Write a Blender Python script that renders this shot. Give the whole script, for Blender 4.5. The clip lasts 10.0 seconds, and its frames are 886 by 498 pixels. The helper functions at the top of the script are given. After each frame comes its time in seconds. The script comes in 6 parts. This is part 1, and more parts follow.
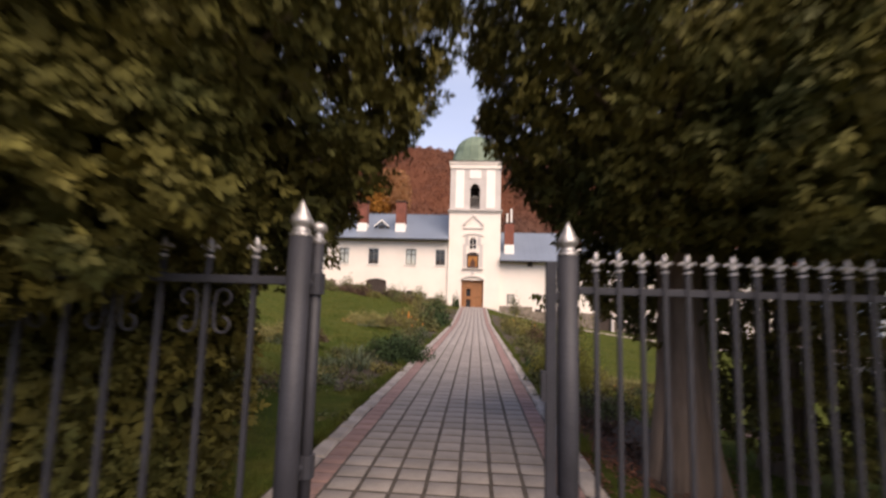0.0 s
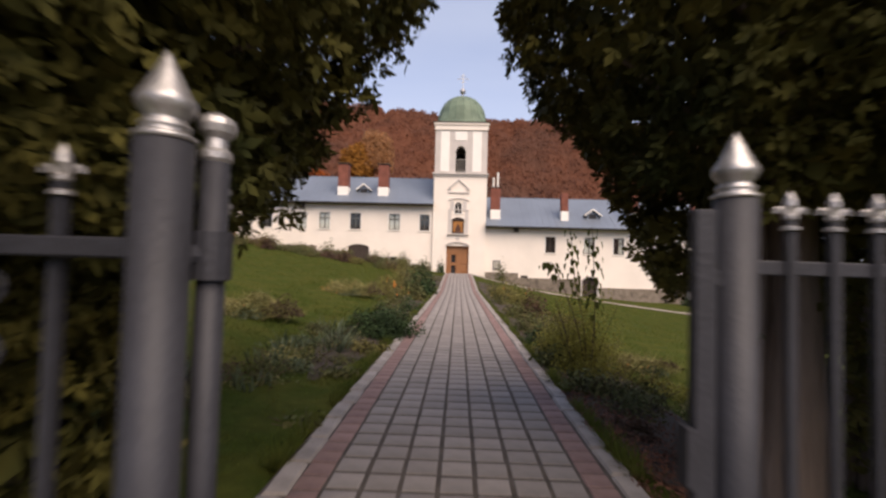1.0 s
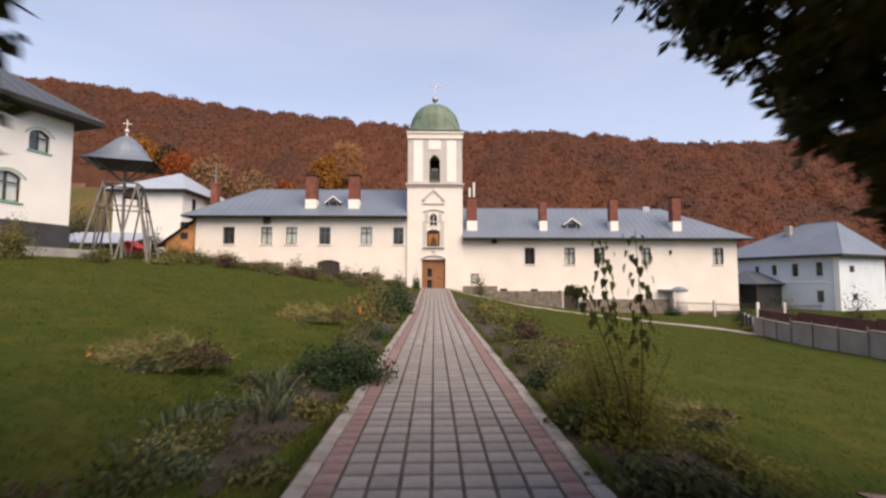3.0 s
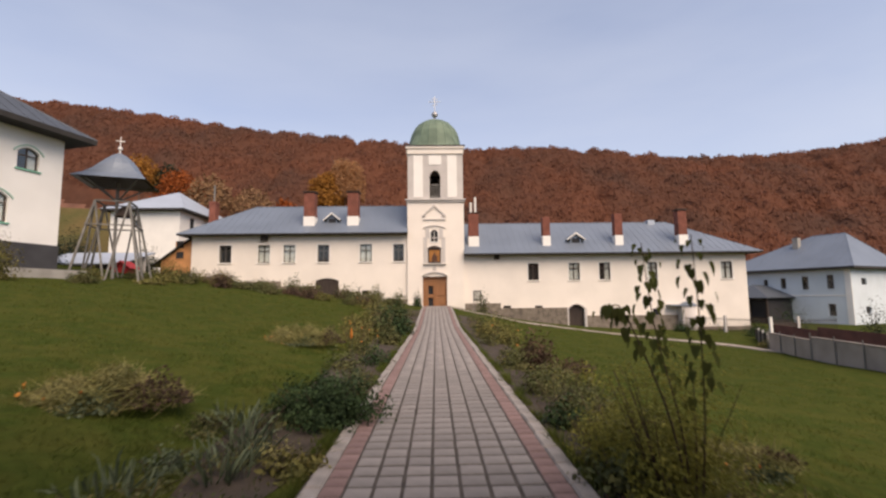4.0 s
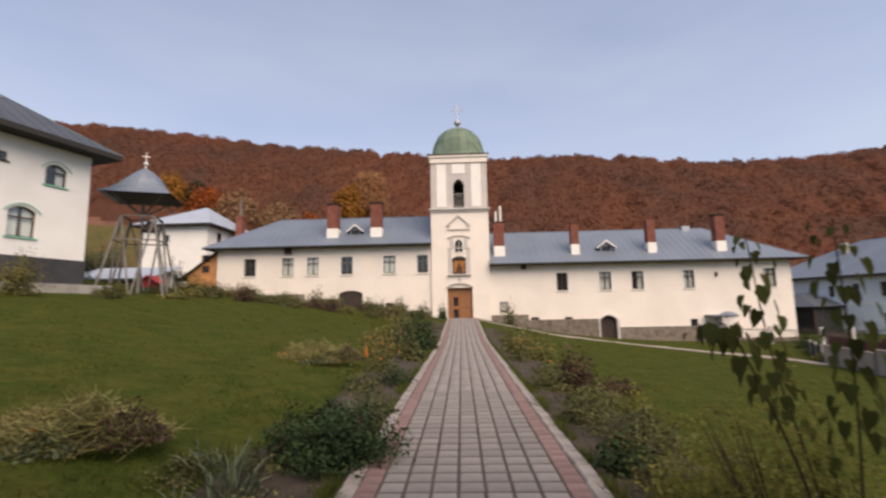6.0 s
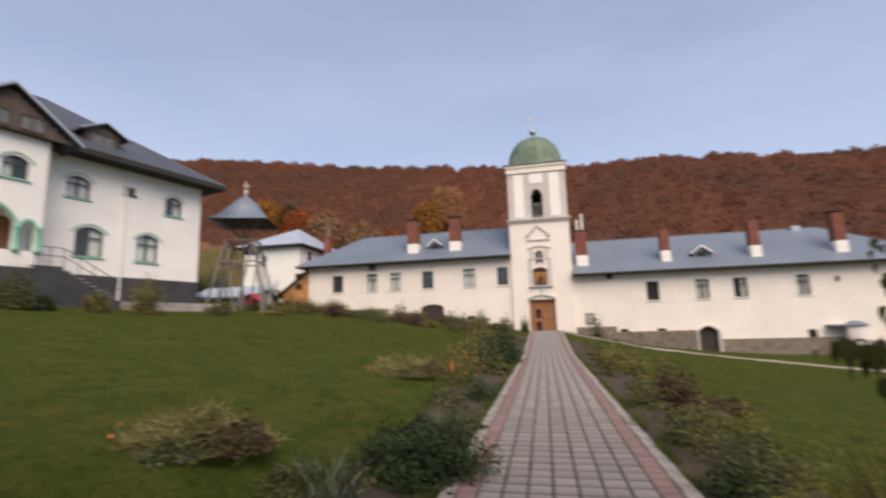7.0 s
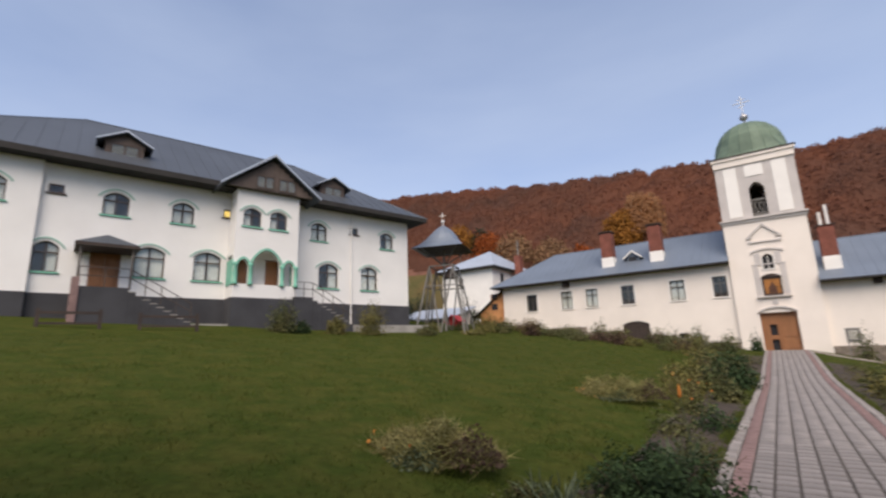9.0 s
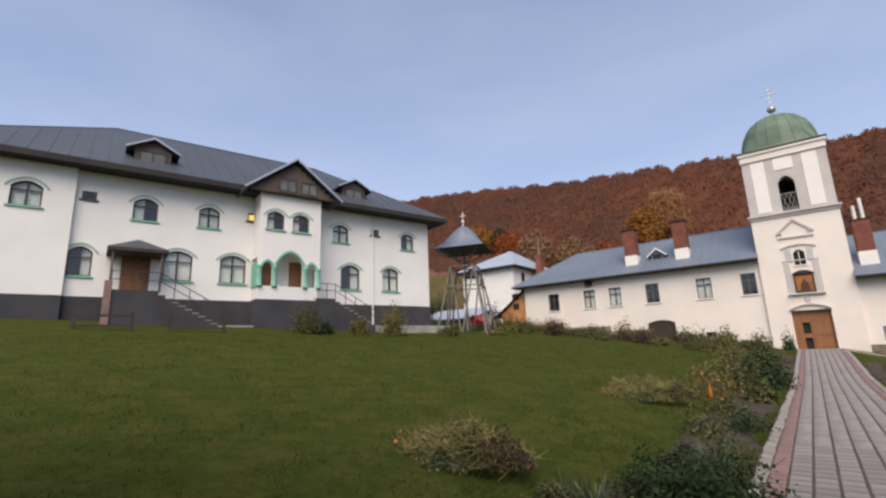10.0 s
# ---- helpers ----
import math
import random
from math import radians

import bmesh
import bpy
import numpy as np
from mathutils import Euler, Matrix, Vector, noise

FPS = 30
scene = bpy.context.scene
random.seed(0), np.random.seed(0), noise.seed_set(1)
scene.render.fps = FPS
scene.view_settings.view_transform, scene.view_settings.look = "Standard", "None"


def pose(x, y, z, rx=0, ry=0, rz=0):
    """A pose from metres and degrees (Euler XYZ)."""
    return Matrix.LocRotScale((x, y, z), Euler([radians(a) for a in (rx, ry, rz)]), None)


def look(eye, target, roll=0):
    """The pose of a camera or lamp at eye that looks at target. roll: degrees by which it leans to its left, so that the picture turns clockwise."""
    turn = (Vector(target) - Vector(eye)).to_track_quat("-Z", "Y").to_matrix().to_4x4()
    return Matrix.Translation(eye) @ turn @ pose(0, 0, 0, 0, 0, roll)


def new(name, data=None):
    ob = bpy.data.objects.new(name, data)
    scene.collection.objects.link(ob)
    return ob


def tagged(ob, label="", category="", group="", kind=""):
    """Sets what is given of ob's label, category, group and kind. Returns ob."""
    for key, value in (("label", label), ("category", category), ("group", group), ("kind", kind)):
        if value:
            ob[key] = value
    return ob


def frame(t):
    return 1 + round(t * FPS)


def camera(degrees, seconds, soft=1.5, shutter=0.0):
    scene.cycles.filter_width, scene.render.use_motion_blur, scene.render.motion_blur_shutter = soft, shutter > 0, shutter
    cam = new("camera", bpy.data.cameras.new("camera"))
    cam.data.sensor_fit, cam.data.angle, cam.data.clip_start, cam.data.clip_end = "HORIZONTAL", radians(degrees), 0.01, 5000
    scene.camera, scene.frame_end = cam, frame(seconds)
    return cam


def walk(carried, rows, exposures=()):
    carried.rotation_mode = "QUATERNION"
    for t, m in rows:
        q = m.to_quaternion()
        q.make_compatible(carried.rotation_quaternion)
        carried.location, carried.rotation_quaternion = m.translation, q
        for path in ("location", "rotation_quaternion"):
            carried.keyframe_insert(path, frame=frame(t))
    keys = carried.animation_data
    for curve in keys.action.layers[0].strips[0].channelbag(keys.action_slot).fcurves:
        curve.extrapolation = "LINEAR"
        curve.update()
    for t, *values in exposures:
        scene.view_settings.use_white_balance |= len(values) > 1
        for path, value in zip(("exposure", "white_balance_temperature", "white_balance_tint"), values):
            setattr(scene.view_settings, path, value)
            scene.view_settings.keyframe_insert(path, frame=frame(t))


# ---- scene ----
cam = camera(87.5, 10.0, soft=2.4, shutter=1.0)
METRES, EYE, TILT, LEAN, TURN = 5.8, 1.40, 0.0, 0.0, 4.2
ROWS = [
    (0.0, 0.0, 0.0, 0.0, -0.18, 6.29, -1.62),
    (0.5, -0.0104, 0.1183, -0.0016, -0.43, 3.97, -1.66),
    (1.0, -0.0279, 0.2162, 0.0089, -2.31, 2.12, -1.56),
    (1.5, -0.032, 0.2989, 0.0197, -3.74, 1.83, -1.46),
    (2.0, -0.0233, 0.3881, 0.027, -4.2, 2.67, -1.15),
    (2.5, -0.0222, 0.4838, 0.0314, -5.01, 3.03, -0.64),
    (4.0, 0.0033, 0.7502, 0.0374, -5.08, 5.89, 0.62),
    (4.5, 0.0173, 0.8186, 0.0394, -5.07, 6.39, 0.64),
    (5.0, 0.0152, 0.8734, 0.0382, -5.35, 6.69, 0.69),
    (6.5, 0.0191, 0.9246, 0.0447, 2.23, 8.06, 1.47),
    (7.0, 0.0097, 0.9221, 0.0466, 7.96, 9.13, 1.75),
    (7.5, -0.0008, 0.9173, 0.0488, 14.94, 10.29, 1.77),
    (8.0, -0.0129, 0.9118, 0.0503, 21.87, 11.21, 1.71),
    (8.5, -0.0214, 0.9051, 0.0503, 27.5, 11.81, 1.77),
    (9.0, -0.0274, 0.8989, 0.0514, 31.35, 12.13, 1.88),
    (9.5, -0.0316, 0.8952, 0.0519, 33.52, 12.23, 1.98),
    (10.0, -0.0348, 0.8933, 0.052, 33.91, 12.24, 2.1),
]
EXPOSURES = [(0.0, 1.9, 6800, 16), (0.8, 1.68, 6700, 14), (2.2, 1.84, 6600, 11), (3.5, 1.64, 6750, 11), (5.0, 1.56, 6850, 11), (7.5, 1.5, 6300, 9), (10.0, 1.48, 6100, 8)]
walk(cam, [(t, pose(0, 0, EYE, TILT, LEAN, TURN) @ pose(METRES * x, METRES * y, METRES * z, 90 + pitch, roll, yaw)) for t, x, y, z, yaw, pitch, roll in ROWS], EXPOSURES)

# ---- light ----
world = bpy.data.worlds.new("sky")
scene.world = world
world.use_nodes = True
wn = world.node_tree
sky = wn.nodes.new("ShaderNodeTexSky")
sky.sky_type, sky.sun_disc = "NISHITA", False
sky.sun_elevation, sky.sun_rotation = radians(50), radians(149)
sky.air_density, sky.dust_density, sky.ozone_density = 1.0, 0.6, 1.6
def sky_mix(kind, factor, a, b):
    m = wn.nodes.new("ShaderNodeMix")
    m.data_type, m.blend_type = "RGBA", kind
    for socket, v in (("Factor", factor), ("A", a), ("B", b)):
        if isinstance(v, (int, float, tuple)):
            m.inputs[socket].default_value = v
        else:
            wn.links.new(v, m.inputs[socket])
    return m.outputs["Result"]


# a thin high veil lies over the clear sky, streaky towards the east
where = wn.nodes.new("ShaderNodeTexCoord")
stretch = wn.nodes.new("ShaderNodeMapping")
stretch.inputs["Scale"].default_value = (1.0, 1.6, 4.5)
wn.links.new(where.outputs["Generated"], stretch.inputs[0])
streak = wn.nodes.new("ShaderNodeTexNoise")
streak.inputs["Scale"].default_value, streak.inputs["Detail"].default_value = 1.3, 5
wn.links.new(stretch.outputs[0], streak.inputs["Vector"])
veil = wn.nodes.new("ShaderNodeMapRange")
veil.inputs["From Min"].default_value, veil.inputs["From Max"].default_value = 0.35, 0.75
veil.inputs["To Min"].default_value, veil.inputs["To Max"].default_value = 0.40, 0.66
wn.links.new(streak.outputs[0], veil.inputs[0])
height = wn.nodes.new("ShaderNodeSeparateXYZ")
wn.links.new(where.outputs["Generated"], height.inputs[0])
haze = wn.nodes.new("ShaderNodeMapRange")
haze.inputs["From Min"].default_value, haze.inputs["From Max"].default_value = 0.15, 0.75
haze.inputs["To Min"].default_value, haze.inputs["To Max"].default_value = 1.22, 0.55
wn.links.new(height.outputs["Z"], haze.inputs[0])
thick = wn.nodes.new("ShaderNodeMath")
thick.operation, thick.use_clamp = "MULTIPLY", True
wn.links.new(veil.outputs[0], thick.inputs[0]), wn.links.new(haze.outputs[0], thick.inputs[1])
clear = sky_mix("MULTIPLY", 1.0, sky.outputs[0], (1.08, 0.95, 0.98, 1))
wn.links.new(sky_mix("MIX", thick.outputs[0], clear, (3.8, 4.1, 4.85, 1)), wn.nodes["Background"].inputs[0])
wn.nodes["Background"].inputs[1].default_value = 0.062
sun = new("sun", bpy.data.lights.new("sun", "SUN"))
sun.data.energy, sun.data.angle, sun.data.color = 1.65, radians(55), (1.0, 0.82, 0.64)
sun.matrix_world = look((32, -53, 74), (0, 0, 0))

# ---- materials ----
def shade(name, color, rough=0.8, var=0.12, scale=3.0, fine=40.0, bump=0.15, metal=0.0, tint=None, island=0.0, rand=0.0, spec=0.3, stretch=(1, 1, 1)):
    """A surface with two scales of variation: stains (scale) and grain (fine)."""
    m = bpy.data.materials.new(name)
    m.use_nodes = True
    t = m.node_tree
    b = t.nodes["Principled BSDF"]
    b.inputs["Roughness"].default_value, b.inputs["Metallic"].default_value = rough, metal
    b.inputs["Specular IOR Level"].default_value = spec
    co = t.nodes.new("ShaderNodeTexCoord")
    mp = t.nodes.new("ShaderNodeMapping")
    mp.inputs["Scale"].default_value = stretch
    t.links.new(co.outputs["Object"], mp.inputs[0])
    def nz(sc, detail):
        n = t.nodes.new("ShaderNodeTexNoise")
        n.inputs["Scale"].default_value, n.inputs["Detail"].default_value = sc, detail
        t.links.new(mp.outputs[0], n.inputs["Vector"])
        return n
    big, small = nz(scale, 6), nz(fine, 4)
    mix = t.nodes.new("ShaderNodeMix")
    mix.data_type, mix.blend_type = "RGBA", "MIX"
    c2 = tint or [c * (1 - 2.2 * var) for c in color]
    mix.inputs["A"].default_value, mix.inputs["B"].default_value = (*color, 1), (*c2, 1)
    ramp = t.nodes.new("ShaderNodeMapRange")
    ramp.inputs["From Min"].default_value, ramp.inputs["From Max"].default_value = 0.38, 0.68
    t.links.new(big.outputs[0], ramp.inputs[0])
    t.links.new(ramp.outputs[0], mix.inputs["Factor"])
    hsv = t.nodes.new("ShaderNodeHueSaturation")
    val = t.nodes.new("ShaderNodeMapRange")
    val.inputs["To Min"].default_value, val.inputs["To Max"].default_value = 1 - var * 1.6, 1 + var * 1.6
    t.links.new(small.outputs[0], val.inputs[0])
    out = val.outputs[0]
    for amount, node, socket in ((island, "ShaderNodeNewGeometry", "Random Per Island"), (rand, "ShaderNodeObjectInfo", "Random")):
        if amount:
            g = t.nodes.new(node)
            r = t.nodes.new("ShaderNodeMapRange")
            r.inputs["To Min"].default_value, r.inputs["To Max"].default_value = 1 - amount, 1 + amount
            t.links.new(g.outputs[socket], r.inputs[0])
            mul = t.nodes.new("ShaderNodeMath")
            mul.operation = "MULTIPLY"
            t.links.new(out, mul.inputs[0]), t.links.new(r.outputs[0], mul.inputs[1])
            out = mul.outputs[0]
    t.links.new(out, hsv.inputs["Value"])
    t.links.new(mix.outputs["Result"], hsv.inputs["Color"])
    t.links.new(hsv.outputs[0], b.inputs["Base Color"])
    if bump:
        bp = t.nodes.new("ShaderNodeBump")
        bp.inputs["Strength"].default_value, bp.inputs["Distance"].default_value = bump, 0.02
        t.links.new(small.outputs[0], bp.inputs["Height"])
        t.links.new(bp.outputs[0], b.inputs["Normal"])
    return m


def leafy(name, color, tint, island=0.45, through_light=0.25, rough=0.7, scale=1.2, fine=9.0):
    m = shade(name, color, rough, 0.15, scale, fine, 0.0, tint=tint, island=island, spec=0.12)
    t = m.node_tree
    b = t.nodes["Principled BSDF"]
    tr = t.nodes.new("ShaderNodeBsdfTranslucent")
    mx = t.nodes.new("ShaderNodeMixShader")
    mx.inputs[0].default_value = through_light
    src = b.inputs["Base Color"].links[0].from_socket
    t.links.new(src, tr.inputs[0])
    t.links.new(b.outputs[0], mx.inputs[1]), t.links.new(tr.outputs[0], mx.inputs[2])
    t.links.new(mx.outputs[0], t.nodes["Material Output"].inputs[0])
    return m


def glass(name):
    m = bpy.data.materials.new(name)
    m.use_nodes = True
    t = m.node_tree
    t.nodes.remove(t.nodes["Principled BSDF"])
    tr, gl, fr, mx = (t.nodes.new(n) for n in ("ShaderNodeBsdfTransparent", "ShaderNodeBsdfGlossy", "ShaderNodeFresnel", "ShaderNodeMixShader"))
    tr.inputs[0].default_value, gl.inputs["Roughness"].default_value, fr.inputs["IOR"].default_value = (0.88, 0.91, 0.90, 1), 0.03, 1.55
    t.links.new(fr.outputs[0], mx.inputs[0]), t.links.new(tr.outputs[0], mx.inputs[1]), t.links.new(gl.outputs[0], mx.inputs[2])
    t.links.new(mx.outputs[0], t.nodes["Material Output"].inputs[0])
    return m


def lamp_glow(name, color, strength):
    m = bpy.data.materials.new(name)
    m.use_nodes = True
    b = m.node_tree.nodes["Principled BSDF"]
    b.inputs["Base Color"].default_value = (*color, 1)
    b.inputs["Emission Color"].default_value, b.inputs["Emission Strength"].default_value = (*color, 1), strength
    return m


PLASTER = shade("cream lime plaster", (0.79, 0.718, 0.640), 0.9, 0.035, 0.5, 22, 0.2)
WHITE = shade("white lime paint", (0.80, 0.77, 0.72), 0.9, 0.03, 0.8, 25, 0.15)
GREYPAINT = shade("pale grey paint", (0.54, 0.50, 0.47), 0.9, 0.06, 0.8, 25, 0.15)
RENDERWHITE = shade("white dash render", (0.79, 0.77, 0.735), 0.92, 0.04, 0.45, 60, 0.35)
SOCLE = shade("dark grey socle render", (0.055, 0.055, 0.06), 0.9, 0.12, 0.9, 50, 0.4)
STONE = shade("weathered stone", (0.24, 0.20, 0.16), 0.92, 0.2, 2.5, 30, 0.5, rand=0.25)
ROOFMETAL = shade("blue grey sheet roof", (0.17, 0.20, 0.245), 0.45, 0.07, 0.35, 12, 0.05, metal=0.25, spec=0.4)
ROOFDARK = shade("dark slate sheet roof", (0.075, 0.085, 0.10), 0.5, 0.08, 0.4, 12, 0.05, metal=0.2, spec=0.4)
ROOFLIGHT = shade("light zinc roof", (0.42, 0.46, 0.52), 0.45, 0.06, 0.4, 12, 0.05, metal=0.3)
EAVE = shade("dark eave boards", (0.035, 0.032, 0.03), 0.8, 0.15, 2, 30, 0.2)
COPPER = shade("green copper patina", (0.135, 0.185, 0.13), 0.65, 0.12, 0.9, 14, 0.1, tint=(0.075, 0.11, 0.078), spec=0.35)
BRICK = shade("red chimney brick", (0.23, 0.085, 0.06), 0.9, 0.15, 2.0, 30, 0.4)
FRAMEBROWN = shade("brown window wood", (0.075, 0.055, 0.045), 0.6, 0.12, 3, 40, 0.2)
FRAMEGREY = shade("grey brown window wood", (0.13, 0.115, 0.10), 0.65, 0.12, 3, 40, 0.2)
DOORWOOD = shade("orange brown door wood", (0.30, 0.138, 0.060), 0.5, 0.16, 1.5, 30, 0.2, stretch=(1, 1, 0.15))
ANNEXWOOD = shade("orange varnished boards", (0.56, 0.27, 0.11), 0.6, 0.12, 1.2, 25, 0.2)
DARKWOOD = shade("dark brown boards", (0.055, 0.04, 0.033), 0.75, 0.15, 1.5, 25, 0.25)
GABLEWOOD = shade("grey brown gable boards", (0.115, 0.088, 0.074), 0.8, 0.12, 1.5, 25, 0.25)
PALEWALL = shade("pale weathered concrete", (0.36, 0.31, 0.265), 0.92, 0.12, 0.8, 30, 0.35)
MAROON = shade("faded maroon fence boards", (0.085, 0.036, 0.032), 0.85, 0.15, 2, 30, 0.2)
GREYWOOD = shade("grey weathered timber", (0.20, 0.19, 0.175), 0.85, 0.15, 2, 35, 0.3)
MINTPALE = shade("faded mint paint", (0.33, 0.50, 0.42), 0.75, 0.06, 1.5, 30, 0.1)
MINT = shade("mint green paint", (0.19, 0.44, 0.33), 0.7, 0.06, 1.5, 30, 0.1)
GLASS = glass("window glass")
CURTAIN = shade("white curtain", (0.82, 0.82, 0.82), 0.9, 0.05, 2, 60, 0.1)
# near-black stands in for the shade inside rooms, vents and the open porch
INNERSHADE = shade("painted inner shade", (0.03, 0.03, 0.033), 0.9, 0.1, 1, 10, 0.0)
IRON = shade("grey painted iron", (0.030, 0.031, 0.039), 0.58, 0.12, 6, 60, 0.12, metal=0.1, spec=0.35)
SILVER = shade("silver painted cast iron", (0.44, 0.43, 0.43), 0.42, 0.15, 12, 70, 0.12, metal=0.7)
STEEL = shade("bright steel flue", (0.78, 0.74, 0.68), 0.45, 0.05, 3, 30, 0.03, metal=0.35)
CONCRETE = shade("grey concrete", (0.33, 0.31, 0.28), 0.92, 0.12, 1.2, 30, 0.35)
PAVER = shade("grey concrete paver", (0.235, 0.213, 0.199), 0.9, 0.12, 3, 60, 0.4, rand=0.12)
PINK = shade("red concrete paver", (0.225, 0.148, 0.136), 0.9, 0.12, 5, 70, 0.35, rand=0.13)
KERB = shade("pale concrete kerb", (0.29, 0.262, 0.24), 0.92, 0.14, 4, 60, 0.4, rand=0.1)
JOINT = shade("dark sandy joint", (0.080, 0.068, 0.058), 0.95, 0.2, 6, 80, 0.4)
GROUND = shade("lawn ground", (0.036, 0.049, 0.0095), 0.95, 0.26, 1.9, 9.0, 1.0, tint=(0.058, 0.061, 0.0138), spec=0.02)
MEADOW = shade("dull dry meadow", (0.105, 0.078, 0.034), 0.95, 0.2, 0.12, 1.5, 0.6, tint=(0.075, 0.070, 0.028), spec=0.02)
LITTER = shade("brown leaf litter", (0.14, 0.065, 0.042), 0.95, 0.15, 0.3, 4, 0.5)
SOIL = shade("dug garden soil", (0.060, 0.046, 0.034), 0.96, 0.2, 3, 30, 0.8)
GRASS = leafy("grass blades", (0.082, 0.108, 0.0205), (0.124, 0.126, 0.029), 0.22, 0.5, scale=1.9, fine=9.0)
DRYGRASS = leafy("dry stalks", (0.27, 0.24, 0.10), (0.17, 0.165, 0.06), 0.4)
HERB = leafy("garden herb leaves", (0.078, 0.092, 0.035), (0.118, 0.108, 0.044), 0.45)
DARKHERB = leafy("dark peony leaves", (0.042, 0.068, 0.026), (0.026, 0.044, 0.018), 0.5)
PALEHERB = leafy("pale iris leaves", (0.125, 0.150, 0.090), (0.08, 0.10, 0.055), 0.4)
FERN = leafy("feathery yellow leaves", (0.27, 0.25, 0.055), (0.19, 0.19, 0.05), 0.4, 0.5)
YELLOWHERB = leafy("yellowing leaves", (0.170, 0.148, 0.046), (0.105, 0.105, 0.036), 0.45)
BROWNHERB = leafy("withered brown leaves", (0.095, 0.058, 0.038), (0.065, 0.045, 0.034), 0.4)
RUSTLEAF = leafy("rust fallen leaves", (0.150, 0.066, 0.042), (0.10, 0.056, 0.038), 0.4)
ORANGE = leafy("orange flowers", (0.44, 0.18, 0.035), (0.38, 0.11, 0.03), 0.3)
THUJA = leafy("thuja sprays", (0.106, 0.093, 0.022), (0.036, 0.042, 0.012), 0.22, 0.06, scale=1.6, fine=7.0)
SPROUT = leafy("sapling leaves", (0.10, 0.112, 0.03), (0.085, 0.09, 0.025), 0.4, 0.5)
BARK = shade("thuja bark", (0.17, 0.13, 0.105), 0.95, 0.22, 3, 25, 0.8, stretch=(1, 1, 0.2))
TWIG = shade("brown twigs", (0.10, 0.07, 0.045), 0.9, 0.2, 8, 50, 0.3)
FOREST = leafy("russet beech forest", (0.190, 0.078, 0.045), (0.128, 0.068, 0.048), 0.06, 0.5, scale=0.045, fine=0.7)
FORESTY = leafy("ochre autumn leaves", (0.33, 0.155, 0.03), (0.25, 0.11, 0.025), 0.15, 0.35)
FORESTO = leafy("orange autumn leaves", (0.31, 0.085, 0.02), (0.23, 0.065, 0.02), 0.15, 0.35)
FORESTT = leafy("tan half-bare crown", (0.42, 0.23, 0.11), (0.36, 0.20, 0.10), 0.06, 0.55)
FORESTB = leafy("bare brown twigs crown", (0.24, 0.14, 0.07), (0.17, 0.10, 0.055), 0.3, 0.15)
CONIFER = leafy("dark conifer needles", (0.022, 0.032, 0.018), (0.014, 0.022, 0.012), 0.4, 0.1)
REDPAINT = shade("red painted boards", (0.36, 0.03, 0.03), 0.6, 0.1, 3, 40, 0.1)
GOLD = shade("gilded icon ground", (0.42, 0.18, 0.05), 0.4, 0.2, 3, 20, 0.1, metal=0.3)
ICONDARK = shade("dark icon paint", (0.10, 0.045, 0.025), 0.5, 0.2, 6, 30, 0.1)
PAPER = shade("pale notice paper", (0.55, 0.53, 0.46), 0.8, 0.1, 4, 40, 0.05)
LITROOM = lamp_glow("lit room behind glass", (1.0, 0.66, 0.18), 0.42)
BLUEWALL = shade("pale blue render", (0.60, 0.66, 0.70), 0.9, 0.04, 0.6, 40, 0.2)
PATHGREY = shade("pale gravel walk", (0.34, 0.29, 0.25), 0.95, 0.12, 2, 40, 0.4)


# ---- mesh helpers ----
def part(name, bm, material, parent=None, label="", smooth=False):
    """Links a bmesh as one mesh object under a thing or a part."""
    me = bpy.data.meshes.new(name)
    bm.to_mesh(me)
    bm.free()
    me.materials.append(material)
    if smooth:
        for p in me.polygons:
            p.use_smooth = True
    ob = new(name, me)
    if parent:
        ob.parent = parent
    if label:
        ob["label"] = label
    return ob


def mesh_part(name, verts, faces, material, parent=None, label="", smooth=False):
    me = bpy.data.meshes.new(name)
    me.from_pydata(verts, [], faces)
    me.materials.append(material)
    if smooth:
        for p in me.polygons:
            p.use_smooth = True
    ob = new(name, me)
    if parent:
        ob.parent = parent
    if label:
        ob["label"] = label
    return ob


def stuff(ob):
    """Marks a joined part of pieces too small or too many to pick apart."""
    ob["kind"] = "stuff"
    return ob


def thing(name, m, label, category, group="", kind=""):
    ob = new(name)
    ob.empty_display_size = 0.2
    ob.matrix_world = m
    return tagged(ob, label, category, group, kind)


def box(bm, x0, x1, y0, y1, z0, z1, bevel=0.0):
    v = [bm.verts.new(p) for p in ((x0, y0, z0), (x1, y0, z0), (x1, y1, z0), (x0, y1, z0), (x0, y0, z1), (x1, y0, z1), (x1, y1, z1), (x0, y1, z1))]
    f = [bm.faces.new([v[i] for i in q]) for q in ((3, 2, 1, 0), (4, 5, 6, 7), (0, 1, 5, 4), (1, 2, 6, 5), (2, 3, 7, 6), (3, 0, 4, 7))]
    if bevel:
        edges = {e for q in f for e in q.edges}
        bmesh.ops.bevel(bm, geom=list(edges), offset=bevel, segments=1, affect="EDGES")
    return bm


def boxes(*rows, bevel=0.0):
    bm = bmesh.new()
    for r in rows:
        box(bm, *r, bevel=bevel)
    return bm


def poly(bm, pts, depth):
    """Extrudes a flat polygon of 3D points along the vector depth."""
    d = Vector(depth)
    a = [bm.verts.new(p) for p in pts]
    b = [bm.verts.new(Vector(p) + d) for p in pts]
    n = len(pts)
    bm.faces.new(a), bm.faces.new(b[::-1])
    for i in range(n):
        bm.faces.new((a[i], b[i], b[(i + 1) % n], a[(i + 1) % n]))
    return bm


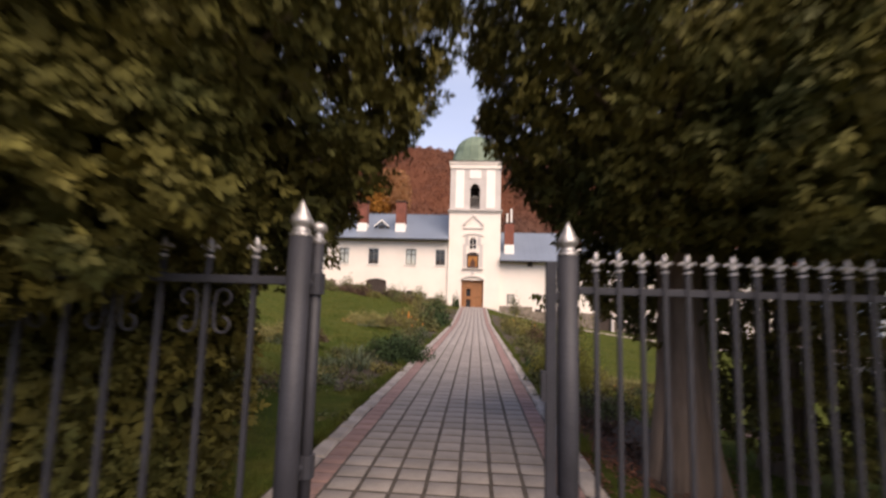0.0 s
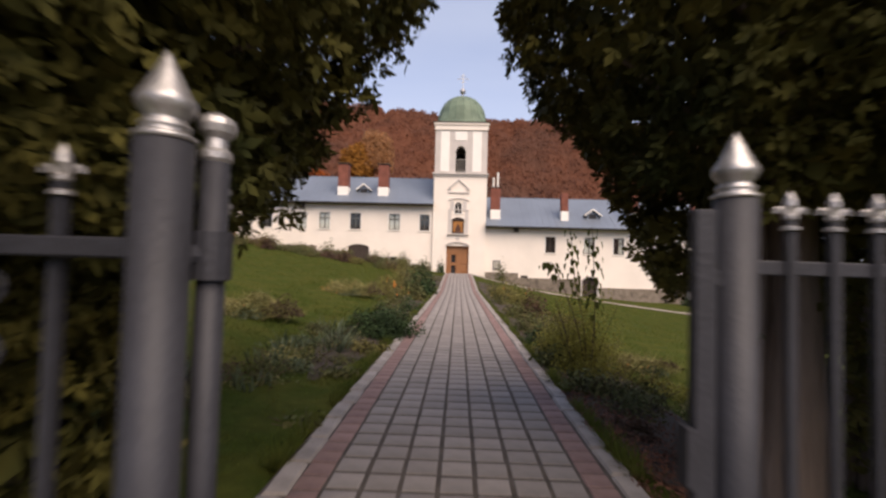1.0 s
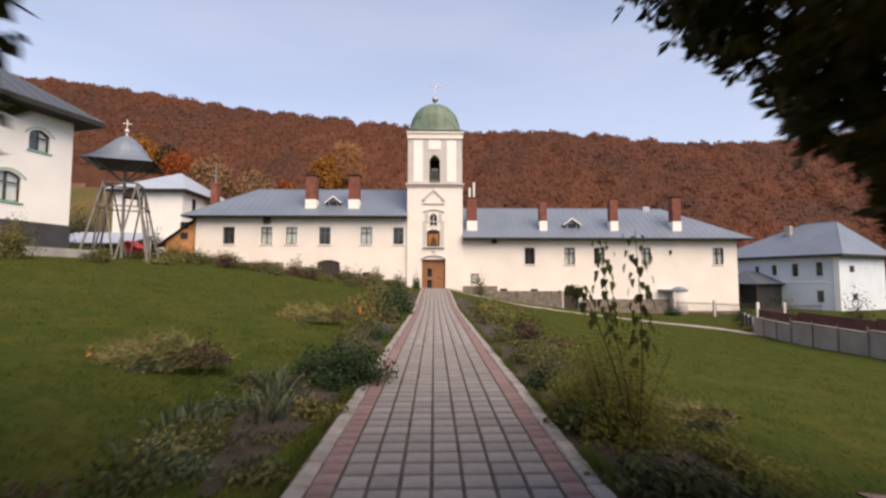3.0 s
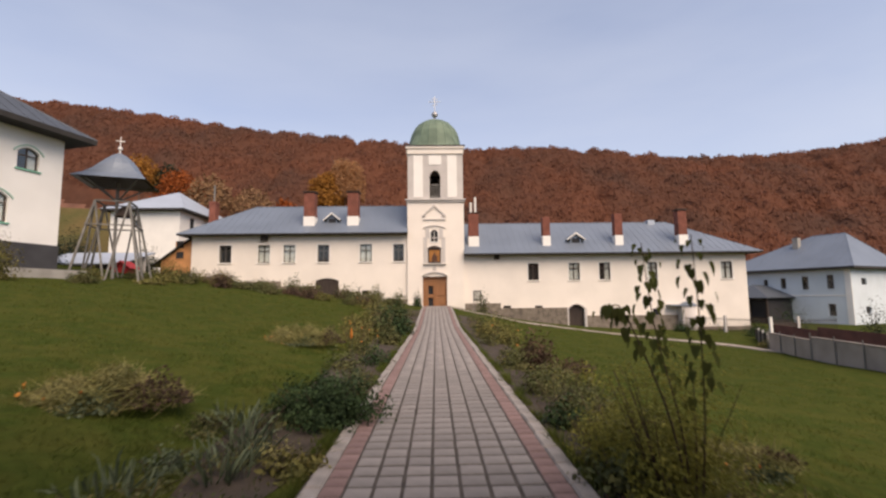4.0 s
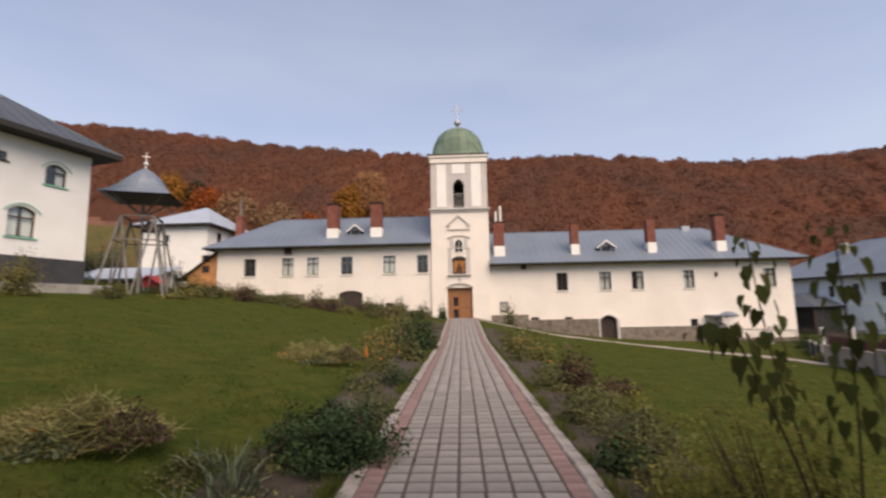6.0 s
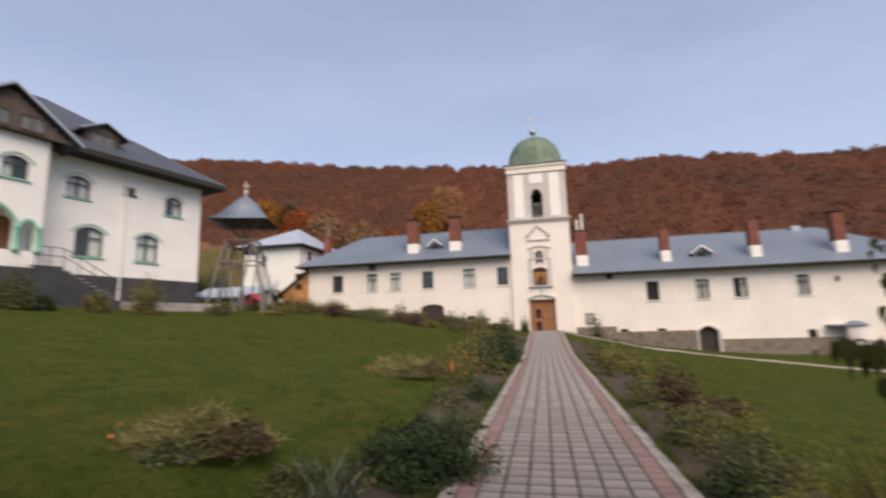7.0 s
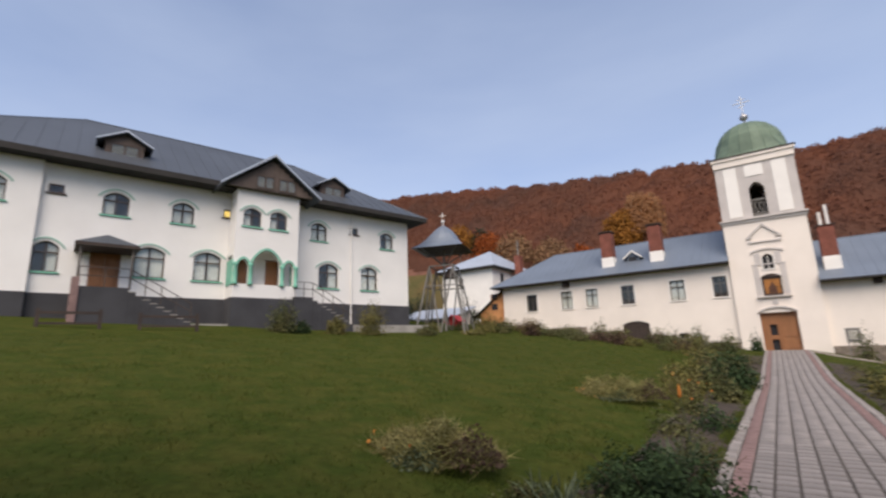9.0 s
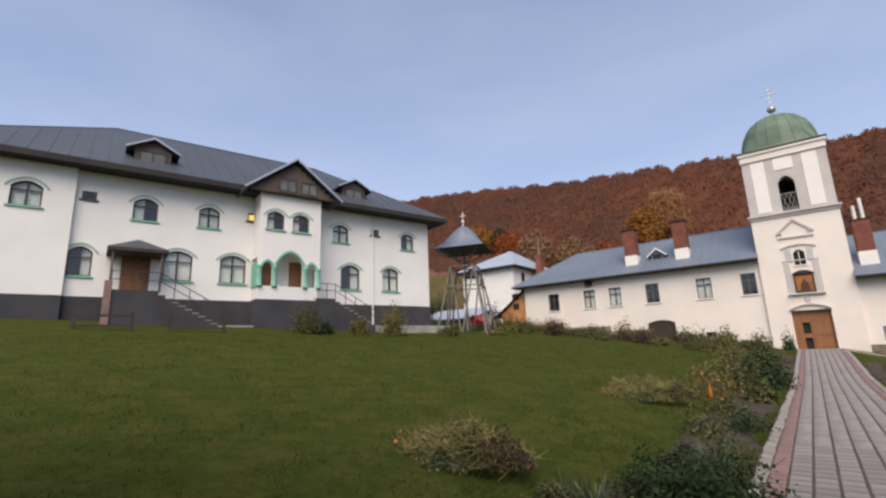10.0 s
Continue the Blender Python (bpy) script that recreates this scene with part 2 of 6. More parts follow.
def rod(bm, p, q, r0, r1=None, n=8, caps=True):
    p, q = Vector(p), Vector(q)
    r1 = r0 if r1 is None else r1
    ax = (q - p).normalized()
    u = ax.orthogonal().normalized()
    w = ax.cross(u)
    ring = lambda c, r: [bm.verts.new(c + (u * math.cos(2 * math.pi * i / n) + w * math.sin(2 * math.pi * i / n)) * r) for i in range(n)]
    a, b = ring(p, r0), ring(q, r1)
    for i in range(n):
        bm.faces.new((a[i], a[(i + 1) % n], b[(i + 1) % n], b[i]))
    if caps:
        bm.faces.new(a[::-1]), bm.faces.new(b)
    return bm


def lathe(bm, profile, at=(0, 0, 0), n=20, squash=1.0):
    rings = []
    for r, z in profile:
        rings.append([bm.verts.new((at[0] + r * math.cos(2 * math.pi * i / n), at[1] + r * squash * math.sin(2 * math.pi * i / n), at[2] + z)) for i in range(n)])
    for a, b in zip(rings, rings[1:]):
        for i in range(n):
            bm.faces.new((a[i], a[(i + 1) % n], b[(i + 1) % n], b[i]))
    bm.faces.new(rings[0][::-1]), bm.faces.new(rings[-1])
    return bm


def tube(bm, pts, r, n=6, taper=1.0):
    """A bent round bar through the points, one closed skin, its radius going from r to r * taper."""
    pts = [Vector(p) for p in pts]
    k = len(pts) - 1
    u = (pts[1] - pts[0]).orthogonal().normalized()
    rings = []
    for i, p in enumerate(pts):
        ax = (pts[min(i + 1, k)] - pts[max(i - 1, 0)]).normalized()
        u = (u - ax * u.dot(ax)).normalized()
        w, rr = ax.cross(u), r * (1 + (taper - 1) * i / k)
        rings.append([bm.verts.new(p + (u * math.cos(2 * math.pi * j / n) + w * math.sin(2 * math.pi * j / n)) * rr) for j in range(n)])
    for a, b in zip(rings, rings[1:]):
        for j in range(n):
            bm.faces.new((a[j], a[(j + 1) % n], b[(j + 1) % n], b[j]))
    bm.faces.new(rings[0][::-1]), bm.faces.new(rings[-1])
    return bm


def arch_pts(x0, x1, z0, rise, y, n=10):
    """Points of a segmental arch from (x0, z0) to (x1, z0) with that rise."""
    return [(x0 + (x1 - x0) * i / n, y, z0 + rise * math.sin(math.pi * i / n) ** 0.8) for i in range(n + 1)]


def wall_panel(x0, x1, z0, z1, y, thick, holes):
    """A wall in the xz plane, its front at y and its back at y + thick, with holes (x0, x1, z0, z1[, rise]) through it."""
    bm = bmesh.new()
    xs = sorted({x0, x1, *(h[0] for h in holes), *(h[1] for h in holes)})
    zs = sorted({z0, z1, *(h[2] for h in holes), *(h[3] for h in holes)})
    xs, zs = [x for x in xs if x0 <= x <= x1], [z for z in zs if z0 <= z <= z1]
    inside = lambda x, z: any(h[0] < x < h[1] and h[2] < z < h[3] for h in holes)
    solid = [[not inside((a + b) / 2, (c + d) / 2) for c, d in zip(zs, zs[1:])] for a, b in zip(xs, xs[1:])]
    grid = {}
    def vert(i, k, s):
        if (i, k, s) not in grid:
            grid[i, k, s] = bm.verts.new((xs[i], y + s * thick, zs[k]))
        return grid[i, k, s]
    for i in range(len(xs) - 1):
        for k in range(len(zs) - 1):
            if not solid[i][k]:
                continue
            bm.faces.new([vert(*q, 0) for q in ((i, k), (i + 1, k), (i + 1, k + 1), (i, k + 1))])
            bm.faces.new([vert(*q, 1) for q in ((i, k), (i, k + 1), (i + 1, k + 1), (i + 1, k))])
            for di, dk, a, b in ((-1, 0, (i, k + 1), (i, k)), (1, 0, (i + 1, k), (i + 1, k + 1)), (0, -1, (i, k), (i + 1, k)), (0, 1, (i + 1, k + 1), (i, k + 1))):
                ii, kk = i + di, k + dk
                if not (0 <= ii < len(xs) - 1 and 0 <= kk < len(zs) - 1) or not solid[ii][kk]:
                    bm.faces.new((vert(*a, 0), vert(*a, 1), vert(*b, 1), vert(*b, 0)))
    for h in holes:
        if len(h) > 4:
            a = arch_pts(h[0], h[1], h[3] - h[4], h[4], y + 0.002, 12)
            mid = len(a) // 2
            poly(bm, a[:mid + 1] + [(h[0], y + 0.002, h[3] + 0.001)], (0, thick - 0.004, 0))
            poly(bm, a[mid:] + [(h[1], y + 0.002, h[3] + 0.001)], (0, thick - 0.004, 0))
    bmesh.ops.recalc_face_normals(bm, faces=bm.faces[:])
    return bm


# ---- ground ----
def ease(a, b, v):
    s = min(1, max(0, (v - a) / (b - a)))
    return s * s * (3 - 2 * s)


def path_z(y):
    return 0.78 * ease(26, 45, y)


def land(x, y):
    """Height of the ground: the lawn climbs to the west, falls to the east, the wooded hill stands to the north, an
    unseen ridge is added to the south.
    """
    far = ease(60, 110, y)
    z = path_z(min(y, 47))
    near = ease(-14, 3, y)
    if x < -1.5:
        run = min(-1.5 - x, 60)
        z += near * (0.15 - 0.02 * ease(28, 46, y)) * run * ease(-0.3, 1.6, run) * (1 - 0.35 * ease(24, 60, run)) + near * -0.22 * ease(13, 20, run) * (1 - ease(34, 42, y))
    elif x > 1.0:
        z -= near * (1.65 + 0.85 * ease(15, 46, y)) * math.tanh((x - 1.0) / 11)
    crest = 49.5 - 1.5 * ease(-150, -60, x) * (1 - ease(0, 40, x)) + 1.3 * ease(25, 70, x) + 18.5 * (1 - ease(-120, 20, x)) + 6 * ease(60, 190, x) + 4 * math.sin(x * 0.03 + 1)
    hill = ease(58, 185, y) ** 1.15 * crest * (1 - 0.5 * ease(230, 600, y))
    bump = 0.05 * noise.noise((x * 0.35, y * 0.35, 0)) + 0.03 * noise.noise((x * 1.1, y * 1.1, 3))
    if -1.62 < x < 1.12:
        bump = -0.03
    # unseen ridge added to keep low bright sky out of the window reflections
    south = 24 * (1 - ease(-150, -45, y))
    return z * (1 - 0.5 * far) + hill + south + bump


def build_ground():
    xs = sorted({*np.arange(-24, 24.1, 0.5), *np.arange(-70, 71, 4.0), *np.arange(-320, 321, 20.0), -1.62, 1.12, -900, -600, -450, 450, 600, 900, 1600, -1600})
    ys = sorted({*np.arange(-6, 48.1, 0.5), *np.arange(-40, 121, 4.0), *np.arange(-120, 300, 15.0), 340, 420, 520, 800, 1600, -300, -700, -1600})
    verts = [(x, y, land(x, y)) for y in ys for x in xs]
    n = len(xs)
    faces = [(j * n + i, j * n + i + 1, (j + 1) * n + i + 1, (j + 1) * n + i) for j in range(len(ys) - 1) for i in range(n - 1)]
    ob = mesh_part("ground", [tuple(float(c) for c in v) for v in verts], faces, GROUND, smooth=True)
    ob.data.materials.append(LITTER)
    ob.data.materials.append(MEADOW)
    for p in ob.data.polygons:
        x, y = p.center.x, p.center.y
        p.material_index = 1 if (y > 70 and not (x < -28 and y < 112)) or y < -55 else 2 if y > 58 else 0
    return tagged(ob, "mown green lawn rising to one side, hill behind", "ground", kind="structure")


build_ground()

# ---- paved walk ----
CX, COLS, BW, BL = -0.225, 7, 0.246, 0.25


def build_walk():
    y0, y1 = -4.0, 46.4
    ys = [y0 + (y1 - y0) * i / 60 for i in range(61)]
    def strip(a, b, lift):
        verts = [p for y in ys for p in ((a, y, path_z(y) + lift), (b, y, path_z(y) + lift), (b, y, path_z(y) - 0.15), (a, y, path_z(y) - 0.15))]
        faces = []
        for i in range(60):
            k = 4 * i
            faces += [(k, k + 1, k + 5, k + 4), (k + 1, k + 2, k + 6, k + 5), (k + 3, k, k + 4, k + 7)]
        return verts, faces
    walk_bed = mesh_part("pavement", *strip(CX - 1.235, CX + 1.235, 0.006), JOINT)
    return tagged(walk_bed, "grey block-paved garden walk with red edge bands", "pavement", kind="structure")


PAVEMENT = build_walk()


def piece_mesh(name, w, l, h, material, bev=0.012):
    bm = bmesh.new()
    a, b = w / 2, l / 2
    low = [bm.verts.new(p) for p in ((-a, -b, -h), (a, -b, -h), (a, b, -h), (-a, b, -h))]
    mid = [bm.verts.new(p) for p in ((-a, -b, -bev), (a, -b, -bev), (a, b, -bev), (-a, b, -bev))]
    top = [bm.verts.new(p) for p in ((-a + bev, -b + bev, 0), (a - bev, -b + bev, 0), (a - bev, b - bev, 0), (-a + bev, b - bev, 0))]
    bm.faces.new(top)
    for i in range(4):
        j = (i + 1) % 4
        bm.faces.new((mid[i], mid[j], top[j], top[i])), bm.faces.new((low[i], low[j], mid[j], mid[i]))
    me = bpy.data.meshes.new(name)
    bm.to_mesh(me)
    bm.free()
    me.materials.append(material)
    return me


# ---- monastery range with the gate tower ----
F = 46.75


def add_window(parent, x0, x1, z0, z1, y, frame_mat, sill_mat, rise=0.0, split=2, transom=0.3, curtain=0, hood=None, depth=0.14, lit=False):
    """A window set back in its opening: frame with mullions, panes, sill, curtain or a sheet painted as room shade
    behind, arched hood.
    """
    w, t = x1 - x0, 0.07
    yf = y + depth
    zt = z1 - (z1 - z0) * transom
    cx = [x0 + w * i / split for i in range(split + 1)]
    rz = [(z0 + t, zt - 0.035), (zt + 0.035, z1 - t)] if transom else [(z0 + t, z1 - t)]
    gaps = [(a + (t if i == 0 else t * 0.45), b - (t if i == split - 1 else t * 0.45), c, d) for i, (a, b) in enumerate(zip(cx, cx[1:])) for c, d in rz]
    bm = wall_panel(x0, x1, z0, z1, yf, 0.06, gaps)
    win = part("window", bm, frame_mat, parent)
    if rise:
        a = arch_pts(x0, x1, z1 - rise, rise, yf - 0.004, 12)
        b = arch_pts(x0, x1, z1 - rise - t, rise, yf - 0.004, 12)
        bm = bmesh.new()
        poly(bm, a + b[::-1], (0, 0.07, 0))
        part("arch_frame", bm, frame_mat, win)
    cuts = [x0 + w * i / split for i in range(split + 1)]
    rows = [(z0 + t * 0.5, zt), (zt, z1 - t * 0.5)] if transom else [(z0 + t * 0.5, z1 - t * 0.5)]
    for a, b in zip(cuts, cuts[1:]):
        for c, d in rows:
            part("pane", boxes((a + 0.02, b - 0.02, yf + 0.026, yf + 0.034, c, d)), GLASS, win).visible_shadow = False
    # unlit windows get a near-black sheet: the room's shade put into colour
    back = LITROOM if lit else INNERSHADE
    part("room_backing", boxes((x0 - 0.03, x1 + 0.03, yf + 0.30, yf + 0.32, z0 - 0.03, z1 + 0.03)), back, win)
    for k in range(split):
        if curtain >> k & 1:
            a, b = cuts[k] + 0.05, cuts[k + 1] - 0.05
            n = 9
            top = [(a + (b - a) * i / n, yf + 0.12 + 0.025 * (i % 2), z0 + 0.03) for i in range(n + 1)]
            verts = top + [(p[0], p[1], z1 - 0.05) for p in top]
            mesh_part("curtain", verts, [(i, i + 1, n + 2 + i, n + 1 + i) for i in range(n)], CURTAIN, win, "white net curtain")
    part("sill", boxes((x0 - 0.10, x1 + 0.10, y - 0.08, y + depth + 0.01, z0 - 0.09, z0 - 0.002), bevel=0.012), sill_mat, win)
    if hood:
        bm = bmesh.new()
        a = arch_pts(x0 - 0.22, x1 + 0.22, z1 - rise + 0.02, rise + 0.16, y - 0.05, 14)
        b = arch_pts(x0 - 0.18, x1 + 0.18, z1 - rise - 0.05, rise + 0.16, y - 0.05, 14)
        poly(bm, a + b[::-1], (0, 0.052, 0))
        part("hood_mould", bm, MINTPALE if hood is MINT else hood, win, "mint green arched hood moulding")
    return win


def hip_roof(parent, x0, x1, y0, y1, z_eave, z_ridge, rx0, rx1, ry, material, eave_mat, seam=0.0, slab=0.12, label=""):
    """A roof of four slopes (or gabled where the ridge meets the end) with a boxed eave."""
    e = [(x0, y0, z_eave), (x1, y0, z_eave), (x1, y1, z_eave), (x0, y1, z_eave)]
    r = [(rx0, ry, z_ridge), (rx1, ry, z_ridge)]
    verts = e + r
    faces = [(0, 1, 5, 4), (1, 2, 5), (2, 3, 4, 5), (3, 0, 4)]
    roof = mesh_part("roof", verts, faces, material, parent, label)
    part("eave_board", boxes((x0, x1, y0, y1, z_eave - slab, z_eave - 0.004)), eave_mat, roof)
    if seam:
        bm = bmesh.new()
        n = int((x1 - x0) / seam)
        for i in range(1, n):
            x = x0 + (x1 - x0) * i / n
            if rx0 <= x <= rx1:
                k = 1.0
            elif x < rx0:
                k = (x - x0) / max(rx0 - x0, 0.01)
            else:
                k = (x1 - x) / max(x1 - rx1, 0.01)
            q = (x, y0 + (ry - y0) * k, z_eave + (z_ridge - z_eave) * k)
            if k > 0.03:
                rod(bm, (x, y0, z_eave + 0.005), q, 0.022, n=4)
        stuff(part("standing_seam", bm, material, roof))
    bm = bmesh.new()
    rod(bm, r[0], r[1], 0.06, n=6)
    for a, b in ((0, 0), (3, 0), (1, 1), (2, 1)):
        rod(bm, e[a], r[b], 0.04, n=5)
    part("ridge_cap", bm, material, roof)
    return roof


def add_chimney(parent, x, w, y, z0, zw, z1, cap=True, pipes=False):
    ch = part("chimney", boxes((x - w / 2, x + w / 2, y, y + w, z0, z1)), BRICK, parent, "red brick chimney with white painted foot")
    k = 0.03
    part("chimney_foot", boxes((x - w / 2 - k, x + w / 2 + k, y - k, y + w + k, z0, zw), bevel=0.015), WHITE, ch, "white painted chimney foot")
    rows = []
    z = zw + 0.08
    while z < z1 - 0.05:
        rows.append((x - w / 2 - 0.006, x + w / 2 + 0.006, y - 0.006, y + w + 0.006, z, z + 0.055))
        z += 0.085
    stuff(part("brick_course", boxes(*rows), BRICK, ch))
    if cap:
        part("chimney_cap", boxes((x - w / 2 - 0.10, x + w / 2 + 0.10, y - 0.10, y + w + 0.10, z1 + 0.08, z1 + 0.17), (x - w / 2 + 0.08, x + w / 2 - 0.08, y + 0.08, y + w - 0.08, z1, z1 + 0.08)), DARKWOOD, ch)
    if pipes:
        for dx, h in ((-0.22, 1.05), (0.2, 1.55)):
            bm = bmesh.new()
            rod(bm, (x + dx, y + 0.3, z1 + 0.0), (x + dx, y + 0.3, z1 + h), 0.11, n=12)
            part("flue_pipe", bm, STEEL, ch, "bright steel flue pipe")
        part("flue_plate", boxes((x - w / 2 - 0.08, x + w / 2 + 0.08, y - 0.08, y + w + 0.08, z1, z1 + 0.06)), DARKWOOD, ch)


def add_roof_dormer(parent, x, y, z, w, h, run, frame_mat, roof_mat):
    """A low gabled roof vent: dark opening under two wide roof leaves with pale edges."""
    a = w / 2
    bm = bmesh.new()
    poly(bm, [(x - a * 0.62, y, z - 0.3), (x + a * 0.62, y, z - 0.3), (x + a * 0.62, y, z + h * 0.42), (x, y, z + h * 0.86), (x - a * 0.62, y, z + h * 0.42)], (0, run, 0))
    d = part("dormer", bm, roof_mat, parent, "low gabled roof vent with pale edges")
    # the opening's shade is painted on as a near-black plate
    part("vent_opening", boxes((x - a * 0.42, x + a * 0.42, y - 0.012, y + 0.02, z - 0.05, z + h * 0.40)), INNERSHADE, d)
    bm = bmesh.new()
    for s in (-1, 1):
        poly(bm, [(x, y - 0.2, z + h), (x + s * a, y - 0.2, z + h * 0.30), (x + s * a, y - 0.2, z + h * 0.20), (x, y - 0.2, z + h * 0.88)], (0, run + 0.2, 0))
    part("dormer_roof", bm, roof_mat, d)
    bm = bmesh.new()
    for s in (-1, 1):
        poly(bm, [(x, y - 0.24, z + h), (x + s * a, y - 0.24, z + h * 0.30), (x + s * a, y - 0.24, z + h * 0.17), (x, y - 0.24, z + h * 0.84)], (0, 0.04, 0))
    part("barge_board", bm, frame_mat, d)


def stone_base(parent, rows, y, seed):
    """A rubble plinth: steps of a battered wall with stones proud of it."""
    rng = random.Random(seed)
    for x0, x1, z0, z1 in rows:
        base = part("plinth", boxes((x0, x1, y - 0.16, y + 0.05, z0, z1)), STONE, parent, "weathered rubble stone plinth")
        bm = bmesh.new()
        z = z0
        while z < z1 - 0.08:
            h = min(rng.uniform(0.16, 0.26), z1 - z)
            x = x0 + 0.01
            while x < x1 - 0.1:
                w = min(rng.uniform(0.2, 0.5), x1 - x)
                box(bm, x + 0.012, x + w - 0.012, y - 0.16 - rng.uniform(0.012, 0.035), y - 0.15, z + 0.01, z + h - 0.012)
                x += w
            z += h
        stuff(part("plinth_stone", bm, STONE, base))


def build_range():
    h = thing("gatehouse_range", pose(0, F, 0), "long cream monastery range with blue-grey metal roofs and gate tower", "building")
    # west wing
    W = [(-20.18, -19.07), (-16.64, -15.57), (-14.3, -13.23), (-11.18, -10.1), (-7.28, -6.19), (-4.2, -3.22)]
    y = 0.25
    holes = [(a, b, 4.9, 6.52) for a, b in W]
    holes += [(-11.32, -9.19, 1.5, 3.42, 0.25), (-7.09, -6.38, 1.7, 2.26)]
    wall = part("wall_west", wall_panel(-22.7, -2.85, 0.4, 7.5, y, 0.45, holes), PLASTER, h)
    part("end_wall", boxes((-22.7, -22.25, y + 0.45, 9.4, 1.5, 7.5)), PLASTER, h)
    part("back_wall", boxes((-22.7, -2.4, 9.4, 9.8, 1.5, 7.5)), PLASTER, h)
    for i, (a, b) in enumerate(W):
        add_window(h, a, b, 4.9, 6.52, y, FRAMEGREY, WHITE, curtain=(0, 3, 3, 0, 3, 0)[i], transom=0.33)
        part("surround", boxes((a - 0.09, a - 0.003, y - 0.018, y + 0.02, 4.9, 6.6), (b + 0.003, b + 0.09, y - 0.018, y + 0.02, 4.9, 6.6), (a - 0.003, b + 0.003, y - 0.018, y + 0.02, 6.523, 6.6)), WHITE, h)
    d = part("cellar_door", boxes((-11.28, -9.2, y + 0.165, y + 0.2, 1.2, 3.42)), DARKWOOD, h, "weathered brown plank cellar door")
    for i in range(6):
        part("plank", boxes((-11.28 + 0.35 * i, -10.94 + 0.35 * i, y + 0.12, y + 0.165, 1.2, 3.42)), DARKWOOD, d)
    for z in (1.9, 2.9):
        part("door_ledge", boxes((-11.25, -9.25, y + 0.09, y + 0.12, z, z + 0.12)), DARKWOOD, d)
    # shade in the vent, painted as a near-black plate
    part("vent", boxes((-7.09, -6.38, y + 0.2, y + 0.25, 1.7, 2.26)), INNERSHADE, h)
    hip_roof(h, -23.75, -2.86, -0.55, 10.4, 7.52, 10.92, -18.6, -2.86, 4.6, ROOFMETAL, EAVE, 0.62)
    for x, w in ((-12.15, 1.0), (-8.05, 1.0)):
        add_chimney(h, x, w, 0.75, 8.0, 9.25, 11.5)
    add_roof_dormer(h, -10.1, 1.3, 8.75, 1.6, 0.95, 2.0, WHITE, ROOFMETAL)
    part("eave_box", boxes((-16.34, -15.74, y - 0.3, y, 6.9, 7.4)), DARKWOOD, h)
    stone_base(h, [(-22.75, -19.12, 2.6, 3.62), (-19.12, -14.45, 2.2, 3.17), (-14.45, -11.4, 1.7, 2.72), (-9.15, -5.41, 0.9, 1.88), (-5.41, -1.62, 0.4, 1.4)], y, 3)
    # timber annex
    a = part("annex_wall", wall_panel(-25.6, -22.72, 2.6, 5.15, y + 0.3, 0.2, []), ANNEXWOOD, h, "orange varnished timber lean-to")
    bm = bmesh.new()
    poly(bm, [(-25.6, y + 0.3, 5.15), (-22.72, y + 0.3, 5.15), (-22.72, y + 0.3, 7.25)], (0, 0.2, 0))
    part("annex_gable", bm, ANNEXWOOD, a)
    part("annex_side", boxes((-25.6, -25.4, y + 0.5, 5, 2.6, 5.15)), ANNEXWOOD, a)
    for i in range(12):
        part("annex_board", boxes((-25.58 + 0.24 * i, -25.36 + 0.24 * i, y + 0.285, y + 0.299, 2.6, min(5.15 + 0.729 * 0.24 * i, 7.1))), ANNEXWOOD, a)
    bm = bmesh.new()
    poly(bm, [(-26.3, y - 0.1, 4.75), (-22.72, y - 0.1, 7.36), (-22.72, y - 0.1, 7.24), (-26.3, y - 0.1, 4.63)], (0, 5.2, 0))
    part("annex_roof", bm, EAVE, a)
    # one near-black plate carries the shade inside the annex window
    part("annex_window", boxes((-24.25, -23.5, y + 0.24, y + 0.283, 5.35, 7.0)), INNERSHADE, a)
    part("annex_window_frame", boxes((-24.3, -24.22, y + 0.22, y + 0.28, 5.3, 6.95), (-23.53, -23.45, y + 0.22, y + 0.28, 5.3, 7.05), (-24.22, -23.53, y + 0.22, y + 0.28, 6.0, 6.35), (-24.22, -23.53, y + 0.22, y + 0.28, 5.3, 5.38)), ANNEXWOOD, a)
    # east wing
    E = [(8.26, 9.24), (12.04, 13.06), (14.87, 15.9), (19.37, 20.31), (26.27, 27.35)]
    holes = [(a, b, 3.04, 4.62) for a, b in E]
    V = [(5.88, 6.58, 0.12, 0.74), (8.8, 9.49, 0.1, 0.71), (19.68, 20.3, -0.42, 0.34)]
    holes += V + [(11.85, 13.3, -1.6, 0.78, 0.4)]
    part("wall_east", wall_panel(2.35, 28.65, -2.6, 5.48, y, 0.45, holes), PLASTER, h)
    part("end_wall", boxes((28.2, 28.65, y + 0.45, 9.4, -2.6, 5.48)), PLASTER, h)
    part("back_wall", boxes((2.0, 28.65, 9.4, 9.8, -2.6, 5.48)), PLASTER, h)
    for i, (a, b) in enumerate(E):
        add_window(h, a, b, 3.04, 4.62, y, FRAMEBROWN, WHITE, curtain=(0, 3, 2, 3, 3)[i], transom=0.33 if i else 0)
        part("surround", boxes((a - 0.09, a - 0.003, y - 0.018, y + 0.02, 3.04, 4.7), (b + 0.003, b + 0.09, y - 0.018, y + 0.02, 3.04, 4.7), (a - 0.003, b + 0.003, y - 0.018, y + 0.02, 4.623, 4.7)), WHITE, h)
    for a, b, c, e in V:
        # the vent's inner shade is this plate's near-black colour
        v = part("vent", boxes((a, b, y + 0.18, y + 0.22, c, e)), INNERSHADE, h)
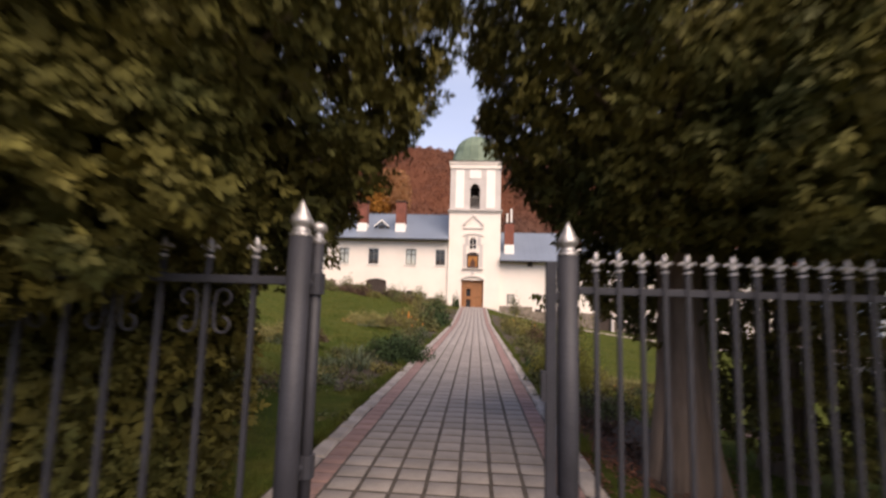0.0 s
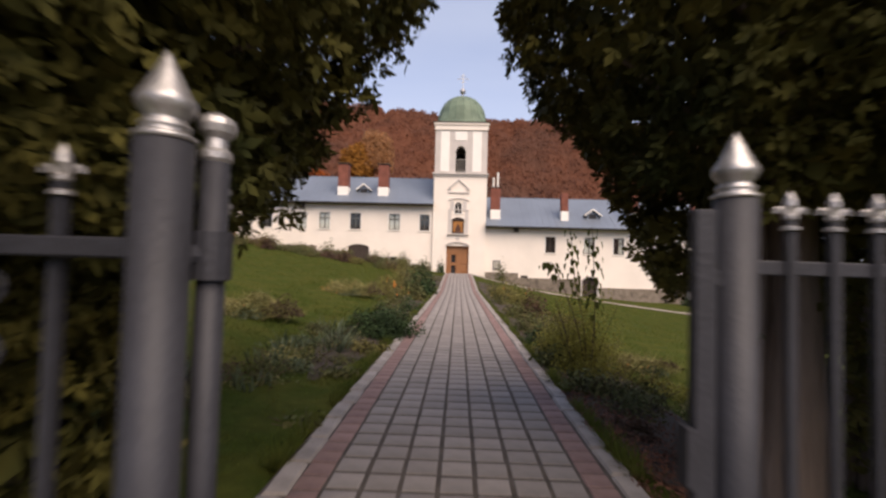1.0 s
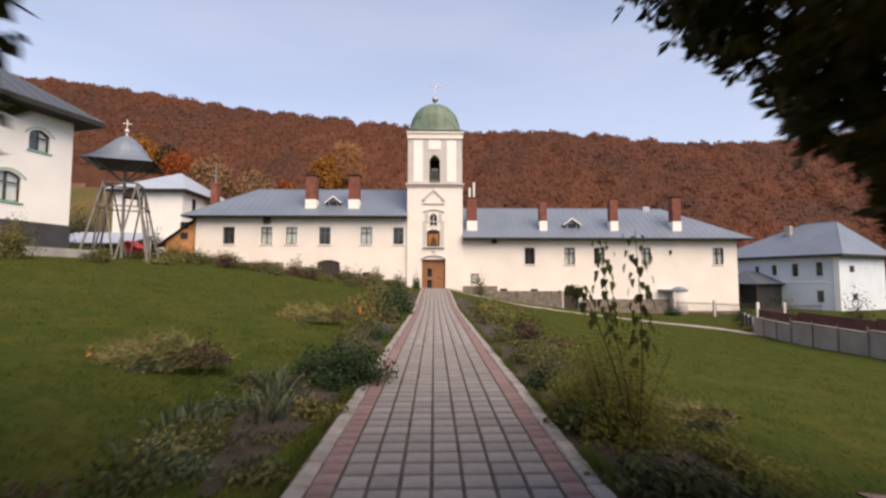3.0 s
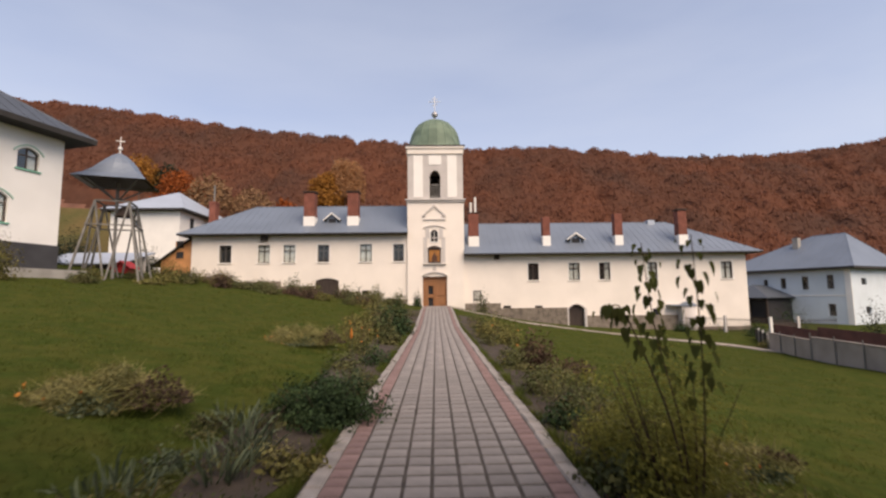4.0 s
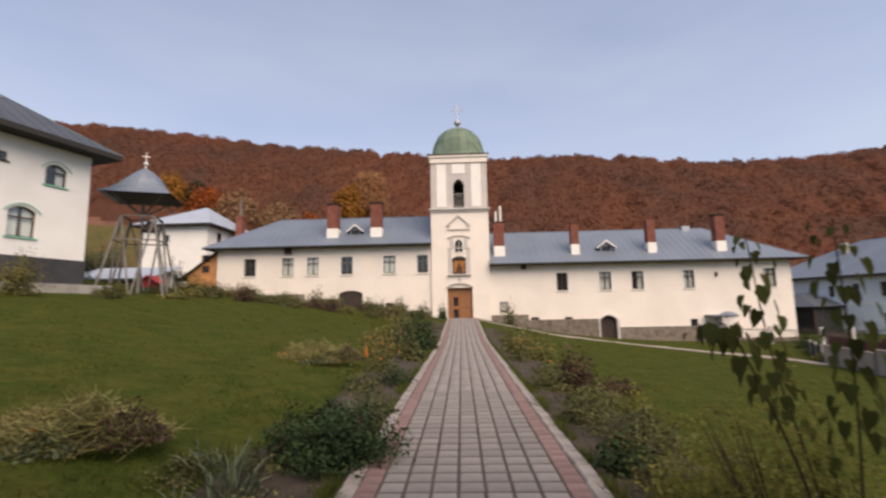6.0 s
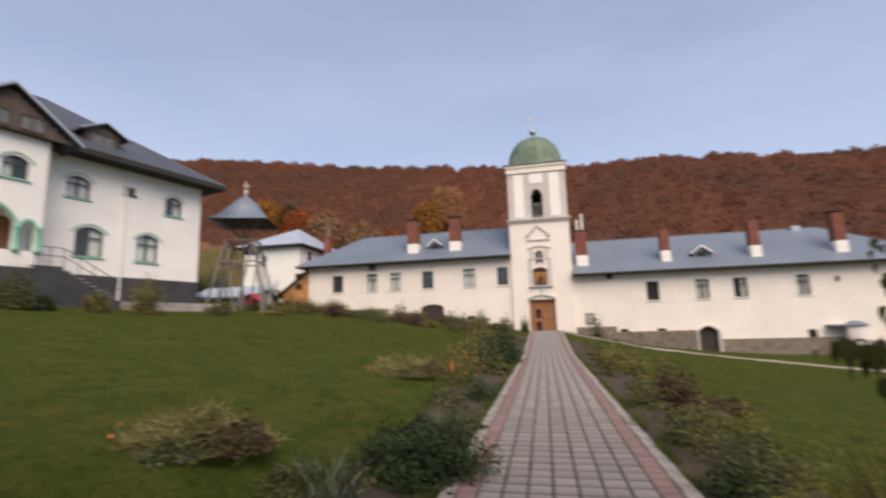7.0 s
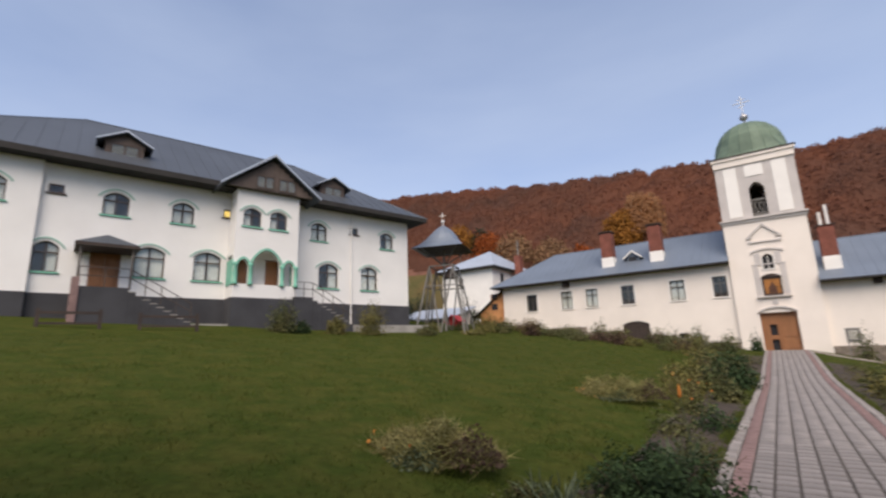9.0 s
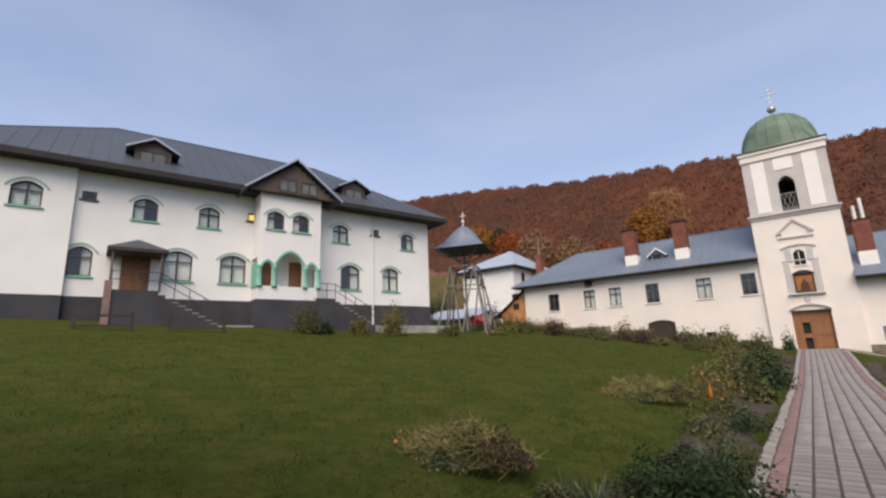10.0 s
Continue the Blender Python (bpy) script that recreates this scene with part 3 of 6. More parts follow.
        part("vent_frame", boxes((a, a + 0.06, y + 0.05, y + 0.1, c, e), (b - 0.06, b, y + 0.05, y + 0.1, c, e), (a + 0.06, b - 0.06, y + 0.05, y + 0.1, e - 0.06, e)), DARKWOOD, v)
    d = part("cellar_door", boxes((11.86, 13.29, y + 0.185, y + 0.22, -1.7, 0.78)), DARKWOOD, h, "dark plank door in arched stone opening")
    for i in range(6):
        part("plank", boxes((11.86 + 0.24 * i, 12.09 + 0.24 * i, y + 0.14, y + 0.185, -1.7, 0.78)), DARKWOOD, d)
    bm = bmesh.new()
    o, n = arch_pts(11.72, 13.52, 0.38, 0.50, y - 0.2, 12), arch_pts(11.85, 13.3, 0.38, 0.40, y - 0.2, 12)
    poly(bm, [(11.72, y - 0.2, -1.8)] + o + [(13.52, y - 0.2, -1.8), (13.3, y - 0.2, -1.8)] + n[::-1] + [(11.85, y - 0.2, -1.8)], (0, 0.21, 0))
    part("door_arch", bm, GREYPAINT, h)
    hip_roof(h, 2.36, 29.8, -0.6, 10.4, 5.5, 9.0, 2.36, 23.6, 4.6, ROOFMETAL, EAVE, 0.62)
    for x, w, z1 in ((3.3, 0.92, 9.42), (10.15, 0.68, 9.0), (17.0, 0.72, 9.28), (23.1, 0.8, 9.5)):
        add_chimney(h, x, w, 0.55, 6.0, 7.2, z1, x > 20, x < 5)
    add_roof_dormer(h, 13.0, 0.95, 6.62, 1.75, 0.95, 2.2, WHITE, ROOFMETAL)
    part("eave_box", boxes((5.13, 5.58, y - 0.3, y, 5.0, 5.4)), DARKWOOD, h)
    part("roof_hatch", boxes((21.5, 22.2, 4.2, 5.0, 8.6, 9.22)), ROOFLIGHT, h, "pale sheet metal roof hatch")
    part("wall_lamp", boxes((22.1, 22.3, y - 0.16, y, 4.0, 4.4), bevel=0.03), DARKWOOD, h)
    stone_base(h, [(0.8, 5.62, -0.1, 0.98), (5.62, 11.72, -1.4, 0.52), (13.52, 21.9, -2.0, -0.25), (21.9, 28.66, -2.4, -1.35)], y, 5)
    # rounded stair head beside the yard gate
    bm = bmesh.new()
    rod(bm, (22.9, y - 0.05, -2.3), (22.9, y - 0.05, 0.55), 0.72, n=20)
    n = part("stair_turret", bm, GREYPAINT, h, "round grey rendered stair head", True)
    bm = bmesh.new()
    lathe(bm, [(0.8, 0.55), (0.8, 0.62), (0.45, 0.86), (0.05, 0.95)], (22.9, y - 0.05, 0), 20)
    part("turret_cap", bm, ROOFMETAL, n)
    part("lean_roof", boxes((20.9, 22.2, y - 1.0, y - 0.02, 0.55, 0.68)), ROOFMETAL, h)
    part("lean_wall", boxes((21.9, 22.15, y - 0.9, y - 0.02, -2.2, 0.54)), GREYPAINT, h)
    # gate tower
    x0, x1 = -2.87, 2.36
    holes = [(-1.48, 0.74, 0.3, 3.47), (-0.73, -0.07, 6.68, 7.8, 0.25)]
    tw = part("tower_wall", wall_panel(x0, x1, 0.0, 10.35, 0, 0.7, holes), PLASTER, h, "cream rendered lower tower")
    part("tower_side", boxes((x0, x0 + 0.7, 0.7, 5.2, 0, 10.35), (x1 - 0.7, x1, 0.7, 5.2, 0, 10.35), (x0 + 0.7, x1 - 0.7, 4.5, 5.2, 0, 10.35)), PLASTER, tw)
    part("tower_floor", boxes((x0 + 0.1, x1 - 0.1, 0.1, 5.1, 10.0, 10.3)), GREYPAINT, tw)
    u0, u1, ud = x0 + 0.03, x1 - 0.03, 5.17
    up = part("belfry_wall", wall_panel(u0, u1, 10.72, 15.0, 0.03, 0.6, [(-0.79, 0.21, 10.75, 13.43, 0.5)]), GREYPAINT, h, "pale grey belfry with white panels")
    part("belfry_side", boxes((u0, u0 + 0.6, 0.63, ud, 10.72, 15.0), (u1 - 0.6, u1, 0.63, ud, 10.72, 15.0), (u0 + 0.6, u1 - 0.6, ud - 0.6, ud, 10.72, 15.0)), GREYPAINT, up)
    part("side_panel", boxes((u1, u1 + 0.03, 0.5, 1.6, 10.9, 14.8), (u1, u1 + 0.03, 3.4, 4.6, 10.9, 14.8), (u0 - 0.03, u0, 0.5, 1.6, 10.9, 14.8), (u0 - 0.03, u0, 3.4, 4.6, 10.9, 14.8)), WHITE, up)
    for a, b, c, d in ((-2.30, -1.42, 10.85, 14.85), (0.86, 1.76, 10.85, 14.85), (-0.88, 0.32, 13.95, 14.85)):
        part("white_panel", boxes((a, b, -0.01, 0.028, c, d), bevel=0.008), WHITE, up)
    bm = boxes((u0 - 0.06, u1 + 0.06, -0.08, ud + 0.06, 15.0, 15.5), (u0 - 0.16, u1 + 0.16, -0.18, ud + 0.16, 15.5, 15.72))
    part("tower_cornice", bm, PLASTER, up)
    part("cornice_cap", boxes((u0 - 0.22, u1 + 0.22, -0.24, ud + 0.22, 15.72, 15.80)), DARKWOOD, up)
    bm = boxes((x0 - 0.08, x1 + 0.08, -0.10, ud + 0.12, 10.35, 10.55), (x0 - 0.18, x1 + 0.18, -0.22, ud + 0.22, 10.55, 10.66), (x0 - 0.05, x1 + 0.05, -0.05, ud + 0.05, 10.66, 10.72))
    part("string_course", bm, GREYPAINT, h)
    # belfry rail
    rail = part("belfry_rail", boxes((-0.79, 0.21, 0.25, 0.31, 12.05, 12.15)), GREYWOOD, up)
    part("bottom_rail", boxes((-0.79, 0.21, 0.25, 0.31, 11.0, 11.08)), GREYWOOD, up)
    part("kick_board", boxes((-0.79, 0.21, 0.22, 0.24, 10.75, 10.95)), GREYWOOD, up)
    bm = bmesh.new()
    for a, b in ((-0.72, -0.42), (-0.42, -0.12), (-0.16, 0.14)):
        rod(bm, (a, 0.28, 11.05), (b, 0.28, 12.1), 0.03, n=6), rod(bm, (b, 0.28, 11.05), (a, 0.28, 12.1), 0.03, n=6)
    part("rail_lattice", bm, GREYWOOD, rail)
    bm = bmesh.new()
    lathe(bm, [(0.5, 0), (0.48, 0.06), (0.36, 0.25), (0.28, 0.5), (0.2, 0.62), (0.05, 0.68)], (-0.3, 2.6, 12.6), 20)
    part("bell", bm, DARKWOOD, up, "dark bronze bell", True)
    part("bell_beam", boxes((u0 + 0.6, u1 - 0.6, 2.5, 2.7, 13.3, 13.5)), DARKWOOD, up)
    # dome of copper sheets, eight-sided swelling outline
    prof = [(1.0, 0.0), (0.955, 0.22), (0.93, 0.6), (0.90, 1.05), (0.84, 1.55), (0.74, 2.0), (0.58, 2.4), (0.38, 2.68), (0.18, 2.84), (0.05, 2.9)]
    cx, cy, half = (x0 + x1) / 2, ud / 2, 2.72
    verts, faces, n = [], [], 40
    for k, (r, z) in enumerate(prof):
        m = 0.30 + 0.70 * min(1, k / 3)
        for i in range(n):
            a = 2 * math.pi * (i + 0.5) / n
            c, s = math.cos(a), math.sin(a)
            sq = 1 / max(abs(c), abs(s))
            rr = half * r * (sq * (1 - m) + m)
            rr *= 1 - 0.012 * (i % 2)
            verts.append((cx + rr * c, cy + rr * s, 15.8 + z * 1.19))
    for k in range(len(prof) - 1):
        for i in range(n):
            j = (i + 1) % n
            faces.append((k * n + i, k * n + j, (k + 1) * n + j, (k + 1) * n + i))
    faces.append(tuple(range((len(prof) - 1) * n, len(prof) * n)))
    dome = mesh_part("dome", verts, faces, COPPER, h, "green patinated copper dome")
    bm = bmesh.new()
    for i in range(0, n, 2):
        tube(bm, [verts[k * n + i] for k in range(len(prof) - 1)], 0.035, 5)
    stuff(part("dome_seam", bm, COPPER, dome))
    bm = bmesh.new()
    zt = 15.8 + 2.9 * 1.19
    lathe(bm, [(0.14, -0.1), (0.10, 0.15), (0.09, 0.3), (0.26, 0.42), (0.33, 0.6), (0.26, 0.78), (0.1, 0.9), (0.06, 1.0)], (cx, cy, zt), 16)
    part("finial_ball", bm, SILVER, dome, "", True)
    zc = zt + 1.0
    bm = bmesh.new()
    rod(bm, (cx, cy, zc - 0.1), (cx, cy, zc + 1.55), 0.035, n=6)
    rod(bm, (cx - 0.62, cy, zc + 0.95), (cx + 0.62, cy, zc + 0.95), 0.035, n=6)
    rod(bm, (cx - 0.3, cy, zc + 1.25), (cx + 0.3, cy, zc + 1.25), 0.03, n=6)
    rod(bm, (cx - 0.25, cy, zc + 0.55), (cx + 0.25, cy, zc + 0.70), 0.03, n=6)
    part("cross", bm, STEEL, dome)
    # moulded frame on the tower front
    orn = part("front_moulding", boxes((-1.42, 0.66, -0.10, 0, 8.70, 8.80)), GREYPAINT, h, "grey moulded pediment over a niche")
    part("moulding", boxes((-1.42, 0.66, -0.06, 0, 7.0, 7.08)), GREYPAINT, orn)
    part("bracket", boxes((-1.48, -1.15, -0.12, 0, 9.05, 9.16)), GREYPAINT, orn)
    part("bracket", boxes((0.35, 0.72, -0.12, 0, 9.05, 9.16)), GREYPAINT, orn)
    bm = bmesh.new()
    for s in (-1, 1):
        poly(bm, [(-0.39, -0.1, 10.12), (-0.39 + s * 1.02, -0.1, 9.22), (-0.39 + s * 1.02, -0.1, 9.06), (-0.39, -0.1, 9.94)], (0, 0.1, 0))
    part("pediment", bm, GREYPAINT, orn)
    bm = bmesh.new()
    a, b = arch_pts(-1.40, 0.64, 8.02, 0.22, -0.09, 12), arch_pts(-1.40, 0.64, 7.90, 0.22, -0.09, 12)
    poly(bm, a + b[::-1], (0, 0.09, 0))
    part("arch_moulding", bm, GREYPAINT, orn)
    part("side_pilaster", boxes((-1.38, -1.05, -0.04, 0, 4.75, 7.0), (0.28, 0.62, -0.04, 0, 4.75, 7.0), (-1.2, -0.85, -0.04, 0, 7.08, 7.9), (0.06, 0.42, -0.04, 0, 7.08, 7.9)), GREYPAINT, orn)
    # shade behind the niche window, put into a near-black plate
    win = part("niche_window", boxes((-0.73, -0.07, 0.2, 0.24, 6.68, 7.8)), INNERSHADE, h)
    part("niche_frame", boxes((-0.82, -0.735, -0.05, 0.02, 6.6, 7.7), (-0.065, 0.02, -0.05, 0.02, 6.6, 7.7), (-0.735, -0.065, -0.05, 0.02, 6.6, 6.68), (-0.42, -0.37, 0.1, 0.16, 6.68, 7.7)), WHITE, win)
    icon = part("icon_frame", boxes((-0.97, -0.86, -0.09, 0, 4.72, 6.05), (0.09, 0.2, -0.09, 0, 4.72, 6.05), (-0.86, 0.09, -0.09, 0, 4.72, 4.82), (-0.86, 0.09, -0.09, 0, 5.92, 6.05)), DARKWOOD, h, "framed gilded icon with plain dark shape")
    part("icon_panel", boxes((-0.86, 0.09, -0.05, -0.001, 4.82, 5.92)), GOLD, icon)
    bm = bmesh.new()
    poly(bm, [(-0.66, -0.056, 4.83), (-0.12, -0.056, 4.83), (-0.16, -0.056, 5.3), (-0.28, -0.056, 5.5), (-0.39, -0.056, 5.72), (-0.5, -0.056, 5.5), (-0.62, -0.056, 5.3)], (0, 0.004, 0))
    part("icon_shape", bm, ICONDARK, icon)
    bm = bmesh.new()
    a = arch_pts(-1.02, 0.25, 6.05, 0.24, -0.16, 10)
    poly(bm, a, (0, 0.16, 0))
    part("icon_hood", bm, DARKWOOD, icon)
    part("icon_ledge", boxes((-1.43, 0.68, -0.22, 0, 4.56, 4.66), bevel=0.02), GREYPAINT, icon)
    part("emblem", boxes((-0.55, -0.22, -0.06, 0, 4.05, 4.42), bevel=0.02), GREYPAINT, h)
    bm = bmesh.new()
    a, b = arch_pts(-1.56, 0.8, 3.56, 0.36, -0.14, 12), arch_pts(-1.56, 0.8, 3.46, 0.36, -0.14, 12)
    poly(bm, a + b[::-1], (0, 0.14, 0))
    part("door_hood", bm, GREYPAINT, h)
    g = part("gate_door", boxes((-1.48, -1.40, 0.28, 0.4, 0.7, 3.47), (0.66, 0.74, 0.28, 0.4, 0.7, 3.47), (-1.40, 0.66, 0.28, 0.4, 3.33, 3.47), (-0.42, -0.33, 0.26, 0.38, 0.72, 3.33)), DOORWOOD, h, "orange-brown wooden double gate door, one leaf open")
    for i in range(6):
        part("leaf_plank", boxes((-0.33 + 0.165 * i, -0.33 + 0.165 * i + 0.158, 0.31, 0.37, 0.74, 3.33)), DOORWOOD, g)
    part("leaf_panel", boxes((-0.25, 0.6, 0.285, 0.311, 0.9, 1.5), (-0.25, 0.6, 0.285, 0.311, 1.75, 3.1), bevel=0.01), DOORWOOD, g)
    part("open_leaf", boxes((-1.40, -0.98, 0.32, 0.38, 0.74, 3.33), (-0.98, -0.55, 0.32, 0.38, 2.62, 3.33), (-0.98, -0.55, 0.32, 0.38, 1.55, 1.85), (-0.55, -0.42, 0.32, 0.38, 0.74, 3.33)), DOORWOOD, g)
    # shade beyond the wicket, painted on a near-black sheet
    part("wicket_dark", boxes((-0.98, -0.55, 0.5, 0.52, 0.74, 2.62)), INNERSHADE, g)
    part("threshold", boxes((-1.6, 0.86, -0.35, 0.7, 0.55, 0.78), bevel=0.02), CONCRETE, h)
    return h


build_range()


# ---- white guest house ----
LB = pose(-22.315, 31.459, 0, 0, 0, 74.6)   # local x runs along the front, 0 at the north corner, the front faces -y


def build_guest_house():
    h = thing("guest_house", LB, "white rendered two-storey guest house with dark sheet roof and mint trim", "building")
    L, z0, z1 = 26.3, 4.8, 11.35
    up = [(22.75, 1.15), (18.05, 1.12), (15.0, 1.08), (7.05, 1.12), (1.83, 1.1)]
    low = [(20.52, 0.98, 7.25), (16.37, 1.4, 7.4), (13.6, 1.4, 7.4), (6.33, 1.38, 7.4), (3.27, 1.3, 7.42)]
    bay = 21.0
    def hole(u, w, a, b, r):
        return (-u - w / 2, -u + w / 2, a, b, r)
    # main front
    hs = [hole(u, w, 8.86, 10.08, 0.28) for u, w in up[1:]] + [hole(u, w, 5.78, t, 0.3) for u, w, t in low]
    hs += [(-18.85, -17.6, 5.1, 6.95), (-4.8, -4.18, 9.62, 10.08), (-20.75, -20.15, 9.62, 10.05), (-12.95, -12.4, 9.55, 10.05), (-12.0, -9.6, 5.55, 7.3)]
    wall = part("front_wall", wall_panel(-bay, 0, z0, z1, 0, 0.4, hs), RENDERWHITE, h)
    part("bay_wall", wall_panel(-L, -bay, z0, z1, -0.3, 0.7, [hole(*up[0], 8.86, 10.08, 0.28), (-24.6, -23.7, 6.3, 6.9)]), RENDERWHITE, wall)
    part("side_wall", boxes((-0.4, 0, 0.4, 11.6, z0, z1), (-L, -L + 0.4, 0.4, 11.6, z0, z1), (-L, 0, 11.6, 12, z0, z1)), RENDERWHITE, h)
    part("socle", boxes((-bay, 0.05, -0.05, 0.4, 1.8, z0 - 0.003), (-L - 0.05, -bay, -0.35, 0.4, 1.8, z0 - 0.003), (-0.35, 0.05, 0.4, 12, 1.8, z0 - 0.003)), SOCLE, h, "dark grey rendered socle")
    part("apron", boxes((-L, 0.9, -1.2, -0.36, 2.6, 3.36)), CONCRETE, h)
    for i, (u, w) in enumerate(up):
        y = -0.3 if i == 0 else 0
        add_window(h, -u - w / 2, -u + w / 2, 8.86, 10.08, y, FRAMEBROWN, MINT, 0.28, 2, 0.36, (3, 1, 3, 3, 2)[i], MINT)
    for i, (u, w, t) in enumerate(low):
        add_window(h, -u - w / 2, -u + w / 2, 5.78, t, 0, FRAMEBROWN, MINT, 0.3, 2, 0.36, (2, 3, 3, 2, 3)[i], MINT)
    for a, b, c, d, y, lit in ((-4.8, -4.18, 9.62, 10.08, 0, 0), (-20.75, -20.15, 9.62, 10.05, 0, 0), (-12.95, -12.4, 9.55, 10.05, 0, 1), (-24.6, -23.7, 6.3, 6.9, -0.3, 0)):
        add_window(h, a, b, c, d, y, FRAMEBROWN, FRAMEBROWN, 0, 1, 0, 0, None, 0.06, bool(lit))
    # porch tower with loggia
    p = -1.4
    a, b = -12.6, -9.0
    loggia = [(a + 0.22, a + 0.82, 5.55, 6.95, 0.3), (a + 1.0, b - 1.0, 5.55, 7.55, 0.75), (b - 0.82, b - 0.22, 5.55, 6.95, 0.3)]
    pw = [(-11.72, 1.0), (-10.22, 1.02)]
    po = part("porch_front", wall_panel(a, b, z0, 11.0, p, 0.3, loggia + [(x - w / 2, x + w / 2, 8.86, 9.95, 0.25) for x, w in pw]), RENDERWHITE, h)
    part("porch_side", boxes((a, a + 0.3, p + 0.3, 0, 7.2, 11.0), (b - 0.3, b, p + 0.3, 0, 7.2, 11.0), (a, a + 0.3, p + 0.3, 0, z0, 5.5), (b - 0.3, b, p + 0.3, 0, z0, 5.5), (a + 0.3, b - 0.3, p + 0.3, 0, 7.75, 8.0), (a + 0.3, b - 0.3, p + 0.3, 0, 5.3, 5.5)), RENDERWHITE, po)
    part("porch_socle", boxes((a - 0.05, b + 0.05, p - 0.05, -0.06, 1.8, z0 - 0.003)), SOCLE, po)
    for x, w in pw:
        add_window(h, x - w / 2, x + w / 2, 8.86, 9.95, p, FRAMEBROWN, MINT, 0.25, 2, 0.36, 1, MINT)
    bm = bmesh.new()
    for x0, x1, z, r in ((a + 0.22, a + 0.82, 6.95, 0.3), (a + 1.0, b - 1.0, 7.55, 0.75), (b - 0.82, b - 0.22, 6.95, 0.3)):
        n = 14
        for i in range(n):
            q = [arch_pts(x0 - k, x1 + k, z - r, r + k, p - 0.04, n)[j] for j in (i, i + 1) for k in (0.0, 0.13)]
            poly(bm, [q[0], q[2], q[3], q[1]], (0, 0.06, 0))
    part("arch_trim", bm, MINT, po, "mint green scalloped arch trim")
    for x in (a + 0.1, a + 0.91, b - 0.91, b - 0.1):
        bm = bmesh.new()
        lathe(bm, [(0.15, 5.5), (0.15, 5.6), (0.10, 5.68), (0.12, 6.1), (0.10, 6.5), (0.15, 6.6), (0.16, 6.72)], (x, p - 0.02, 0), 12)
        part("column", bm, MINT, po, "mint green turned column", True)
    for s in (a, b):
        bm = boxes((s - 0.06 if s == a else s - 0.02, s + 0.02 if s == a else s + 0.06, p + 0.1, -0.25, 5.5, 6.9))
        part("side_screen", bm, MINT, po)
    part("loggia_door", boxes((-11.95, -11.1, 0.1, 0.16, 5.55, 7.25), (-10.4, -9.65, 0.1, 0.16, 5.55, 7.25)), DOORWOOD, po, "orange-brown loggia doors")
    part("loggia_back", boxes((-11.1, -10.4, 0.08, 0.16, 5.55, 7.3)), RENDERWHITE, po)
    # gable over the porch
    g = bmesh.new()
    yg = p - 0.35
    poly(g, [(-13.3, yg, 11.0), (-8.3, yg, 11.0), (-10.8, yg, 12.95)], (0, 0.2, 0))
    ga = part("gable", g, GABLEWOOD, h, "dark boarded gable with two windows")
    stuff(part("gable_board", boxes(*[(-13.1 + 0.3 * i, -12.82 + 0.3 * i, yg - 0.02, yg, 11.0, 11.0 + 0.76 * min(0.18 + 0.3 * i, 4.85 - 0.3 * i - 0.1)) for i in range(16)]), GABLEWOOD, ga))
    for x in (-11.75, -10.45):
        w = part("gable_window", boxes((x, x + 0.09, yg - 0.06, yg - 0.02, 11.15, 11.85), (x + 0.96, x + 1.05, yg - 0.06, yg - 0.02, 11.15, 11.85), (x + 0.48, x + 0.57, yg - 0.06, yg - 0.02, 11.15, 11.85), (x, x + 1.05, yg - 0.065, yg - 0.02, 11.8, 11.9), (x, x + 1.05, yg - 0.065, yg - 0.02, 11.08, 11.18)), FRAMEBROWN, ga)
        # the grey reflection in these panes is painted on a sheet behind the glass
        part("blind", boxes((x + 0.08, x + 0.97, yg - 0.03, yg - 0.024, 11.16, 11.82)), GREYWOOD, w)
        part("pane", boxes((x + 0.08, x + 0.97, yg - 0.045, yg - 0.04, 11.16, 11.82)), GLASS, w).visible_shadow = False
    bm = bmesh.new()
    for s in (-1, 1):
        poly(bm, [(-10.8, yg - 0.35, 13.2), (-10.8 + s * 2.85, yg - 0.35, 11.0), (-10.8 + s * 2.85, yg - 0.35, 10.86), (-10.8, yg - 0.35, 13.06)], (0, 6.2, 0))
    part("gable_roof", bm, ROOFDARK, ga)
    bm = bmesh.new()
    for s in (-1, 1):
        poly(bm, [(-10.8, yg - 0.40, 13.24), (-10.8 + s * 2.9, yg - 0.40, 11.0), (-10.8 + s * 2.9, yg - 0.40, 10.88), (-10.8, yg - 0.40, 13.1)], (0, 0.05, 0))
    part("barge_board", bm, ROOFLIGHT, ga)
    hip_roof(h, -L - 1.1, 1.1, -1.1, 13.1, 11.35, 16.2, -19.8, -6.5, 6.0, ROOFDARK, EAVE, 0.75, 0.3)
    # boarded dormers
    for u in (17.95, 6.0):
        x, y, z = -u, 0.25, 12.15
        d = part("dormer", boxes((x - 0.85, x + 0.85, y, y + 2.2, z - 0.2, z + 0.75)), GABLEWOOD, h, "grey-brown boarded dormer with twin window")
        bm = bmesh.new()
        poly(bm, [(x - 0.95, y, z + 0.75), (x + 0.95, y, z + 0.75), (x, y, z + 1.25)], (0, 2.2, 0))
        part("dormer_gable", bm, GABLEWOOD, d)
        bm = bmesh.new()
        for s in (-1, 1):
            poly(bm, [(x, y - 0.3, z + 1.38), (x + s * 1.25, y - 0.3, z + 0.70), (x + s * 1.25, y - 0.3, z + 0.60), (x, y - 0.3, z + 1.28)], (0, 3.0, 0))
        part("dormer_roof", bm, ROOFDARK, d)
        bm = bmesh.new()
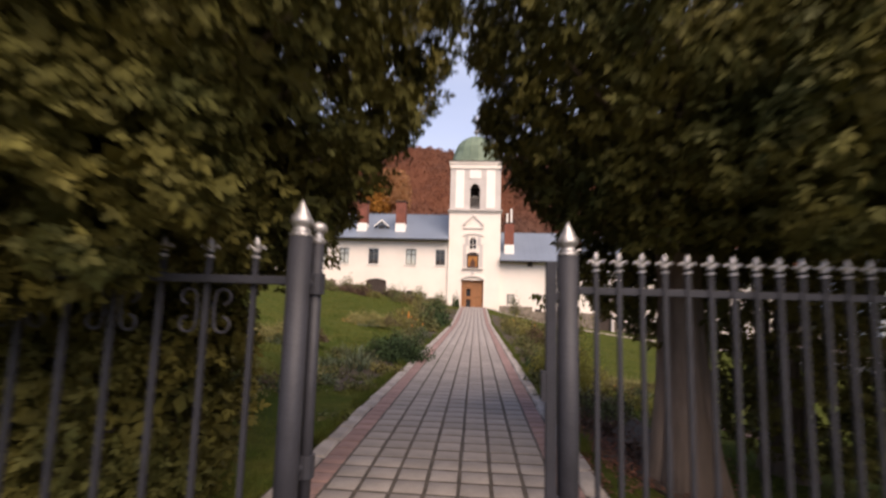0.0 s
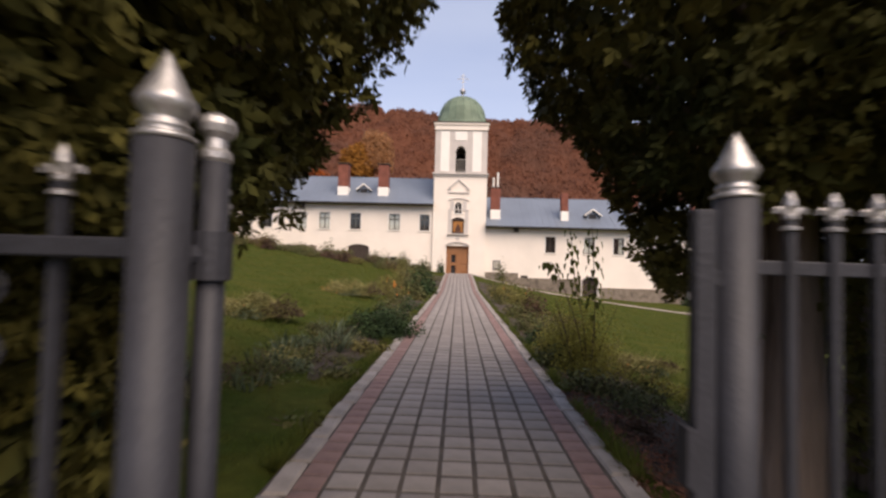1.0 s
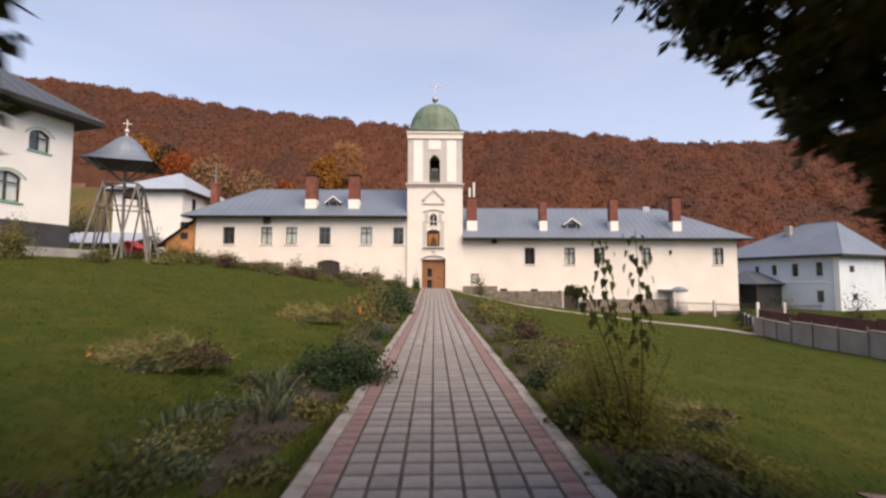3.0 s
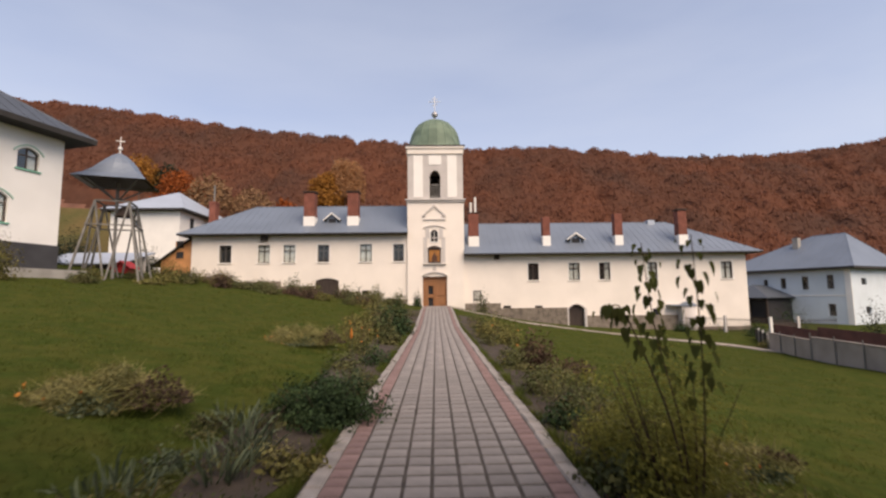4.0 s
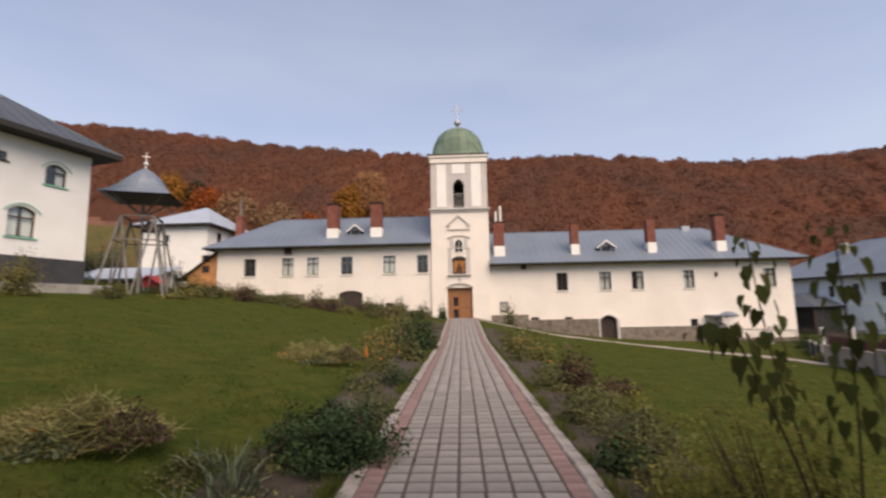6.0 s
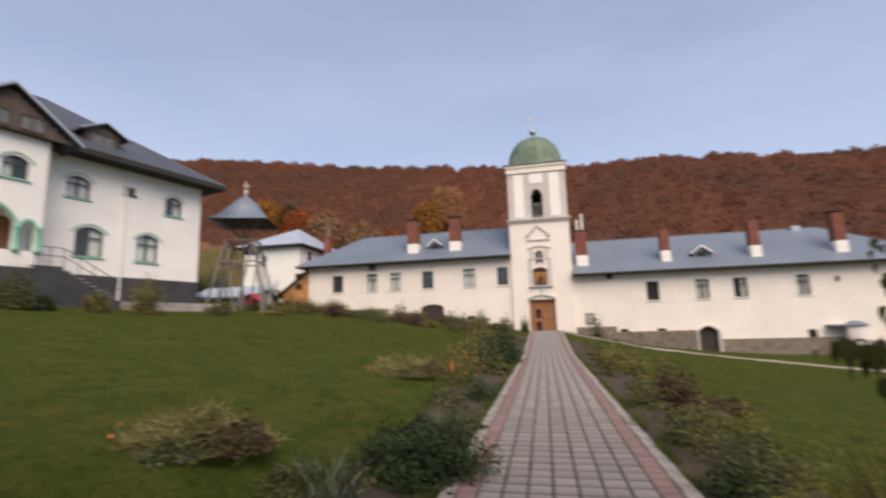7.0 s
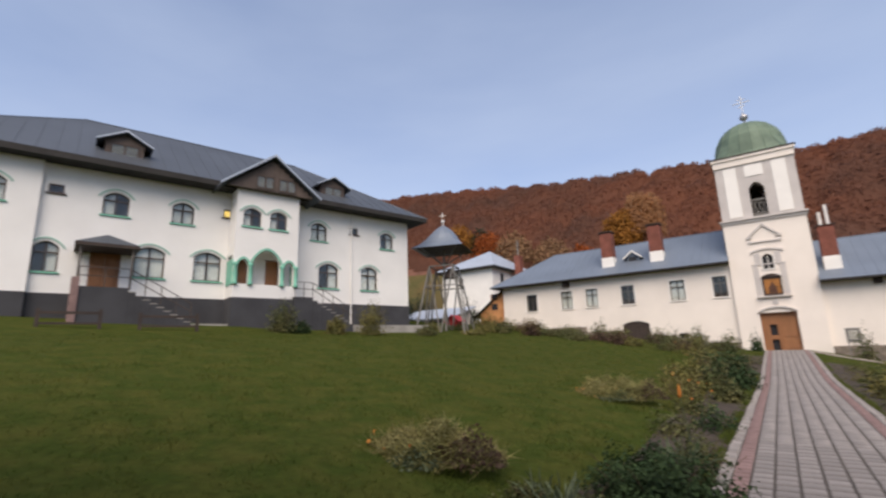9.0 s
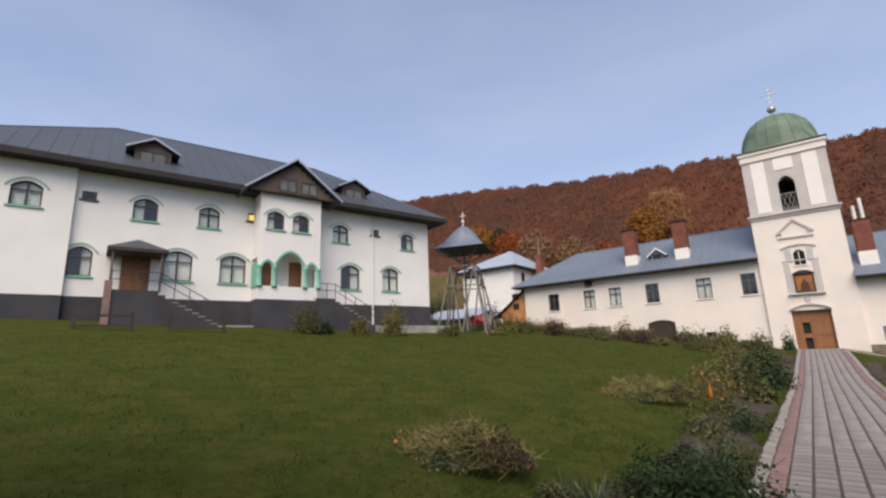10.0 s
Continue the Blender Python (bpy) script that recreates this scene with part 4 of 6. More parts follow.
        for s in (-1, 1):
            poly(bm, [(x, y - 0.34, z + 1.40), (x + s * 1.27, y - 0.34, z + 0.70), (x + s * 1.27, y - 0.34, z + 0.62), (x, y - 0.34, z + 1.31)], (0, 0.04, 0))
        part("barge_board", bm, ROOFLIGHT, d)
        part("dormer_frame", boxes((x - 0.65, x - 0.56, y - 0.05, y, z, z + 0.66), (x + 0.56, x + 0.65, y - 0.05, y, z, z + 0.66), (x - 0.05, x + 0.05, y - 0.05, y, z, z + 0.66), (x - 0.65, x + 0.65, y - 0.06, y, z + 0.6, z + 0.68), (x - 0.65, x + 0.65, y - 0.06, y, z - 0.04, z + 0.06)), FRAMEBROWN, d)
        # flat grey sheet stands in for the reflection in the dormer panes
        part("blind", boxes((x - 0.57, x + 0.57, y - 0.02, y - 0.012, z + 0.03, z + 0.62)), GREYWOOD, d)
        part("pane", boxes((x - 0.57, x + 0.57, y - 0.034, y - 0.03, z + 0.03, z + 0.62)), GLASS, d).visible_shadow = False
    # entrance with canopy, landing and steps
    dr = part("entrance_door", boxes((-18.85, -18.75, 0.02, 0.12, 5.1, 6.95), (-17.7, -17.6, 0.02, 0.12, 5.1, 6.95), (-18.75, -17.7, 0.02, 0.12, 6.85, 6.95)), DOORWOOD, h, "orange-brown wooden entrance door")
    part("door_leaf", boxes((-18.75, -18.24, 0.06, 0.12, 5.1, 6.85), (-18.23, -17.7, 0.06, 0.12, 5.1, 6.85)), DOORWOOD, dr)
    part("door_panel", boxes((-18.68, -18.32, 0.04, 0.061, 5.25, 5.75), (-18.68, -18.32, 0.04, 0.061, 5.95, 6.7), (-18.15, -17.79, 0.04, 0.061, 5.25, 5.75), (-18.15, -17.79, 0.04, 0.061, 5.95, 6.7), bevel=0.01), DOORWOOD, dr)
    verts = [(-19.5, -1.9, 7.0), (-17.0, -1.9, 7.0), (-17.0, 0, 7.0), (-19.5, 0, 7.0), (-18.25, -0.8, 7.65), (-18.25, 0, 7.65)]
    can = mesh_part("canopy", verts, [(0, 1, 4), (1, 2, 5, 4), (3, 0, 4, 5)], ROOFDARK, h, "dark sheet metal canopy on thin posts")
    part("canopy_edge", boxes((-19.5, -17.0, -1.9, 0, 6.84, 6.996)), DARKWOOD, can)
    for x in (-19.25, -17.25):
        bm = bmesh.new()
        rod(bm, (x, -1.7, 4.9), (x, -1.7, 6.85), 0.05, n=8)
        part("canopy_post", bm, FRAMEGREY, can)
    def stairs(x, y0, y1, z_top, n, name):
        st = part(name, boxes((x - 2.0 if name == "landing" else x - 1.2, x, y0, y1, 2.6, z_top)), SOCLE, h, "grey concrete landing with steps")
        for i in range(n):
            part("step", boxes((x + 0.30 * i, x + 0.30 * (i + 1), y0, y1, 2.6, z_top - 0.17 * (i + 1) - 0.04), bevel=0.01), SOCLE, st)
            part("tread", boxes((x + 0.30 * i - 0.02, x + 0.30 * (i + 1), y0, y1, z_top - 0.17 * (i + 1) - 0.038, z_top - 0.17 * (i + 1)), bevel=0.006), CONCRETE, st)
        for y in (y0 + 0.08, y1 - 0.08):
            if y > -0.3:
                continue
            bm = bmesh.new()
            x0 = x - (1.9 if name == "landing" else 1.1)
            xe, ze = x + 0.30 * n, z_top - 0.17 * n
            for k in (0.9, 0.5):
                tube(bm, [(x0, y, z_top + k), (x, y, z_top + k), (xe, y, ze + k)], 0.022)
            for q in range(5):
                s = q / 4
                rod(bm, (x + (xe - x) * s, y, z_top + (ze - z_top) * s), (x + (xe - x) * s, y, z_top + (ze - z_top) * s + 0.9), 0.022, n=6)
            for q in (x0, (x0 + x) / 2):
                rod(bm, (q, y, z_top), (q, y, z_top + 0.9), 0.022, n=6)
            part("hand_rail", bm, FRAMEBROWN, st, "thin brown metal hand rail")
        return st
    st = stairs(-17.3, -2.0, -0.06, 4.95, 9, "landing")
    part("pier", boxes((-19.45, -19.15, -2.08, -1.75, 2.6, 5.35), bevel=0.02), PINK, st)
    stairs(-8.0, -1.5, -0.06, 4.95, 9, "side_landing")
    # downpipes
    for x in (-21.06, -4.72):
        bm = bmesh.new()
        rod(bm, (x, -0.08, 3.4), (x, -0.08, 11.1), 0.055, n=8)
        part("downpipe", bm, ROOFLIGHT if x < -20 else RENDERWHITE, h)
    return h


build_guest_house()


def build_bench_rail(u0, u1):
    t = thing("low_rail", LB @ pose(0, 0, 0), "low dark wooden rail along the lawn edge", "fence", "low rails")
    p = LB @ Vector((-(u0 + u1) / 2, -5, 0))
    z = land(p.x, p.y)
    for u in (u0, u1):
        part("post", boxes((-u - 0.06, -u + 0.06, -5.06, -4.94, z - 0.6, z + 0.72)), DARKWOOD, t)
    part("rail", boxes((-u0, -u1, -5.04, -4.96, z + 0.52, z + 0.62)), DARKWOOD, t)
    part("rail", boxes((-u0, -u1, -5.04, -4.96, z + 0.12, z + 0.20)), DARKWOOD, t)


build_bench_rail(20.3, 18.4)
build_bench_rail(17.05, 14.9)


# ---- open timber bell frame ----
def build_bell_frame():
    bx, by, zg, zt = -21.4, 34.9, 3.4, 9.45
    t = thing("bell_frame", pose(bx, by, 0, 0, 0, 20), "grey timber bell frame with flared dark sheet roof", "bell tower")
    feet = [(-1.95, -1.95), (1.95, -1.95), (1.95, 1.95), (-1.95, 1.95)]
    tops = [(a * 0.48, b * 0.48) for a, b in feet]
    def beam(p, q, w, name="brace"):
        bm = bmesh.new()
        rod(bm, p, q, w * 0.66, n=4)
        part(name, bm, GREYWOOD, t)
    for i in range(4):
        j = (i + 1) % 4
        f, g, a, b = feet[i], feet[j], tops[i], tops[j]
        beam((*f, zg - 0.95), (*a, 8.0), 0.12, "leg")
        mid = ((f[0] + g[0]) / 2, (f[1] + g[1]) / 2)
        beam((mid[0] * 0.9, mid[1] * 0.9, zg - 0.85), (*a, 8.0), 0.10)
        beam((mid[0] * 0.9, mid[1] * 0.9, zg - 0.85), (*b, 8.0), 0.10)
        for z, k in ((8.0, 0.48), (6.4, 0.66)):
            beam((f[0] * k, f[1] * k, z), (g[0] * k, g[1] * k, z), 0.09, "girt")
    beam((0, 0, zg - 0.95), (0, 0, 9.9), 0.17, "post")
    for a, b in tops:
        beam((0, 0, 8.1), (a * 1.5, b * 1.5, 9.35), 0.09)
    part("ceiling_board", boxes((-1.75, 1.75, -1.75, 1.75, zt - 0.06, zt - 0.002)), DARKWOOD, t)
    prof = [(2.35, -0.12), (1.9, 0.22), (1.55, 0.62), (1.25, 1.05), (0.95, 1.4), (0.5, 1.75), (0.06, 1.98)]
    verts, n = [], 16
    for k, (r, z) in enumerate(prof):
        m = min(1, k / 4)
        for i in range(n):
            a = 2 * math.pi * i / n
            c, s = math.cos(a), math.sin(a)
            q = (1 - m) / max(abs(c), abs(s)) + m
            verts.append((0.87 * r * q * c, 0.87 * r * q * s, zt + z))
    faces = [(k * n + i, k * n + (i + 1) % n, (k + 1) * n + (i + 1) % n, (k + 1) * n + i) for k in range(len(prof) - 1) for i in range(n)]
    roof = mesh_part("roof", verts, faces, ROOFMETAL, t)
    bm = bmesh.new()
    lathe(bm, [(0.06, 1.9), (0.05, 2.15), (0.14, 2.25), (0.14, 2.35), (0.03, 2.45)], (0, 0, zt), 10)
    rod(bm, (0, 0, zt + 2.4), (0, 0, zt + 3.1), 0.03, n=5), rod(bm, (-0.25, 0, zt + 2.8), (0.25, 0, zt + 2.8), 0.03, n=5)
    part("finial", bm, STEEL, roof)
    bm = bmesh.new()
    lathe(bm, [(0.55, 0), (0.5, 0.1), (0.38, 0.35), (0.25, 0.65), (0.05, 0.7)], (0.5, 0.0, 7.1), 16)
    part("bell", bm, DARKWOOD, t, "", True)
    return t


build_bell_frame()


def simple_house(name, m, w, d, z0, z1, zr, rx, wall_mat, roof_mat, label, windows, over=0.8, seam=0.0, sides=(), ry=0):
    h = thing(name, m, label, "house")
    part("wall", wall_panel(-w, 0, z0, z1, 0, 0.35, [q for q in windows]), wall_mat, h)
    part("side_wall", wall_side(0, d, z0, z1, sides), wall_mat, h)
    part("back_wall", boxes((-w, -0.35, d, d + 0.35, z0, z1), (-w, -w + 0.35, 0.35, d, z0, z1)), wall_mat, h)
    for q in windows:
        add_window(h, *q[:4], 0, FRAMEBROWN, wall_mat, transom=0.3, curtain=0)
    hip_roof(h, -w - over, over, -over, d + 0.35 + over, z1 + 0.02, zr, -w + rx, -(ry or rx), (d + 0.35) / 2, roof_mat, EAVE, seam, 0.25)
    return h


def wall_side(x, d, z0, z1, sides):
    bm = bmesh.new()
    bm2 = wall_panel(0.35, d + 0.35, z0, z1, 0, 0.35, list(sides))
    for v in bm2.verts:
        v.co = (x - v.co.y, v.co.x, v.co.z)
    me = bpy.data.meshes.new("tmp")
    bm2.to_mesh(me)
    bm.from_mesh(me)
    bm2.free()
    bpy.data.meshes.remove(me)
    bmesh.ops.recalc_face_normals(bm, faces=bm.faces[:])
    return bm


def build_neighbours():
    # white house behind the bell frame: its south front and the east side
    h = simple_house("white_house", pose(-32.2, 62.0, 0), 8.6, 14, 2.0, 12.9, 16.6, 4.1, WHITE, ROOFLIGHT, "white two-storey house with light metal roof",
                     [(-5.7, -4.9, 10.7, 11.6)], 0.8, 0.9, [(2.4, 3.5, 10.0, 12.2), (8.0, 9.1, 10.0, 12.2)])
    # side windows are near-black plates with the indoor shade painted in
    for a, b in ((2.4, 3.5), (8.0, 9.1)):
        part("side_window", boxes((-0.2, -0.1, a, b, 10.0, 12.2)), INNERSHADE, h)
    bm = bmesh.new()
    rod(bm, (1.3, 6.0, 14.6), (1.3, 6.0, 17.4), 0.12, n=8)
    ch = part("chimney", boxes((0.85, 1.75, 5.5, 6.5, 1.0, 15.0), (0.78, 1.82, 5.43, 6.57, 14.7, 14.85)), BRICK, h, "red chimney with thin pipe")
    part("pipe", bm, GREYWOOD, ch)
    # pale house beyond the east end
    m = pose(42.5, 51.5, 0, 0, 0, -66.8)
    wins = [(-8.67, -8.2, 1.95, 3.2), (-6.75, -6.2, 2.1, 3.3), (-4.55, -3.9, 1.98, 3.42), (-2.15, -1.5, 2.02, 3.5), (-2.2, -1.5, -0.85, 0.4)]
    h = simple_house("pale_house", m, 13.5, 9, -3.0, 4.3, 8.3, 8.0, BLUEWALL, ROOFMETAL, "pale blue two-storey house with grey metal roof", wins, 0.7, 0.8, [(2.0, 3.0, 2.4, 3.1), (2.4, 3.4, -0.6, 0.1)], 2.2)
    part("roof_chimney", boxes((-6.6, -6.0, 2.6, 3.2, 6.0, 8.1)), CONCRETE, h)
    part("corner_pilaster", boxes((-0.5, 0.05, -0.06, -0.002, -3, 4.2)), WHITE, h)
    part("band", boxes((-13.5, -0.5, -0.04, -0.002, 1.25, 1.37)), WHITE, h)
    # indoor shade of the side windows is painted as near-black plates
    for a, b, c, d in ((2.0, 3.0, 2.4, 3.1), (2.4, 3.4, -0.6, 0.1)):
        part("side_window", boxes((-0.2, -0.12, a, b, c, d)), INNERSHADE, h)
    bm = bmesh.new()
    poly(bm, [(-11.4, -5.0, 1.0), (-5.4, -5.0, 1.0), (-5.4, 0, 1.0), (-11.4, 0, 1.0)], (0, 0, 0.12))
    pr = part("porch_deck_roof", bm, EAVE, h)
    mesh_part("porch_roof", [(-11.6, -5.2, 1.12), (-5.2, -5.2, 1.12), (-5.2, 0, 1.12), (-11.6, 0, 1.12), (-8.4, -2.4, 2.6), (-8.4, 0, 2.6)], [(0, 1, 4), (1, 2, 5, 4), (3, 0, 4, 5)], ROOFDARK, pr)
    for x in (-11.2, -9.4, -7.5, -5.6):
        part("porch_post", boxes((x - 0.1, x + 0.1, -4.9, -4.7, -3, 1.0)), DARKWOOD, pr)
    # near-black sheets added to paint the shade under the open porch
    part("porch_screen", boxes((-11.1, -5.7, -4.5, -4.4, -2.9, 0.95), (-5.8, -5.7, -4.4, -0.1, -2.9, 0.95)), INNERSHADE, pr)
    part("porch_parapet", boxes((-11.2, -5.6, -4.88, -4.72, -2.9, -1.0)), DARKWOOD, pr)


build_neighbours()


# ---- walls, fences and walks on the east and north side ----
def strip_on_land(name, pts, width, lift, material, label, category, thick=0.12, taper=0):
    """A strip laid on the ground along the points; taper: how many of its first points it takes to reach its width."""
    verts, faces, m = [], [], 7
    for i, (x, y) in enumerate(pts):
        a, b = Vector(pts[max(i - 1, 0)]), Vector(pts[min(i + 1, len(pts) - 1)])
        d = (b - a).normalized()
        w = width * min(1, (i + 0.6) / taper) if taper else width
        nx, ny = -d.y * w / 2, d.x * w / 2
        across = [(x + f * nx, y + f * ny) for f in np.linspace(-1, 1, m - 2)]
        row = [(*across[0], land(*across[0]) - thick)] + [(*q, land(*q) + lift) for q in across] + [(*across[-1], land(*across[-1]) - thick)]
        verts += [tuple(float(v) for v in q) for q in row]
        if i:
            k = m * i
            faces += [(k - m + q, k + q, k + q + 1, k - m + q + 1) for q in range(m - 1)]
    return tagged(mesh_part(name, verts, faces, material), label, category, kind="structure")


def smooth_line(pts, n):
    out = []
    for i in range(len(pts) - 1):
        p0, p1, p2, p3 = (Vector(pts[min(max(i + k, 0), len(pts) - 1)]) for k in (-1, 0, 1, 2))
        for s in range(n):
            t = s / n
            out.append(tuple(0.5 * ((2 * p1) + (p2 - p0) * t + (2 * p0 - 5 * p1 + 4 * p2 - p3) * t * t + (3 * p1 - p0 - 3 * p2 + p3) * t ** 3)))
    return out + [tuple(pts[-1])]


strip_on_land("walkway", smooth_line([(0.9, 42.6), (5.0, 41.2), (9.5, 40.6), (13.5, 39.4), (17.0, 36.2), (19.5, 33.0), (21, 28)], 8), 0.9, 0.05, PATHGREY, "pale gravel side walk across the lawn", "path")
strip_on_land("slab_patch", [(3.6, 7.35), (4.1, 7.45), (4.9, 7.6)], 0.6, 0.02, PINK, "small red paved patch in the lawn", "pavement", 0.04)


def build_boundary_wall():
    pts = [(20.3, 33.0), (18.9, 28.0), (17.9, 22.5), (17.0, 15.5), (16.4, 9.0)]
    for (x0, y0), (x1, y1) in zip(pts, pts[1:]):
        L, ang = math.hypot(x1 - x0, y1 - y0), math.degrees(math.atan2(y1 - y0, x1 - x0))
        z = min(land(x0, y0), land(x1, y1))
        zt = max(land(x0, y0), land(x1, y1)) + 0.95
        t = thing("boundary_wall", pose(x0, y0, 0, 0, 0, ang), "grey concrete boundary wall with thin dark posts", "wall", "boundary walls")
        n = round(L / 2.0)
        for i in range(n):
            a, b = L * i / n, L * (i + 1) / n
            part("wall_slab", boxes((a + 0.012, b - 0.012, -0.07, 0.07, z - 0.4, zt), bevel=0.012), PALEWALL, t)
            part("coping", boxes((a, b, -0.1, 0.1, zt, zt + 0.06), bevel=0.01), PALEWALL, t)
            bm = bmesh.new()
            rod(bm, (a, -0.12, z - 0.4), (a, -0.12, zt + 0.22), 0.025, n=8)
            part("wall_post", bm, GREYWOOD, t)
            part("fence_board", boxes(*[(a + (b - a) * q / 14 + 0.02, a + (b - a) * (q + 1) / 14 - 0.02, 0.25, 0.28, zt - 0.5, zt + 0.55) for q in range(14)]), MAROON, t, "brown board fence behind the wall")["kind"] = "stuff"
    x0, y0 = 20.6, 33.6
    t = thing("yard_gate", pose(x0, y0, land(x0, y0), 0, 0, 62), "low black sheet metal yard gate", "gate")
    for i in range(3):
        part("gate_panel", boxes((0.05 + 1.9 * i, 1.85 + 1.9 * i, -0.02, 0.02, 0.05, 0.85)), EAVE, t)
        part("gate_post", boxes((-0.06 + 1.9 * i, 0.04 + 1.9 * i, -0.05, 0.05, -0.3, 1.0)), GREYPAINT, t)


build_boundary_wall()


def build_yard_fence():
    """Iron railing with a gate between the range and the boundary wall."""
    t = thing("yard_fence", pose(0, 0, 0), "dark iron yard railing with white gate post", "fence")
    pts = [(22.0, 46.1), (24.2, 43.6), (26.2, 41.0), (28.4, 41.0), (31.5, 41.0)]
    for i, ((x0, y0), (x1, y1)) in enumerate(zip(pts, pts[1:])):
        z = land((x0 + x1) / 2, (y0 + y1) / 2)
        d = Vector((x1 - x0, y1 - y0, 0))
        bm = bmesh.new()
        for h in (0.2, 1.1):
            rod(bm, (x0, y0, z + h), (x1, y1, z + h), 0.03, n=4)
        k = int(d.length / 0.16)
        for q in range(k + 1):
            p = Vector((x0, y0, z)) + d * q / k
            rod(bm, p, p + Vector((0, 0, 1.25)), 0.016, n=4)
        part("railing", bm, DARKWOOD, t)
        part("railing_post", boxes((x0 - 0.09, x0 + 0.09, y0 - 0.09, y0 + 0.09, z - 0.5, z + 1.45)), WHITE if i == 2 else GREYPAINT, t)
    z = land(27, 41)
    part("gate_sheet", boxes((26.4, 28.3, 40.96, 41.0, z + 0.1, z + 1.0)), DARKWOOD, t)


build_yard_fence()


def build_notice_board():
    z = land(3.3, 44.6)
    t = thing("notice_board", pose(3.3, 44.6, z), "small grey notice board on two posts", "sign")
    part("board", boxes((-0.36, 0.36, -0.03, 0.03, 0.95, 1.85), bevel=0.01), GREYWOOD, t)
    for x in (-0.3, 0.3):
        part("leg", boxes((x - 0.03, x + 0.03, 0.03, 0.09, -0.4, 1.85)), GREYWOOD, t)
    part("sheet", boxes((-0.2, 0.2, -0.036, -0.031, 1.15, 1.7)), PAPER, t)
    part("writing_bar", boxes(*[(-0.15, 0.15 - 0.03 * (i % 3), -0.040, -0.0365, 1.25 + 0.09 * i, 1.28 + 0.09 * i) for i in range(5)]), DARKWOOD, t)


build_notice_board()


def build_shed():
    z = 3.3
    t = thing("kennel", pose(-24.4, 40.5, z + 0.35), "small red-roofed wooden kennel", "kennel")
    part("body", boxes((-0.55, 0.55, -0.4, 0.6, -0.8, 0.5)), REDPAINT, t)
    bm = bmesh.new()
    for s in (-1, 1):
        poly(bm, [(0, -0.55, 1.0), (s * 0.8, -0.55, 0.42), (s * 0.8, -0.55, 0.34), (0, -0.55, 0.9)], (0, 1.3, 0))
    poly(bm, [(-0.55, -0.41, 0.5), (0.55, -0.41, 0.5), (0, -0.41, 0.9)], (0, 1.0, 0))
    part("roof", bm, REDPAINT, t)
    w = thing("white_shelter", pose(-28.2, 44.0, 0, 0, 0, 4), "long low shelter with pale sheet roof", "shed")
    mesh_part("roof", [(-4.6, -2.5, 4.6), (2.6, -2.5, 4.6), (2.6, 2.5, 5.9), (-4.6, 2.5, 5.9), (-4.6, -2.5, 4.5), (2.6, -2.5, 4.5), (2.6, 2.5, 5.8), (-4.6, 2.5, 5.8)], [(0, 1, 2, 3), (4, 7, 6, 5), (0, 4, 5, 1), (1, 5, 6, 2), (3, 2, 6, 7), (0, 3, 7, 4)], ROOFLIGHT, w)
    part("wall", boxes((-4.4, 2.4, 1.2, 1.4, 1.5, 5.4), (-4.4, -4.2, -2.2, 1.2, 1.5, 4.55)), GREYPAINT, w)


build_shed()


# ---- iron fence and gate ----
def finial(bm, x, y, z, s, k=0.71):
    """A pointed onion knob on a ringed neck; s is its half width over 0.66, k flattens it."""
    prof = [(0.30, 0), (0.68, 0.04), (0.70, 0.18), (0.60, 0.26), (0.50, 0.34), (0.56, 0.46), (0.56, 0.56), (0.46, 0.66), (0.46, 0.78), (0.60, 1.0), (0.67, 1.22), (0.65, 1.4), (0.52, 1.7), (0.34, 2.2), (0.12, 2.85), (0.02, 3.1)]
    lathe(bm, [(r * s, h * s * k) for r, h in prof], (x, y, z), 22)


def lily(bm, x, y, z, s):
    """A cast lily: ringed neck, slender middle petal and two petals curling outwards."""
    lathe(bm, [(0.15 * s, 0), (0.25 * s, 0.03 * s), (0.25 * s, 0.12 * s), (0.13 * s, 0.18 * s), (0.11 * s, 0.30 * s), (0.20 * s, 0.38 * s), (0.20 * s, 0.46 * s), (0.11 * s, 0.54 * s), (0.17 * s, 0.78 * s), (0.15 * s, 0.95 * s), (0.07 * s, 1.14 * s), (0.01 * s, 1.24 * s)], (x, y, z), 10)
    for k in (-1, 1):
        tube(bm, [(x, y, z + 0.40 * s), (x + k * 0.20 * s, y, z + 0.58 * s), (x + k * 0.34 * s, y, z + 0.70 * s), (x + k * 0.45 * s, y, z + 0.66 * s), (x + k * 0.46 * s, y, z + 0.53 * s)], 0.085 * s, 7, 0.8)


def build_post(x, y, r, z_top, label):
    t = thing("gate_post", pose(x, y, 0), label, "post", "gate posts")
    bm = bmesh.new()
    rod(bm, (0, 0, -0.3), (0, 0, z_top), r, n=20)
    part("shaft", bm, IRON, t, "", True)
    bm = bmesh.new()
    finial(bm, 0, 0, z_top, r * 1.52)
    part("finial", bm, SILVER, t, "silver painted pointed finial", True)
    return t


build_post(-0.825, 2.105, 0.054, 1.675, "dark grey iron gate post with silver finial")
build_post(0.485, 2.50, 0.055, 1.650, "dark grey iron gate post with silver finial")


